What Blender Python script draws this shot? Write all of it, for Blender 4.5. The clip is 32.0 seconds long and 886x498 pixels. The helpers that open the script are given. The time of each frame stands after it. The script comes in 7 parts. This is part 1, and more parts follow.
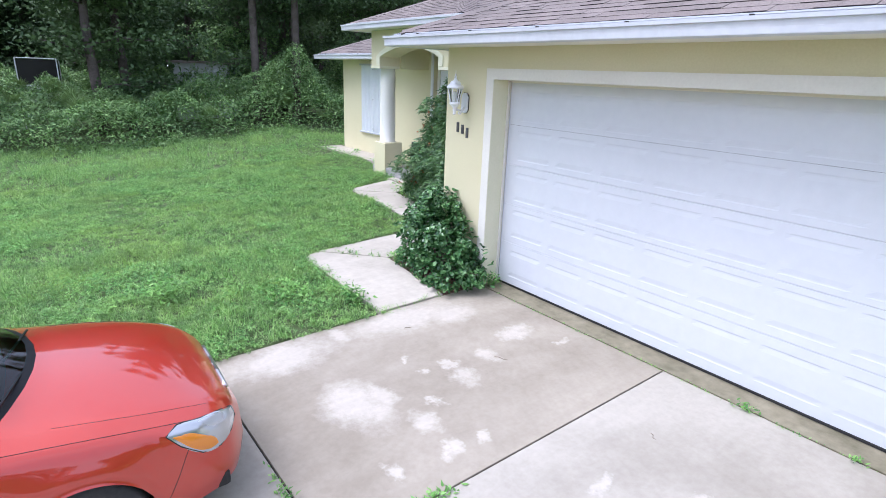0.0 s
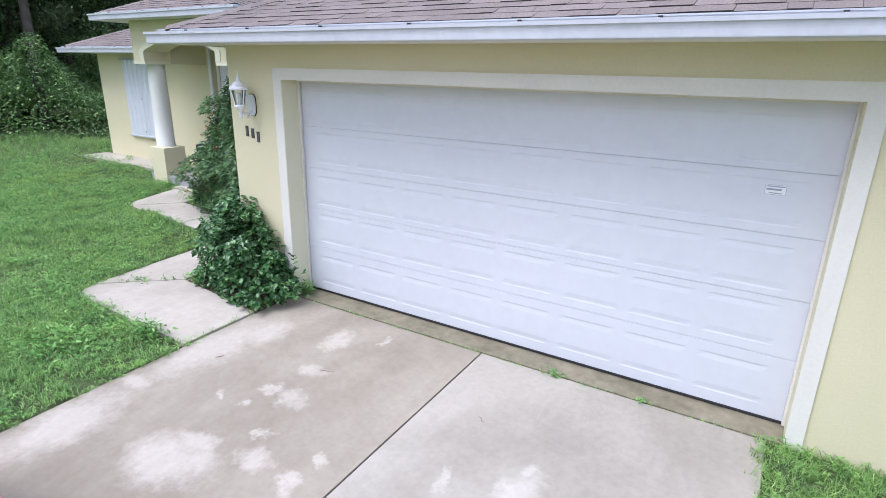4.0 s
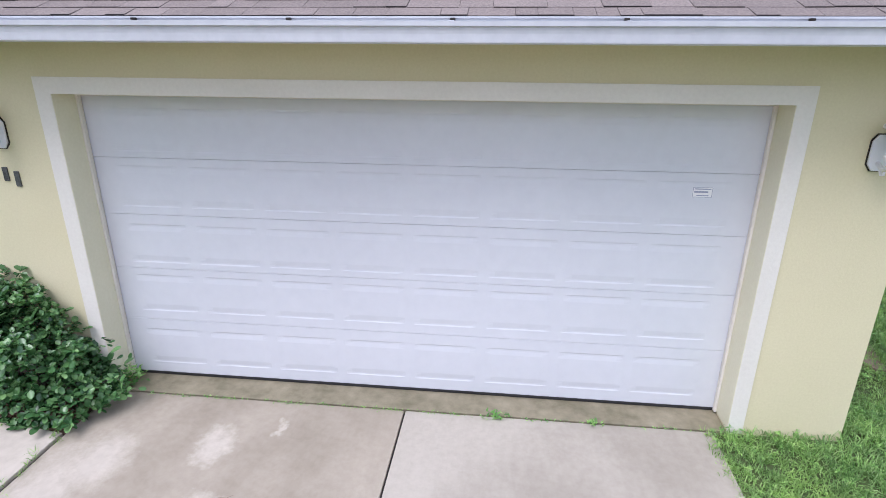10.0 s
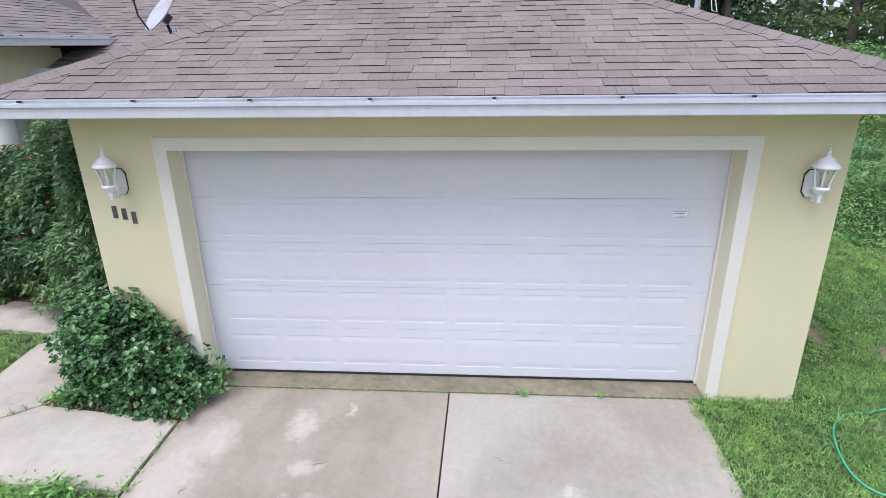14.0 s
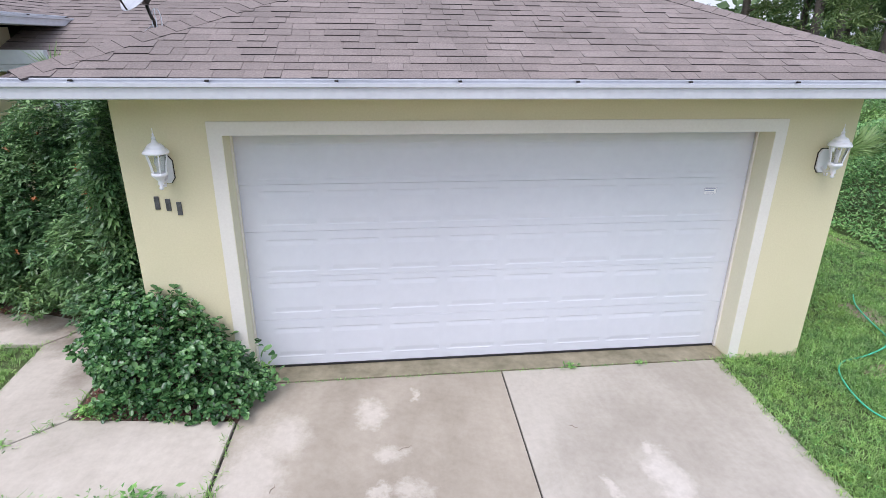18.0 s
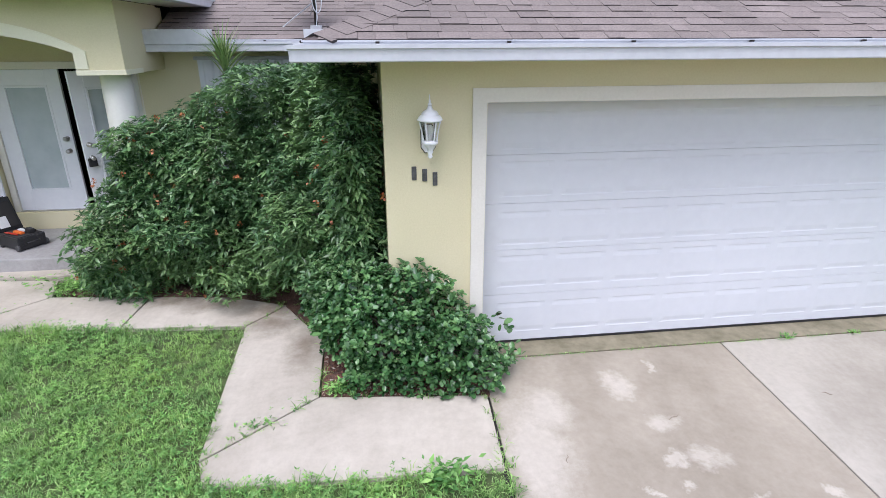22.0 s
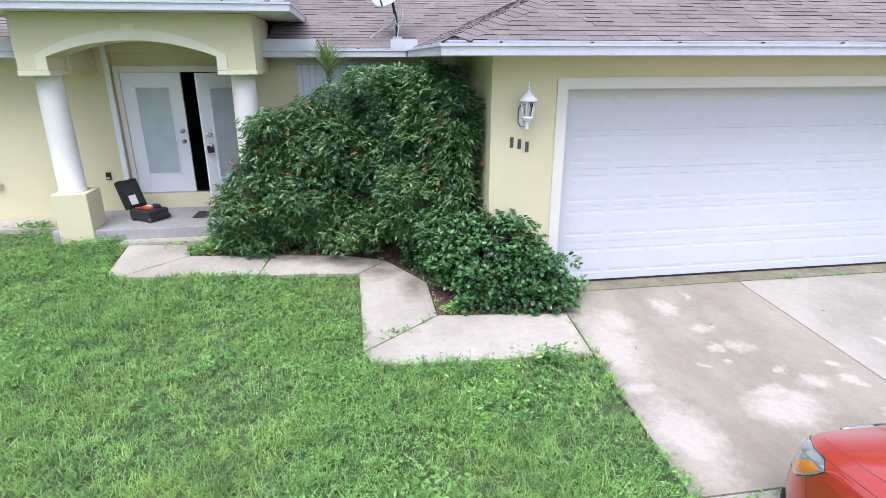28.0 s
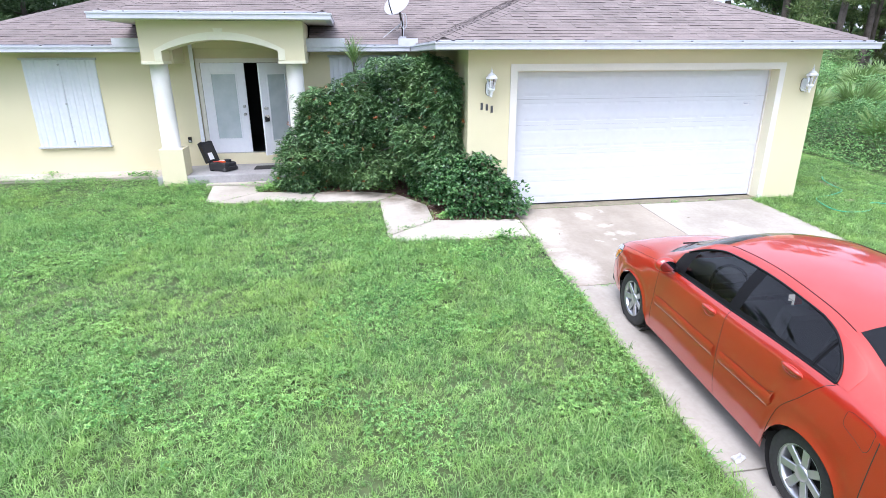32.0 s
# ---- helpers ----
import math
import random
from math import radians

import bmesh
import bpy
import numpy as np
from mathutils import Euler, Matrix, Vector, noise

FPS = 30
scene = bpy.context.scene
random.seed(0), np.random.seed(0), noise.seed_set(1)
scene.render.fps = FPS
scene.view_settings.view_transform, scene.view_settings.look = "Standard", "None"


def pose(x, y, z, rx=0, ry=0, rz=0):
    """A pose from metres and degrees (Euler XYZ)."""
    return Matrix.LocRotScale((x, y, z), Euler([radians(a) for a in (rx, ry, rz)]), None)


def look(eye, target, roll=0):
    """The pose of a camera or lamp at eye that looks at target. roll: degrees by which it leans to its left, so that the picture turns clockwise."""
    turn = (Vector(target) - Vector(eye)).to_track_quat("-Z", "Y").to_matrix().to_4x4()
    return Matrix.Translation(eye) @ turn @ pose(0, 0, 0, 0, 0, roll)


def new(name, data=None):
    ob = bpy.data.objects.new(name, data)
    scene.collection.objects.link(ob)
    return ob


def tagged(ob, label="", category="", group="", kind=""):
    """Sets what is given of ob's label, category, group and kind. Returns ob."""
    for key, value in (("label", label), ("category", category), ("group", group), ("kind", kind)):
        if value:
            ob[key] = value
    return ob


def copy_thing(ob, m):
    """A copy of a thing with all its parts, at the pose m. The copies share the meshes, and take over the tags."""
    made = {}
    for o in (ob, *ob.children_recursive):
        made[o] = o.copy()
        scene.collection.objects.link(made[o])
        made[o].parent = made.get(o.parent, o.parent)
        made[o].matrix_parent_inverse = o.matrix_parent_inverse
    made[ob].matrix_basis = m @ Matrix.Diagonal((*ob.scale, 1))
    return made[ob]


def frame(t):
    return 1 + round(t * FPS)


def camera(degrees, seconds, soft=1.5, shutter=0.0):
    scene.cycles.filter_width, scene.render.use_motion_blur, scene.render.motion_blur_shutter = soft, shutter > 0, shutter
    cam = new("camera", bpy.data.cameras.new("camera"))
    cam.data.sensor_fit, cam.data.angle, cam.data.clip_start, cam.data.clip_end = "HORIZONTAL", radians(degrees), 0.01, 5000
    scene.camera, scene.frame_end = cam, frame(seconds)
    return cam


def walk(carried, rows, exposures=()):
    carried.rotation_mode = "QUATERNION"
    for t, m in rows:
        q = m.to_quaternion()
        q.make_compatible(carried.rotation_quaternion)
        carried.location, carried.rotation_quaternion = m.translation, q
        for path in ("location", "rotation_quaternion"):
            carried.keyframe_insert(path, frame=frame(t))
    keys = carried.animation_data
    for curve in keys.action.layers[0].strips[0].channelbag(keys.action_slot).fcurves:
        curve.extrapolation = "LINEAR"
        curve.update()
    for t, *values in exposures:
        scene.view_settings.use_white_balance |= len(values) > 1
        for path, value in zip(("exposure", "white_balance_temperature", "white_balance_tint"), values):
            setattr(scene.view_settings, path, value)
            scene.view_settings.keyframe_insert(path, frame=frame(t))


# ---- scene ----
SKY, SUN, CLOUD = 0.15, 1.1, 5.0
EXPOSURES = [(0, 1.10, 5480, 18), (1, 0.94, 5480, 17), (3.5, 0.93, 5550, 17), (6, 0.73, 5600, 18), (9, 0.75, 5680, 19), (13, 0.76, 5750, 18), (16, 0.76, 5750, 18), (19, 0.78, 5820, 17), (21, 0.83, 5800, 17), (24, 0.91, 5750, 17), (28, 1.08, 5650, 18), (30, 1.23, 5600, 18), (32, 1.43, 5600, 18)]
cam = camera(77.4, 32.0, soft=0.8)
PATH = [
    (0, (4.637, -4.262, 2.419), (3.135, -3.085, 1.818), 2.2),
    (0.5, (4.654, -4.328, 2.364), (3.277, -2.999, 1.784), 2.8),
    (1, (4.509, -4.217, 2.411), (3.244, -2.784, 1.82), 1.9),
    (1.5, (4.521, -4.249, 2.394), (3.276, -2.802, 1.798), 1.7),
    (2, (4.502, -4.221, 2.366), (3.353, -2.695, 1.774), 1.7),
    (2.5, (4.601, -4.277, 2.375), (3.549, -2.684, 1.779), 1.4),
    (3, (4.578, -4.228, 2.397), (3.567, -2.612, 1.794), 1.3),
    (3.5, (4.62, -4.194, 2.503), (3.619, -2.575, 1.891), 1.2),
    (5.5, (3.557, -3.721, 2.559), (2.589, -2.091, 1.921), 0.9),
    (6, (3.223, -3.416, 2.591), (2.255, -1.788, 1.948), 0.7),
    (6.5, (3.108, -3.296, 2.629), (2.099, -1.697, 1.977), 0.7),
    (7, (3.098, -3.28, 2.633), (2.178, -1.625, 1.99), 1.0),
    (7.2, (3.122, -3.349, 2.627), (2.459, -1.571, 1.996), 1.2),
    (7.4, (3.125, -3.3, 2.647), (2.854, -1.426, 2.004), 0.8),
    (7.5, (3.091, -3.288, 2.668), (2.908, -1.408, 2.01), 0.9),
    (8, (3.08, -3.277, 2.644), (2.956, -1.389, 1.996), 1.0),
    (8.5, (3.08, -3.244, 2.661), (2.914, -1.363, 2.004), 0.7),
    (9, (3.082, -3.354, 2.688), (2.881, -1.482, 2.013), 0.5),
    (9.5, (3.109, -3.566, 2.696), (2.909, -1.695, 2.021), 0.4),
    (10, (3.108, -3.669, 2.684), (2.915, -1.796, 2.011), 0.4),
    (10.5, (3.098, -3.641, 2.658), (2.911, -1.766, 1.985), 0.4),
    (11, (3.099, -3.599, 2.657), (2.91, -1.728, 1.975), 0.3),
    (11.5, (3.088, -3.576, 2.663), (2.902, -1.707, 1.975), 0.2),
    (12, (3.028, -3.721, 2.719), (2.845, -1.852, 2.03), 0.2),
    (12.5, (2.937, -3.934, 2.883), (2.754, -2.065, 2.194), 0.1),
    (13, (2.84, -4.266, 3.074), (2.666, -2.395, 2.388), 0.1),
    (13.5, (2.782, -4.531, 3.198), (2.613, -2.662, 2.505), 0.0),
    (15.5, (2.641, -4.707, 3.248), (2.794, -2.839, 2.548), 0.8),
    (16, (2.632, -4.707, 3.195), (2.858, -2.845, 2.5), 5.9),
    (16.5, (2.443, -4.694, 3.148), (2.646, -2.831, 2.451), 3.3),
    (17, (2.068, -4.684, 3.117), (2.271, -2.823, 2.412), 1.8),
    (17.5, (1.693, -4.715, 3.104), (1.894, -2.854, 2.4), 1.0),
    (18, (1.285, -4.746, 3.13), (1.5, -2.886, 2.427), 0.6),
    (18.5, (0.907, -4.767, 3.187), (1.123, -2.911, 2.476), 0.3),
    (19, (0.647, -4.78, 3.21), (0.883, -2.928, 2.494), 1.7),
    (19.5, (0.45, -4.794, 3.182), (0.669, -2.937, 2.472), 0.3),
    (20, (0.273, -4.776, 3.173), (0.512, -2.924, 2.457), 1.6),
    (20.5, (0.089, -4.739, 3.132), (0.335, -2.889, 2.414), 2.1),
    (21, (-0.235, -4.668, 3.081), (0.022, -2.819, 2.365), 2.6),
    (21.5, (-0.62, -4.574, 3.006), (-0.39, -2.719, 2.296), -0.1),
    (22, (-0.926, -4.494, 2.88), (-0.692, -2.641, 2.165), -0.2),
    (22.5, (-1.037, -4.475, 2.779), (-0.8, -2.62, 2.07), -0.1),
    (23, (-1.086, -4.531, 2.798), (-0.849, -2.677, 2.085), -0.1),
    (23.5, (-1.178, -4.839, 2.841), (-0.941, -2.986, 2.125), -0.2),
    (24, (-1.324, -5.21, 2.888), (-1.09, -3.36, 2.165), -0.2),
    (24.5, (-1.464, -5.423, 2.911), (-1.232, -3.575, 2.182), -0.3),
    (25, (-1.663, -5.575, 2.893), (-1.43, -3.733, 2.15), -0.3),
    (25.5, (-1.913, -5.714, 2.814), (-1.674, -3.879, 2.057), -0.4),
    (27.5, (-2.29, -5.96, 2.721), (-2.022, -4.111, 2.008), -0.1),
    (28, (-2.243, -5.941, 2.694), (-1.965, -4.07, 2.045), -0.1),
    (28.5, (-2.19, -5.873, 2.713), (-1.91, -4.005, 2.055), -0.1),
    (29, (-2.212, -6.049, 2.679), (-1.93, -4.18, 2.025), -0.1),
    (29.5, (-2.349, -6.625, 2.597), (-2.058, -4.753, 1.958), -0.1),
    (30, (-2.476, -7.401, 2.604), (-2.185, -5.529, 1.961), -0.0),
    (30.5, (-2.658, -8.421, 2.625), (-2.358, -6.553, 1.974), 0.0),
    (31, (-2.775, -9.142, 2.658), (-2.472, -7.277, 2.002), -0.0),
    (31.5, (-2.799, -9.36, 2.65), (-2.495, -7.496, 1.991), -0.1),
    (32, (-2.77, -9.349, 2.632), (-2.47, -7.485, 1.973), -0.2),
]
walk(cam, [(t, look(eye, target, roll)) for t, eye, target, roll in PATH], exposures=EXPOSURES)

# ---- world and light ----
world = bpy.data.worlds.new("overcast_day")
scene.world = world
world.use_nodes = True
wn = world.node_tree
wbg = wn.nodes["Background"]
sky = wn.nodes.new("ShaderNodeTexSky")
sky.sky_type = "NISHITA"
sky.sun_disc = False
sky.sun_elevation = radians(61)
sky.sun_rotation = radians(208)
sky.air_density, sky.dust_density, sky.ozone_density = 1.0, 4.5, 1.0
wtc = wn.nodes.new("ShaderNodeTexCoord")
wmap = wn.nodes.new("ShaderNodeMapping")
wmap.inputs["Scale"].default_value = (1.0, 1.0, 2.2)
wn.links.new(wtc.outputs["Generated"], wmap.inputs["Vector"])
wcl = wn.nodes.new("ShaderNodeTexNoise")
wcl.inputs["Scale"].default_value, wcl.inputs["Detail"].default_value, wcl.inputs["Roughness"].default_value = 1.7, 7, 0.55
wn.links.new(wmap.outputs[0], wcl.inputs["Vector"])
wrm = wn.nodes.new("ShaderNodeValToRGB")
wrm.color_ramp.elements[0].position, wrm.color_ramp.elements[1].position = 0.3, 0.7
wrm.color_ramp.elements[0].color, wrm.color_ramp.elements[1].color = (*[CLOUD * c for c in (0.72, 0.76, 0.84)], 1), (*[CLOUD * c for c in (1.2, 1.2, 1.22)], 1)
wn.links.new(wcl.outputs[0], wrm.inputs[0])
wmx = wn.nodes.new("ShaderNodeMix")
wmx.data_type = "RGBA"
wmx.inputs[0].default_value = 0.6
wn.links.new(sky.outputs[0], wmx.inputs[6])
wn.links.new(wrm.outputs[0], wmx.inputs[7])
wn.links.new(wmx.outputs[2], wbg.inputs[0])
wbg.inputs[1].default_value = SKY
sun_data = bpy.data.lights.new("sun", "SUN")
sun_data.energy = SUN
sun_data.angle = radians(35)
sun_data.color = (1.0, 0.975, 0.94)
sun = new("sun", sun_data)
sun.matrix_world = look((-12, -22, 45), (0, 0, 0))

# ---- materials ----


def nodes_of(name):
    m = bpy.data.materials.new(name)
    m.use_nodes = True
    nt = m.node_tree
    return m, nt, nt.nodes["Principled BSDF"]


def noise_node(nt, scale, detail=4.0, rough=0.55, vec=None, stretch=None):
    n = nt.nodes.new("ShaderNodeTexNoise")
    n.inputs["Scale"].default_value = scale
    n.inputs["Detail"].default_value = detail
    n.inputs["Roughness"].default_value = rough
    if vec is None:
        tc = nt.nodes.new("ShaderNodeTexCoord")
        vec = tc.outputs["Object"]
    if stretch:
        mp = nt.nodes.new("ShaderNodeMapping")
        mp.inputs["Scale"].default_value = stretch
        nt.links.new(vec, mp.inputs["Vector"])
        vec = mp.outputs["Vector"]
    nt.links.new(vec, n.inputs["Vector"])
    return n


def world_pos(nt):
    return nt.nodes.new("ShaderNodeNewGeometry").outputs["Position"]


def ramp_between(nt, fac, lo, hi, a=0.35, b=0.65):
    r = nt.nodes.new("ShaderNodeValToRGB")
    r.color_ramp.elements[0].position, r.color_ramp.elements[1].position = a, b
    r.color_ramp.elements[0].color, r.color_ramp.elements[1].color = (*lo, 1), (*hi, 1)
    nt.links.new(fac, r.inputs[0])
    return r.outputs[0]


def mix_color(nt, fac, a, b, mode="MIX"):
    n = nt.nodes.new("ShaderNodeMix")
    n.data_type, n.blend_type = "RGBA", mode
    for sock, val in ((n.inputs[0], fac), (n.inputs[6], a), (n.inputs[7], b)):
        if isinstance(val, (int, float)):
            sock.default_value = val
        elif isinstance(val, tuple):
            sock.default_value = (*val, 1)
        else:
            nt.links.new(val, sock)
    return n.outputs[2]


def bump_on(nt, bsdf, height, strength, dist=0.01):
    b = nt.nodes.new("ShaderNodeBump")
    b.inputs["Strength"].default_value, b.inputs["Distance"].default_value = strength, dist
    nt.links.new(height, b.inputs["Height"])
    nt.links.new(b.outputs[0], bsdf.inputs["Normal"])


def surface(name, lo, hi, rough=0.6, metal=0.0, coarse=0.8, fine=25.0, bump=0.2, bump_scale=None, vary=0.0, coat=0.0, spec=0.5, dist=0.004):
    """Two scales of variation between lo and hi, in world space, with fine relief."""
    m, nt, p = nodes_of(name)
    pos = world_pos(nt)
    a, b = noise_node(nt, coarse, 5, 0.6, pos), noise_node(nt, fine, 4, 0.6, pos)
    mid = nt.nodes.new("ShaderNodeMath")
    mid.operation = "MULTIPLY_ADD"
    nt.links.new(b.outputs[0], mid.inputs[0])
    mid.inputs[1].default_value = 0.45
    sc = nt.nodes.new("ShaderNodeMath")
    sc.operation = "MULTIPLY"
    nt.links.new(a.outputs[0], sc.inputs[0])
    sc.inputs[1].default_value = 0.55
    nt.links.new(sc.outputs[0], mid.inputs[2])
    col = ramp_between(nt, mid.outputs[0], lo, hi)
    if vary:
        rnd = nt.nodes.new("ShaderNodeObjectInfo").outputs["Random"]
        hsv = nt.nodes.new("ShaderNodeHueSaturation")
        mr = nt.nodes.new("ShaderNodeMapRange")
        mr.inputs[3].default_value, mr.inputs[4].default_value = 1 - vary, 1 + vary
        nt.links.new(rnd, mr.inputs[0])
        nt.links.new(mr.outputs[0], hsv.inputs["Value"])
        nt.links.new(col, hsv.inputs["Color"])
        col = hsv.outputs[0]
    nt.links.new(col, p.inputs["Base Color"])
    p.inputs["Roughness"].default_value, p.inputs["Metallic"].default_value = rough, metal
    p.inputs["Coat Weight"].default_value = coat
    p.inputs["Specular IOR Level"].default_value = spec
    if bump:
        h = b if bump_scale is None else noise_node(nt, bump_scale, 3, 0.6, pos)
        bump_on(nt, p, h.outputs[0], bump, dist)
    return m


def leafy(name, colors, rough=0.5, through_light=0.25, patch=0.0, patch_col=(0.3, 0.3, 0.08), spec=0.4, tone=0.0):
    """Leaf material: colour by island, with larger patches and some light let through."""
    m, nt, p = nodes_of(name)
    g = nt.nodes.new("ShaderNodeNewGeometry")
    r = nt.nodes.new("ShaderNodeValToRGB")
    els = r.color_ramp.elements
    for k in range(len(colors) - 2):
        els.new(0.5)
    for k, c in enumerate(colors):
        els[k].position = k / (len(colors) - 1)
        els[k].color = (*c, 1)
    nt.links.new(g.outputs["Random Per Island"], r.inputs[0])
    col = r.outputs[0]
    if patch:
        n = noise_node(nt, patch, 3, 0.6, g.outputs["Position"])
        f = ramp_between(nt, n.outputs[0], (0, 0, 0), (0.75, 0.75, 0.75), 0.45, 0.7)
        col = mix_color(nt, f, col, patch_col)
    if tone:
        n2 = noise_node(nt, tone, 4, 0.65, g.outputs["Position"])
        col = mix_color(nt, 1.0, col, ramp_between(nt, n2.outputs[0], (0.68, 0.72, 0.74), (1.4, 1.34, 1.25), 0.34, 0.64), "MULTIPLY")
    nt.links.new(col, p.inputs["Base Color"])
    p.inputs["Roughness"].default_value = rough
    p.inputs["Specular IOR Level"].default_value = spec
    if through_light:
        t = nt.nodes.new("ShaderNodeBsdfTranslucent")
        nt.links.new(col, t.inputs["Color"])
        mx = nt.nodes.new("ShaderNodeMixShader")
        mx.inputs[0].default_value = through_light
        nt.links.new(p.outputs[0], mx.inputs[1])
        nt.links.new(t.outputs[0], mx.inputs[2])
        nt.links.new(mx.outputs[0], nt.nodes["Material Output"].inputs["Surface"])
    return m


def plain(name, color, rough=0.5, metal=0.0, coat=0.0, spec=0.5):
    m, nt, p = nodes_of(name)
    p.inputs["Base Color"].default_value = (*color, 1)
    p.inputs["Roughness"].default_value, p.inputs["Metallic"].default_value = rough, metal
    p.inputs["Coat Weight"].default_value = coat
    p.inputs["Specular IOR Level"].default_value = spec
    return m


def glassy(name, tint=(0.9, 0.95, 0.95), clear=0.8, rough=0.02):
    """A thin pane: clear with a gloss by Fresnel."""
    m, nt, p = nodes_of(name)
    tr = nt.nodes.new("ShaderNodeBsdfTransparent")
    tr.inputs[0].default_value = (*[c * clear for c in tint], 1)
    gl = nt.nodes.new("ShaderNodeBsdfGlossy")
    gl.inputs["Roughness"].default_value = rough
    fr = nt.nodes.new("ShaderNodeFresnel")
    fr.inputs[0].default_value = 1.5
    mx = nt.nodes.new("ShaderNodeMixShader")
    nt.links.new(fr.outputs[0], mx.inputs[0])
    nt.links.new(tr.outputs[0], mx.inputs[1])
    nt.links.new(gl.outputs[0], mx.inputs[2])
    nt.links.new(mx.outputs[0], nt.nodes["Material Output"].inputs["Surface"])
    return m


def patched_concrete(name, lo, hi, light, spots, stains=()):
    """Concrete with paler patches: spots of (x, y, half length x, half length y)."""
    m, nt, p = nodes_of(name)
    pos = world_pos(nt)
    a, b = noise_node(nt, 0.55, 6, 0.62, pos), noise_node(nt, 18, 5, 0.65, pos)
    base = ramp_between(nt, a.outputs[0], lo, hi, 0.36, 0.62)
    wob = noise_node(nt, 2.6, 5, 0.68, pos)
    shift = nt.nodes.new("ShaderNodeVectorMath")
    shift.operation = "MULTIPLY_ADD"
    nt.links.new(wob.outputs["Color"], shift.inputs[0])
    shift.inputs[1].default_value = (0.5, 0.5, 0)
    nt.links.new(pos, shift.inputs[2])

    def reach(blots):
        total = None
        for x, y, rx, ry in blots:
            mp = nt.nodes.new("ShaderNodeVectorMath")
            mp.operation = "MULTIPLY_ADD"
            nt.links.new(shift.outputs[0], mp.inputs[0])
            mp.inputs[1].default_value = (1 / rx, 1 / ry, 0)
            mp.inputs[2].default_value = (-(x + 0.25) / rx, -(y + 0.25) / ry, 0)
            ln = nt.nodes.new("ShaderNodeVectorMath")
            ln.operation = "LENGTH"
            nt.links.new(mp.outputs[0], ln.inputs[0])
            if total is None:
                total = ln.outputs["Value"]
            else:
                mn = nt.nodes.new("ShaderNodeMath")
                mn.operation = "MINIMUM"
                nt.links.new(total, mn.inputs[0])
                nt.links.new(ln.outputs["Value"], mn.inputs[1])
                total = mn.outputs[0]
        return total

    def blotted(base, blots, colour, a, b):
        total = reach(blots)
        rag = noise_node(nt, 14, 5, 0.75, pos)
        jag = nt.nodes.new("ShaderNodeMath")
        jag.operation = "MULTIPLY_ADD"
        nt.links.new(rag.outputs[0], jag.inputs[0])
        jag.inputs[1].default_value = 0.45
        half = nt.nodes.new("ShaderNodeMath")
        half.operation = "MULTIPLY"
        nt.links.new(total, half.inputs[0])
        half.inputs[1].default_value = 0.5
        nt.links.new(half.outputs[0], jag.inputs[2])
        return mix_color(nt, ramp_between(nt, jag.outputs[0], (0.75, 0.75, 0.75), (0, 0, 0), a, b), base, colour)

    if spots:
        base = blotted(base, spots, light, 0.46, 0.84)
    if stains:
        base = blotted(base, stains, (0.16, 0.125, 0.085), 0.3, 1.0)
    streak = noise_node(nt, 1.0, 5, 0.7, pos, (2.6, 0.7, 1))
    base = mix_color(nt, 0.4, base, ramp_between(nt, streak.outputs[0], (0.8, 0.78, 0.74), (1.14, 1.14, 1.14), 0.34, 0.66), "MULTIPLY")
    grime = ramp_between(nt, b.outputs[0], (0.86, 0.85, 0.83), (1.05, 1.05, 1.05), 0.3, 0.62)
    col = mix_color(nt, 0.55, base, grime, "MULTIPLY")
    nt.links.new(col, p.inputs["Base Color"])
    p.inputs["Roughness"].default_value = 0.75
    fine = noise_node(nt, 160, 2, 0.6, pos)
    bump_on(nt, p, fine.outputs[0], 0.25, 0.002)
    return m


SPOTS = [(1.22, -2.42, 0.36, 0.24), (1.21, -2.2, 0.2, 0.1), (1.74, -2.11, 0.15, 0.11), (2.1, -2.15, 0.08, 0.07), (2.17, -1.88, 0.07, 0.05), (1.57, -1.89, 0.08, 0.05),
         (1.46, -1.46, 0.17, 0.11), (1.22, -1.42, 0.09, 0.06), (1.14, -1.68, 0.04, 0.05), (1.29, -1.05, 0.13, 0.11), (1.14, -0.52, 0.11, 0.17), (1.54, -0.32, 0.05, 0.06),
         (0.12, -2.01, 0.13, 0.12), (0.85, -1.74, 0.05, 0.04), (2.08, -2.59, 0.09, 0.07), (0.2, -2.6, 0.25, 0.5), (0.2, -1.25, 0.26, 0.6), (0.4, -0.8, 0.2, 0.3)]
M_stucco = surface("yellow_stucco", (0.66, 0.607, 0.385), (0.74, 0.682, 0.46), 0.85, coarse=0.5, fine=60, bump=0.35, bump_scale=90, spec=0.3)
M_trim = surface("cream_trim_paint", (0.73, 0.70, 0.62), (0.80, 0.77, 0.69), 0.7, coarse=1.2, fine=40, bump=0.25, bump_scale=80, spec=0.35)
M_arch = surface("pale_cream_stucco", (0.74, 0.715, 0.52), (0.80, 0.775, 0.59), 0.8, coarse=1.2, fine=40, bump=0.25, bump_scale=80, spec=0.3)
M_column = surface("white_column_paint", (0.76, 0.74, 0.67), (0.82, 0.80, 0.73), 0.6, fine=30, bump=0.12, bump_scale=60)
M_white = surface("white_enamel", (0.78, 0.79, 0.82), (0.84, 0.85, 0.87), 0.35, fine=12, bump=0.03)
M_door = surface("white_steel_door", (0.63, 0.65, 0.68), (0.68, 0.70, 0.73), 0.42, coarse=0.7, fine=9, bump=0.05, bump_scale=240, dist=0.001)
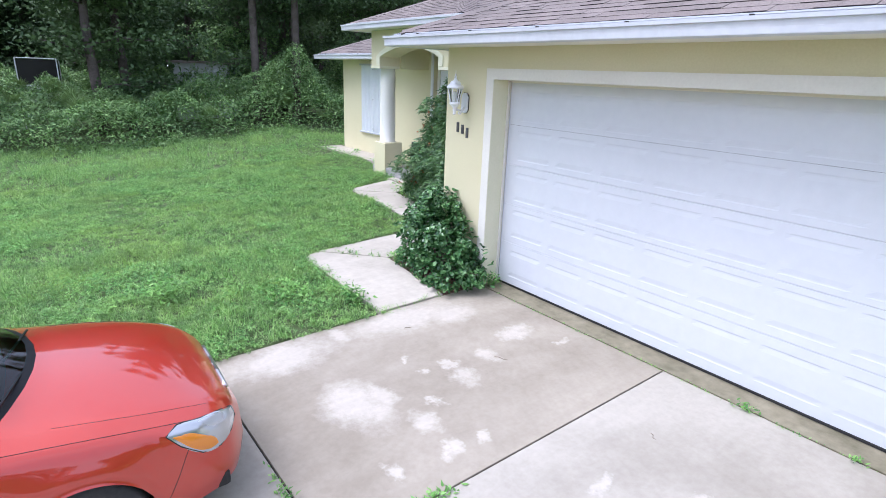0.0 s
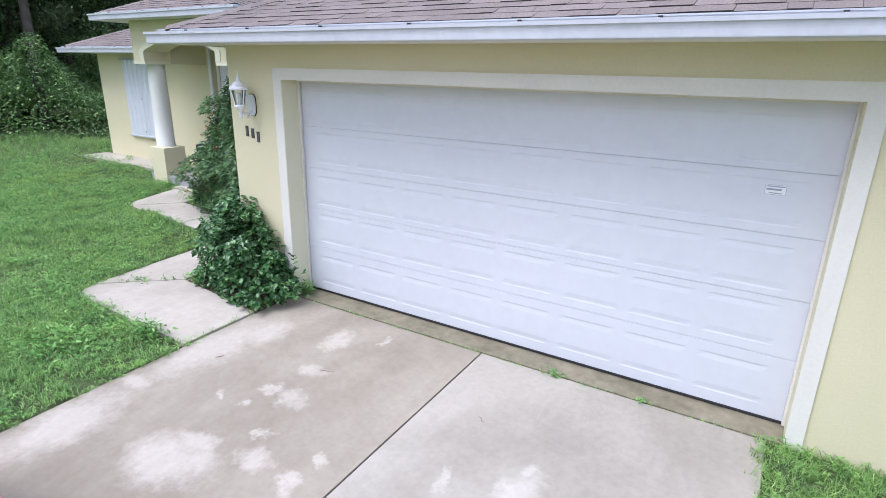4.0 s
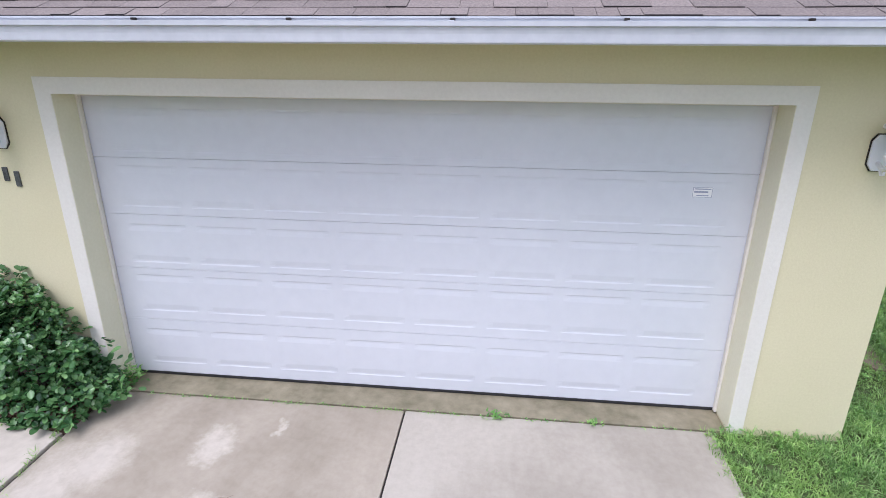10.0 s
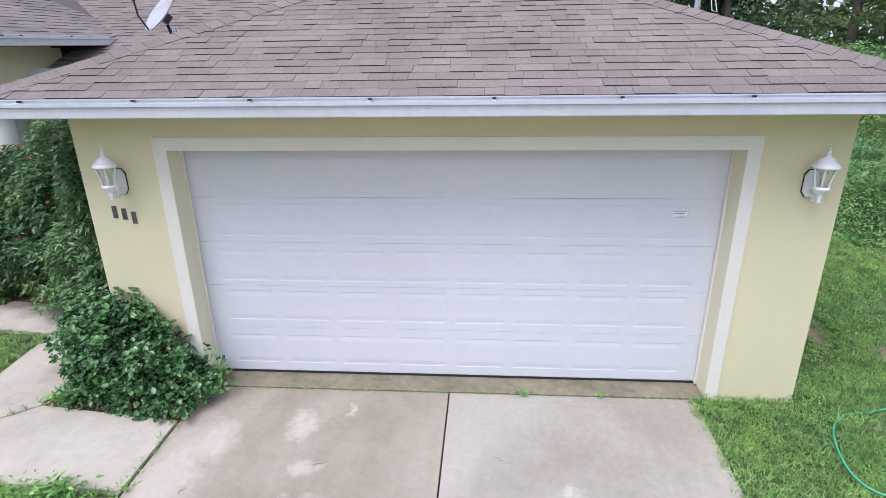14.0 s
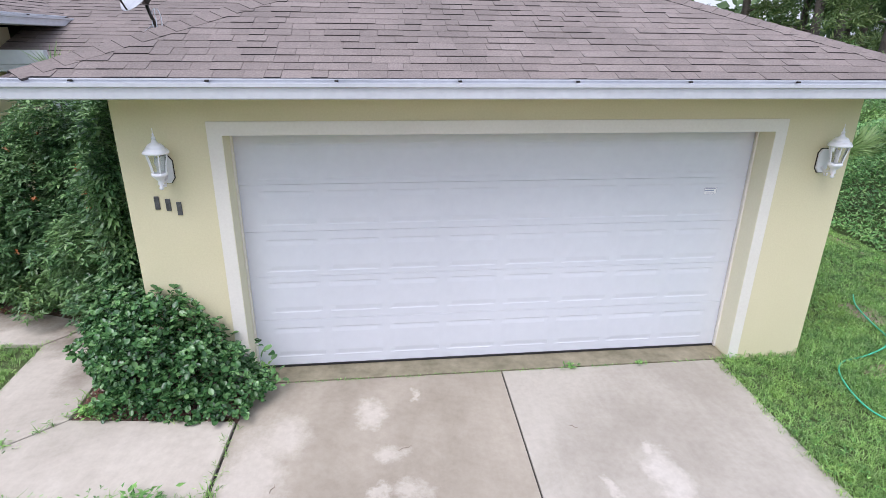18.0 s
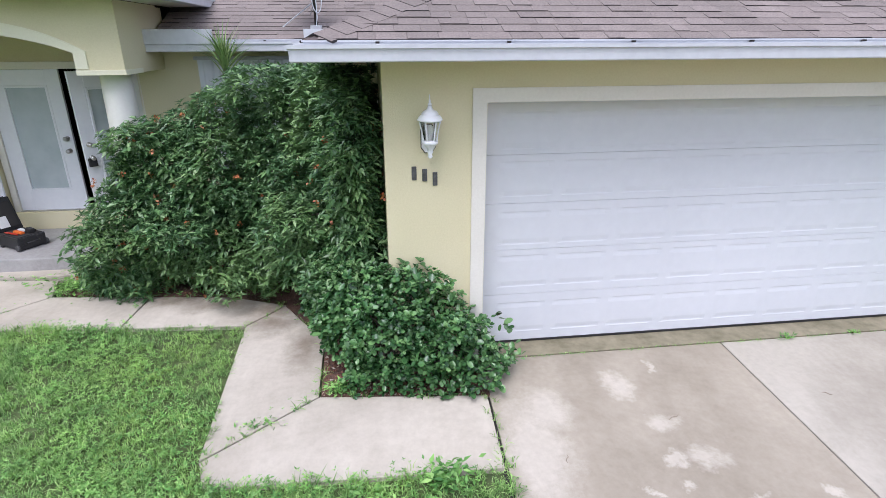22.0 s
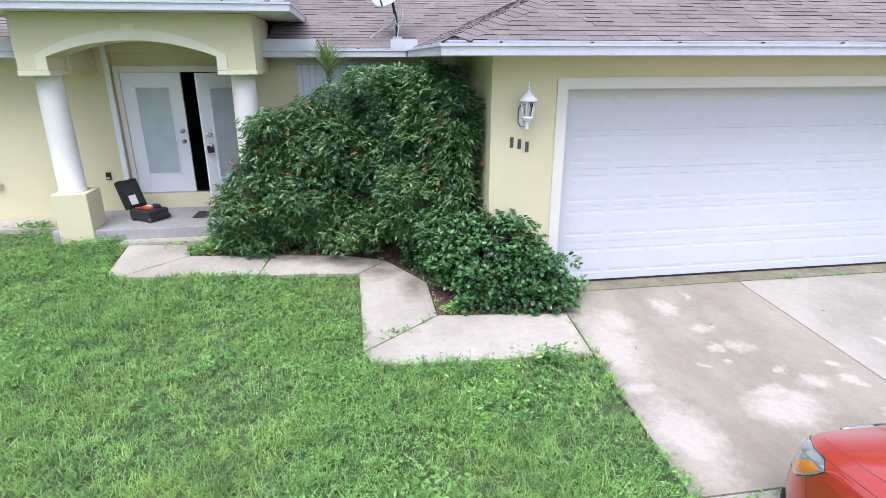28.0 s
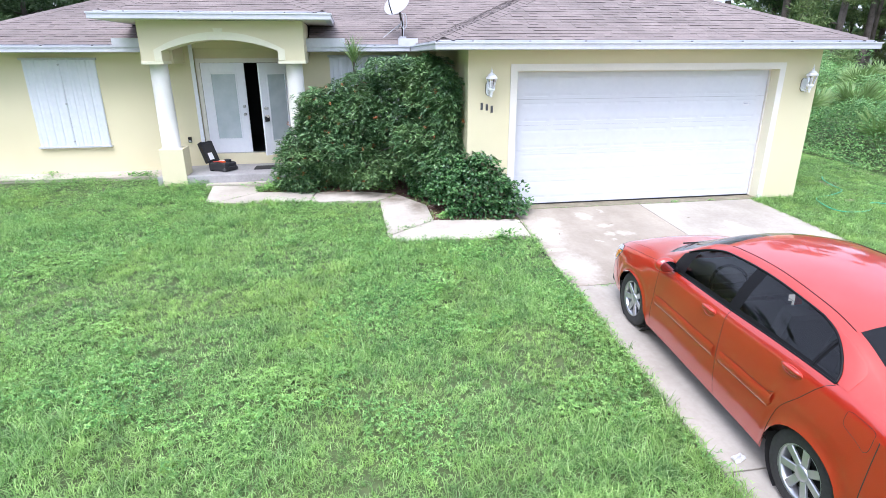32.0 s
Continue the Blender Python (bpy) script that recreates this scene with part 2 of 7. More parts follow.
M_gutter = surface("white_aluminium", (0.52, 0.535, 0.565), (0.62, 0.635, 0.66), 0.38, coarse=2.0, fine=14, bump=0.05)
M_shutter = surface("white_corrugated_metal", (0.68, 0.71, 0.75), (0.75, 0.77, 0.8), 0.45, metal=0.1, fine=10, bump=0.04)
M_drive = patched_concrete("driveway_concrete", (0.27, 0.233, 0.178), (0.385, 0.34, 0.272), (0.55, 0.505, 0.435), SPOTS)
M_drive_right = patched_concrete("driveway_concrete_clean", (0.33, 0.298, 0.245), (0.45, 0.414, 0.352), (0.58, 0.54, 0.48), [(3.5, -1.55, 0.14, 0.35), (3.45, -1.2, 0.08, 0.06), (2.97, -1.55, 0.06, 0.08)])
M_walk = patched_concrete("walk_concrete", (0.42, 0.378, 0.312), (0.56, 0.512, 0.435), (0.6, 0.56, 0.52), [], [(-2.15, 1.2, 0.3, 0.16), (-2.7, 1.38, 0.4, 0.16), (-2.1, 0.9, 0.3, 0.2), (-1.68, 0.4, 0.16, 0.3), (-3.2, 1.5, 0.3, 0.12)])
M_apron = surface("mossy_apron_concrete", (0.15, 0.135, 0.08), (0.33, 0.29, 0.2), 0.7, coarse=2.6, fine=9, bump=0.3, bump_scale=60)
M_slab = surface("grey_porch_concrete", (0.30, 0.29, 0.28), (0.42, 0.41, 0.40), 0.7, coarse=1.5, fine=20, bump=0.3)
M_gap = plain("dark_gap", (0.03, 0.027, 0.024), 0.9)
M_soil = surface("lawn_soil", (0.058, 0.084, 0.03), (0.112, 0.148, 0.05), 0.9, coarse=0.9, fine=14, bump=0.6, dist=0.02)
M_mulch = surface("red_brown_mulch", (0.06, 0.035, 0.025), (0.2, 0.11, 0.08), 0.9, coarse=6, fine=50, bump=0.8, dist=0.02)
M_dirt = surface("bare_sand", (0.20, 0.14, 0.10), (0.36, 0.27, 0.21), 0.95, coarse=4, fine=50, bump=0.5, dist=0.01)


def shingle_mat():
    m, nt, p = nodes_of("brown_asphalt_shingle")
    g = nt.nodes.new("ShaderNodeNewGeometry")
    oi = nt.nodes.new("ShaderNodeObjectInfo")
    add = nt.nodes.new("ShaderNodeMath")
    add.operation = "ADD"
    nt.links.new(g.outputs["Random Per Island"], add.inputs[0])
    nt.links.new(oi.outputs["Random"], add.inputs[1])
    fr = nt.nodes.new("ShaderNodeMath")
    fr.operation = "FRACT"
    nt.links.new(add.outputs[0], fr.inputs[0])
    r = nt.nodes.new("ShaderNodeValToRGB")
    els = r.color_ramp.elements
    els.new(0.4)
    els.new(0.75)
    for e, (pos, c) in zip(els, ((0, (0.222, 0.194, 0.177)), (0.4, (0.24, 0.21, 0.192)), (0.75, (0.252, 0.22, 0.201)), (1, (0.275, 0.241, 0.221)))):
        e.position, e.color = pos, (*c, 1)
    nt.links.new(fr.outputs[0], r.inputs[0])
    n = noise_node(nt, 75, 4, 0.8, g.outputs["Position"])
    n2 = noise_node(nt, 0.9, 4, 0.6, g.outputs["Position"])
    c = mix_color(nt, 0.75, r.outputs[0], ramp_between(nt, n.outputs[0], (0.45, 0.43, 0.42), (1.25, 1.22, 1.2), 0.3, 0.7), "MULTIPLY")
    c = mix_color(nt, 0.6, c, ramp_between(nt, n2.outputs[0], (0.75, 0.74, 0.74), (1.15, 1.12, 1.12), 0.35, 0.65), "MULTIPLY")
    nt.links.new(c, p.inputs["Base Color"])
    p.inputs["Roughness"].default_value = 0.9
    p.inputs["Specular IOR Level"].default_value = 0.25
    bump_on(nt, p, n.outputs[0], 0.4, 0.003)
    return m


M_shingle = shingle_mat()
# Near-black asphalt edge; the shadow lines between courses are put into it.
M_edge = plain("shaded_asphalt_edge", (0.035, 0.03, 0.03), 0.95)
M_under = plain("roof_underlay", (0.10, 0.08, 0.075), 0.95)
M_blade = leafy("grass_blade", [(0.08, 0.176, 0.046), (0.17, 0.334, 0.09), (0.247, 0.442, 0.127), (0.315, 0.51, 0.168), (0.445, 0.62, 0.268)], 0.5, 0.33, 0.8, (0.3, 0.45, 0.12), 0.32, 4.5)
M_weed = leafy("lawn_weed_leaf", [(0.07, 0.19, 0.05), (0.15, 0.35, 0.09), (0.22, 0.45, 0.115), (0.36, 0.58, 0.2)], 0.5, 0.28, 0.7, (0.28, 0.45, 0.12), 0.3, 3.5)
M_bush = leafy("shrub_leaf", [(0.048, 0.115, 0.045), (0.08, 0.175, 0.07), (0.13, 0.25, 0.095), (0.25, 0.38, 0.18)], 0.32, 0.18, 1.3, (0.14, 0.23, 0.075), 0.5, 3.0)
M_round = leafy("round_waxy_leaf", [(0.032, 0.094, 0.033), (0.06, 0.155, 0.052), (0.1, 0.22, 0.075), (0.18, 0.33, 0.13)], 0.27, 0.12, 0, spec=0.6, tone=4.0)
M_wood_leaf = leafy("woodland_leaf", [(0.065, 0.135, 0.048), (0.13, 0.25, 0.082), (0.22, 0.37, 0.13), (0.35, 0.5, 0.21)], 0.5, 0.25, 0.35, (0.19, 0.3, 0.1), 0.4, 1.3)
M_vine = leafy("bright_vine_leaf", [(0.11, 0.25, 0.09), (0.17, 0.36, 0.13), (0.25, 0.45, 0.17), (0.34, 0.5, 0.2)], 0.5, 0.3, 0.5, (0.3, 0.42, 0.14), 0.4, 1.6)
# Tree foliage with the lighting in its colour: sunlit needles, then shaded leaves.
M_pine_sunlit = leafy("sunlit_pine_needle", [(0.07, 0.13, 0.045), (0.14, 0.22, 0.075), (0.23, 0.3, 0.11)], 0.55, 0.3, 0.4, (0.24, 0.28, 0.1), 0.3)
M_dark_leaf = leafy("shaded_pine_leaf", [(0.04, 0.08, 0.034), (0.08, 0.14, 0.055), (0.13, 0.2, 0.085)], 0.6, 0.2, 0.3, (0.16, 0.24, 0.09), 0.3)
M_frond = leafy("palmetto_frond", [(0.11, 0.21, 0.065), (0.2, 0.32, 0.1), (0.38, 0.46, 0.19)], 0.42, 0.25, 0, spec=0.5)
M_berry = leafy("orange_red_berry", [(0.3, 0.07, 0.025), (0.42, 0.15, 0.05), (0.3, 0.16, 0.07)], 0.5, 0.0, 0)
M_bark = surface("grey_brown_bark", (0.06, 0.05, 0.042), (0.17, 0.14, 0.12), 0.9, coarse=3, fine=30, bump=0.9, dist=0.02)
M_black = surface("black_plastic", (0.015, 0.015, 0.017), (0.03, 0.03, 0.033), 0.5, fine=60, bump=0.15)
M_dark_metal = plain("dark_bronze", (0.05, 0.045, 0.04), 0.4, 0.8)
M_steel = plain("brushed_steel", (0.55, 0.54, 0.52), 0.3, 1.0)
M_lamp_glass = glassy("lamp_glass", (0.98, 0.99, 0.99), 0.99)
M_frost = surface("frosted_door_glass", (0.42, 0.48, 0.49), (0.52, 0.57, 0.58), 0.25, coarse=1, fine=4, bump=0.0)
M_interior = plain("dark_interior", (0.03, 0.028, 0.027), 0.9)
M_grey = surface("weathered_grey_metal", (0.40, 0.41, 0.43), (0.55, 0.56, 0.58), 0.5, fine=20, bump=0.05)
M_hose = plain("green_hose", (0.07, 0.48, 0.28), 0.4)
M_number = surface("black_paint", (0.02, 0.02, 0.02), (0.12, 0.12, 0.12), 0.6, coarse=8, fine=60, bump=0)
M_paper = surface("white_paper", (0.75, 0.75, 0.74), (0.85, 0.85, 0.84), 0.7, fine=30, bump=0.05)
M_orange = plain("orange_plastic", (0.75, 0.16, 0.03), 0.45)
M_pale_wall = surface("pale_house_wall", (0.66, 0.67, 0.67), (0.76, 0.77, 0.78), 0.8, fine=10, bump=0.1)

# ---- building helpers ----


def mesh_from(name, verts, faces, mat, smooth=False):
    me = bpy.data.meshes.new(name)
    me.from_pydata([tuple(v) for v in verts], [], faces)
    me.materials.append(mat)
    if smooth:
        me.polygons.foreach_set("use_smooth", [True] * len(me.polygons))
    me.update()
    return me


def fast_mesh(name, V, T, mat, smooth=False):
    """A mesh from arrays of points and triangles."""
    me = bpy.data.meshes.new(name)
    n = len(T)
    me.vertices.add(len(V))
    me.vertices.foreach_set("co", np.asarray(V, np.float32).ravel())
    me.loops.add(3 * n)
    me.loops.foreach_set("vertex_index", np.asarray(T, np.int32).ravel())
    me.polygons.add(n)
    me.polygons.foreach_set("loop_start", np.arange(0, 3 * n, 3, dtype=np.int32))
    me.polygons.foreach_set("loop_total", np.full(n, 3, np.int32))
    if smooth:
        me.polygons.foreach_set("use_smooth", np.ones(n, bool))
    me.materials.append(mat)
    me.update(calc_edges=True)
    return me


def thing(name, label, category, at=(0, 0, 0), turn=0.0, group="", kind=""):
    e = new(name)
    e.matrix_world = pose(*at, 0, 0, turn)
    return tagged(e, label, category, group, kind)


def link_part(name, me, parent, label="", m=None):
    ob = new(name, me)
    ob.parent = parent
    if m is not None:
        ob.matrix_local = m
    return tagged(ob, label)


def part(name, bm, mat, parent, label="", smooth=False, m=None):
    """Links a bmesh as one mesh object under a thing or a part."""
    me = bpy.data.meshes.new(name)
    bm.to_mesh(me)
    bm.free()
    me.materials.append(mat)
    if smooth:
        me.polygons.foreach_set("use_smooth", [True] * len(me.polygons))
    return link_part(name, me, parent, label, m)


def structure(name, bm, mat, label, category, smooth=False):
    me = bpy.data.meshes.new(name)
    bm.to_mesh(me)
    bm.free()
    me.materials.append(mat)
    if smooth:
        me.polygons.foreach_set("use_smooth", [True] * len(me.polygons))
    return tagged(new(name, me), label, category, kind="structure")


def box(x0, x1, y0, y1, z0, z1, bevel=0.0, bm=None):
    own = bmesh.new()
    r = bmesh.ops.create_cube(own, size=1)
    bmesh.ops.transform(own, matrix=Matrix.LocRotScale(((x0 + x1) / 2, (y0 + y1) / 2, (z0 + z1) / 2), None, (abs(x1 - x0), abs(y1 - y0), abs(z1 - z0))), verts=r["verts"])
    if bevel:
        bmesh.ops.bevel(own, geom=own.edges[:], offset=bevel, segments=2, affect="EDGES", profile=0.6)
    return merge(bm, own)


def merge(bm, own, m=None):
    if m is not None:
        bmesh.ops.transform(own, matrix=m, verts=own.verts[:])
    if bm is None:
        return own
    tmp = bpy.data.meshes.new("tmp")
    own.to_mesh(tmp)
    own.free()
    bm.from_mesh(tmp)
    bpy.data.meshes.remove(tmp)
    return bm


def prism(points, z0, z1, bm=None, bevel=0.0):
    """An upright prism over plan points; z0 and z1 are numbers or functions of (x, y)."""
    own = bmesh.new()
    f0 = z0 if callable(z0) else (lambda x, y: z0)
    f1 = z1 if callable(z1) else (lambda x, y: z1)
    lo = [own.verts.new((x, y, f0(x, y))) for x, y in points]
    hi = [own.verts.new((x, y, f1(x, y))) for x, y in points]
    n = len(points)
    own.faces.new(hi)
    own.faces.new(lo[::-1])
    for k in range(n):
        own.faces.new((lo[k], lo[(k + 1) % n], hi[(k + 1) % n], hi[k]))
    bmesh.ops.recalc_face_normals(own, faces=own.faces[:])
    if bevel:
        top = [e for e in own.edges if e.verts[0] in hi and e.verts[1] in hi]
        bmesh.ops.bevel(own, geom=top, offset=bevel, segments=2, affect="EDGES", profile=0.6)
    return merge(bm, own)


def front_shape(outline, y0, y1):
    bm = bmesh.new()
    a = [bm.verts.new((x, y0, z)) for x, z in outline]
    b = [bm.verts.new((x, y1, z)) for x, z in outline]
    bm.faces.new(a)
    bm.faces.new(b[::-1])
    n = len(outline)
    for k in range(n):
        bm.faces.new((a[k], b[k], b[(k + 1) % n], a[(k + 1) % n]))
    bmesh.ops.recalc_face_normals(bm, faces=bm.faces[:])
    return bm


def lathe(profile, seg=24, bm=None, m=None, ends=True):
    """A turned shape from (radius, height) rows."""
    own = bmesh.new()
    rings = [[own.verts.new((r * math.cos(2 * math.pi * k / seg), r * math.sin(2 * math.pi * k / seg), z)) for k in range(seg)] for r, z in profile]
    for a, b in zip(rings, rings[1:]):
        for k in range(seg):
            own.faces.new((a[k], a[(k + 1) % seg], b[(k + 1) % seg], b[k]))
    if ends:
        own.faces.new(rings[0][::-1])
        own.faces.new(rings[-1])
    return merge(bm, own, m)


def extrude_profile(profile, path, bm=None, closed=True):
    """Sweeps a profile of (out, up) along plan points of (x, y, z); out is to the right of the way, mitred."""
    own = bmesh.new()
    pts = [Vector(p) for p in path]
    rows = []
    for k, p in enumerate(pts):
        d0 = (pts[k] - pts[k - 1]).normalized() if k else (pts[1] - pts[0]).normalized()
        d1 = (pts[k + 1] - pts[k]).normalized() if k < len(pts) - 1 else d0
        n0, n1 = Vector((d0.y, -d0.x, 0)), Vector((d1.y, -d1.x, 0))
        n = (n0 + n1).normalized()
        n = n / max(0.3, n.dot(n0))
        rows.append([own.verts.new(p + n * o + Vector((0, 0, u))) for o, u in profile])
    c = len(profile)
    for a, b in zip(rows, rows[1:]):
        for k in range(c if closed else c - 1):
            own.faces.new((a[k], b[k], b[(k + 1) % c], a[(k + 1) % c]))
    if closed:
        own.faces.new(rows[0])
        own.faces.new(rows[-1][::-1])
    bmesh.ops.recalc_face_normals(own, faces=own.faces[:])
    return merge(bm, own)


def tube(points, radius, seg=8, bm=None):
    """A round tube along points; radius is a number or one for each point."""
    own = bmesh.new()
    pts = [Vector(p) for p in points]
    rs = radius if isinstance(radius, (list, tuple)) else [radius] * len(pts)
    rings = []
    for k, p in enumerate(pts):
        d = (pts[min(k + 1, len(pts) - 1)] - pts[max(k - 1, 0)]).normalized()
        side = d.orthogonal().normalized() if k == 0 else (side - d * side.dot(d)).normalized()
        other = d.cross(side)
        rings.append([own.verts.new(p + rs[k] * (math.cos(a) * side + math.sin(a) * other)) for a in (2 * math.pi * j / seg for j in range(seg))])
    for a, b in zip(rings, rings[1:]):
        for j in range(seg):
            own.faces.new((a[j], a[(j + 1) % seg], b[(j + 1) % seg], b[j]))
    own.faces.new(rings[0][::-1])
    own.faces.new(rings[-1])
    return merge(bm, own)


def ground_z(x, y):
    """The lot falls gently from the house to the street and rises a little along the front wall."""
    z = 0.048 * np.clip(y, -30, 3.2)
    rise = 0.075 * np.clip(y - 1.5, 0, 1.4) * np.clip((-4.9 - x) / 0.8, 0, 1)
    return z + rise


rng = np.random.default_rng(7)


def scatter(shape_v, shape_t, P, yaw, tilt, roll, size):
    """Copies of a small shape (its points and triangles) at places P with turns and sizes, as arrays."""
    cy, sy, ct, st, cr, sr = np.cos(yaw), np.sin(yaw), np.cos(tilt), np.sin(tilt), np.cos(roll), np.sin(roll)
    R = np.empty((len(P), 3, 3))
    R[:, 0, 0], R[:, 0, 1], R[:, 0, 2] = cy * cr - sy * st * sr, -sy * ct, cy * sr + sy * st * cr
    R[:, 1, 0], R[:, 1, 1], R[:, 1, 2] = sy * cr + cy * st * sr, cy * ct, sy * sr - cy * st * cr
    R[:, 2, 0], R[:, 2, 1], R[:, 2, 2] = -ct * sr, st, ct * cr
    size = np.asarray(size)
    S = shape_v[None] * (size[:, None, None] if size.ndim == 1 else size[:, None, :])
    V = np.einsum("nij,nkj->nki", R, S) + P[:, None]
    T = shape_t[None] + (np.arange(len(P)) * len(shape_v))[:, None, None]
    return V.reshape(-1, 3), T.reshape(-1, 3)


def joined(parts_list):
    """Joins several (points, triangles) pairs."""
    vs, ts, n = [], [], 0
    for v, t in parts_list:
        vs.append(v)
        ts.append(t + n)
        n += len(v)
    return np.concatenate(vs), np.concatenate(ts)


# leaf shapes lie along +y from the origin, facing up
LEAF_V = np.array([(0, 0, 0), (-0.2, 0.38, 0.05), (0, 0.42, -0.02), (0.2, 0.38, 0.05), (0, 1, -0.12)])
LEAF_T = np.array([(0, 2, 1), (0, 3, 2), (1, 2, 4), (2, 3, 4)])
ROUND_V = np.array([(0, 0, 0), (-0.28, 0.25, 0.05), (-0.36, 0.6, 0.07), (-0.2, 0.92, 0.03), (0, 1, 0.0), (0.2, 0.92, 0.03), (0.36, 0.6, 0.07), (0.28, 0.25, 0.05), (0, 0.55, -0.02)])
ROUND_T = np.array([(8, k + 1, k) for k in range(7)] + [(8, 0, 7)])
NEEDLE_V = np.array([(0, 0, 0), (-0.06, 0.5, 0.0), (0.06, 0.5, 0.0), (0, 1, -0.1)])
NEEDLE_T = np.array([(0, 2, 1), (1, 2, 3)])
DIAMOND_V = np.array([(0, 0, 0), (-0.16, 0.42, 0.04), (0.16, 0.42, 0.04), (0, 1, -0.12)])
DIAMOND_T = np.array([(0, 2, 1), (1, 2, 3)])

# ---- ground, driveway, walk ----
gx = np.concatenate([np.linspace(-400, -30, 12), np.linspace(-28, 28, 57), np.linspace(30, 400, 12)])
gy = np.concatenate([np.linspace(-400, -30, 12), np.linspace(-28, 28, 113), np.linspace(30, 400, 12)])
GX, GY = np.meshgrid(gx, gy)
GZ = ground_z(GX, GY) - 0.02
gverts = np.stack([GX, GY, GZ], -1).reshape(-1, 3)
gw = len(gx)
gidx = np.arange(len(gverts)).reshape(len(gy), gw)
quads = np.stack([gidx[:-1, :-1], gidx[:-1, 1:], gidx[1:, 1:], gidx[1:, :-1]], -1).reshape(-1, 4)
gtri = np.concatenate([quads[:, [0, 1, 2]], quads[:, [0, 2, 3]]])
tagged(new("ground", fast_mesh("ground", gverts, gtri, M_soil)), "overgrown green lawn ground sloping to the street", "ground", kind="structure")

driveway = thing("driveway", "pale pinkish concrete driveway of jointed slabs with paler patches", "driveway", kind="structure")
ys = [-0.03, -3.21, -6.4, -9.7, -13.0, -18.0]
lx = [-0.01, -0.12, -0.18, -0.22, -0.26, -0.3]
G = 0.007


def mid_x(y):
    """The joint down the middle of the driveway runs slightly askew."""
    return 2.44 + 0.014 * max(y, -6.4)


for k in range(5):
    for x0a, x0b, x1a, x1b, mat in ((lx[k], lx[k + 1], mid_x(ys[k]) - G, mid_x(ys[k + 1]) - G, M_drive if k == 0 else M_drive_right), (mid_x(ys[k]) + G, mid_x(ys[k + 1]) + G, 4.77, 4.77, M_drive_right)):
        n = 7
        pts = [(x0a + (x0b - x0a) * j / n, ys[k] - G + (ys[k + 1] - ys[k] + 2 * G) * j / n) for j in range(n + 1)]
        pts = pts + [(x1b, ys[k + 1] + G), (x1a, ys[k] - G)]
        part("slab", prism(pts, lambda x, y: ground_z(x, y) - 0.12, lambda x, y: ground_z(x, y) + 0.012, bevel=0.006), mat, driveway)
part("joint_filler", prism([(-0.1, -0.05), (4.7, -0.05), (4.7, -17.9), (-0.1, -17.9)], lambda x, y: ground_z(x, y) - 0.1, lambda x, y: ground_z(x, y) - 0.006), M_gap, driveway, "dark dirt in the joints")

sidewalk = thing("sidewalk", "pale concrete front walk of five angled slabs", "walkway", kind="structure")
WALK = [
    [(-0.05, -0.57), (-0.085, -1.39), (-1.2, -1.36), (-2.22, -1.32), (-2.30, -1.07), (-1.478, -0.42)],
    [(-1.49, -0.41), (-2.31, -1.055), (-2.335, 0.83), (-1.975, 1.225), (-1.5, 0.45)],
    [(-2.335, 0.85), (-3.615, 0.96), (-3.53, 1.63), (-2.6, 1.50), (-1.975, 1.245)],
    [(-3.63, 0.96), (-4.6, 1.03), (-5.35, 1.14), (-4.66, 1.755), (-3.545, 1.635)],
    [(-5.36, 1.15), (-5.55, 1.3), (-5.6, 2.2), (-4.8, 2.2), (-4.665, 1.77)],
]
for pts in WALK:
    part("slab", prism(pts, lambda x, y: ground_z(x, y) - 0.12, lambda x, y: ground_z(x, y) + 0.025, bevel=0.008), M_walk, sidewalk)
structure("bed_soil", prism([(-1.47, -0.40), (-0.02, -0.56), (0.0, -0.02), (-0.84, 0.0), (-0.84, 3.55), (-4.0, 3.55), (-4.6, 1.85), (-2.0, 1.3), (-1.49, 0.5)], lambda x, y: ground_z(x, y) - 0.1, lambda x, y: ground_z(x, y) + 0.012), M_mulch, "planting bed of red-brown bark mulch", "garden bed")

# ---- garage walls ----
OW, OH = 4.88, 2.39
XL, XR, WT = -0.835, 5.69, 0.2
w = front_shape([(XL, -0.12), (0, -0.12), (0, OH), (OW, OH), (OW, -0.12), (XR, -0.12), (XR, 2.80), (XL, 2.80)], 0, WT)
wall_garage = structure("wall_garage_front", w, M_stucco, "pale yellow stucco garage front wall", "wall")
structure("wall_garage_right", box(XR - WT, XR, WT, 3.8, -0.12, 2.80), M_stucco, "pale yellow stucco garage side wall", "wall")
structure("wall_garage_left", box(XL, XL + WT, WT, 3.6, -0.12, 2.80), M_stucco, "pale yellow stucco wall behind the shrubs", "wall")
tr = front_shape([(-0.115, 0.0), (-0.115, 2.503), (OW + 0.108, 2.503), (OW + 0.108, 0.0), (OW, 0.0), (OW, OH), (0.0, OH), (0.0, 0.0)], -0.022, 0.0)
structure("trim_garage", tr, M_trim, "cream stucco band round the garage opening", "trim")
ap = prism([(0.0, -0.02), (OW, -0.02), (OW, 0.9), (0.0, 0.9)], -0.1, lambda x, y: 0.012 + 0.02 * max(0, min(1, y / 0.23)), bevel=0.004)
structure("apron", ap, M_apron, "brown mossy concrete strip under the garage door", "threshold")
stop = box(0.004, 0.024, 0.195, 0.23, 0.03, OH, 0.004)
box(OW - 0.024, OW - 0.004, 0.195, 0.23, 0.03, OH, 0.004, bm=stop)
box(0.024, OW - 0.024, 0.195, 0.23, OH - 0.025, OH, 0.004, bm=stop)
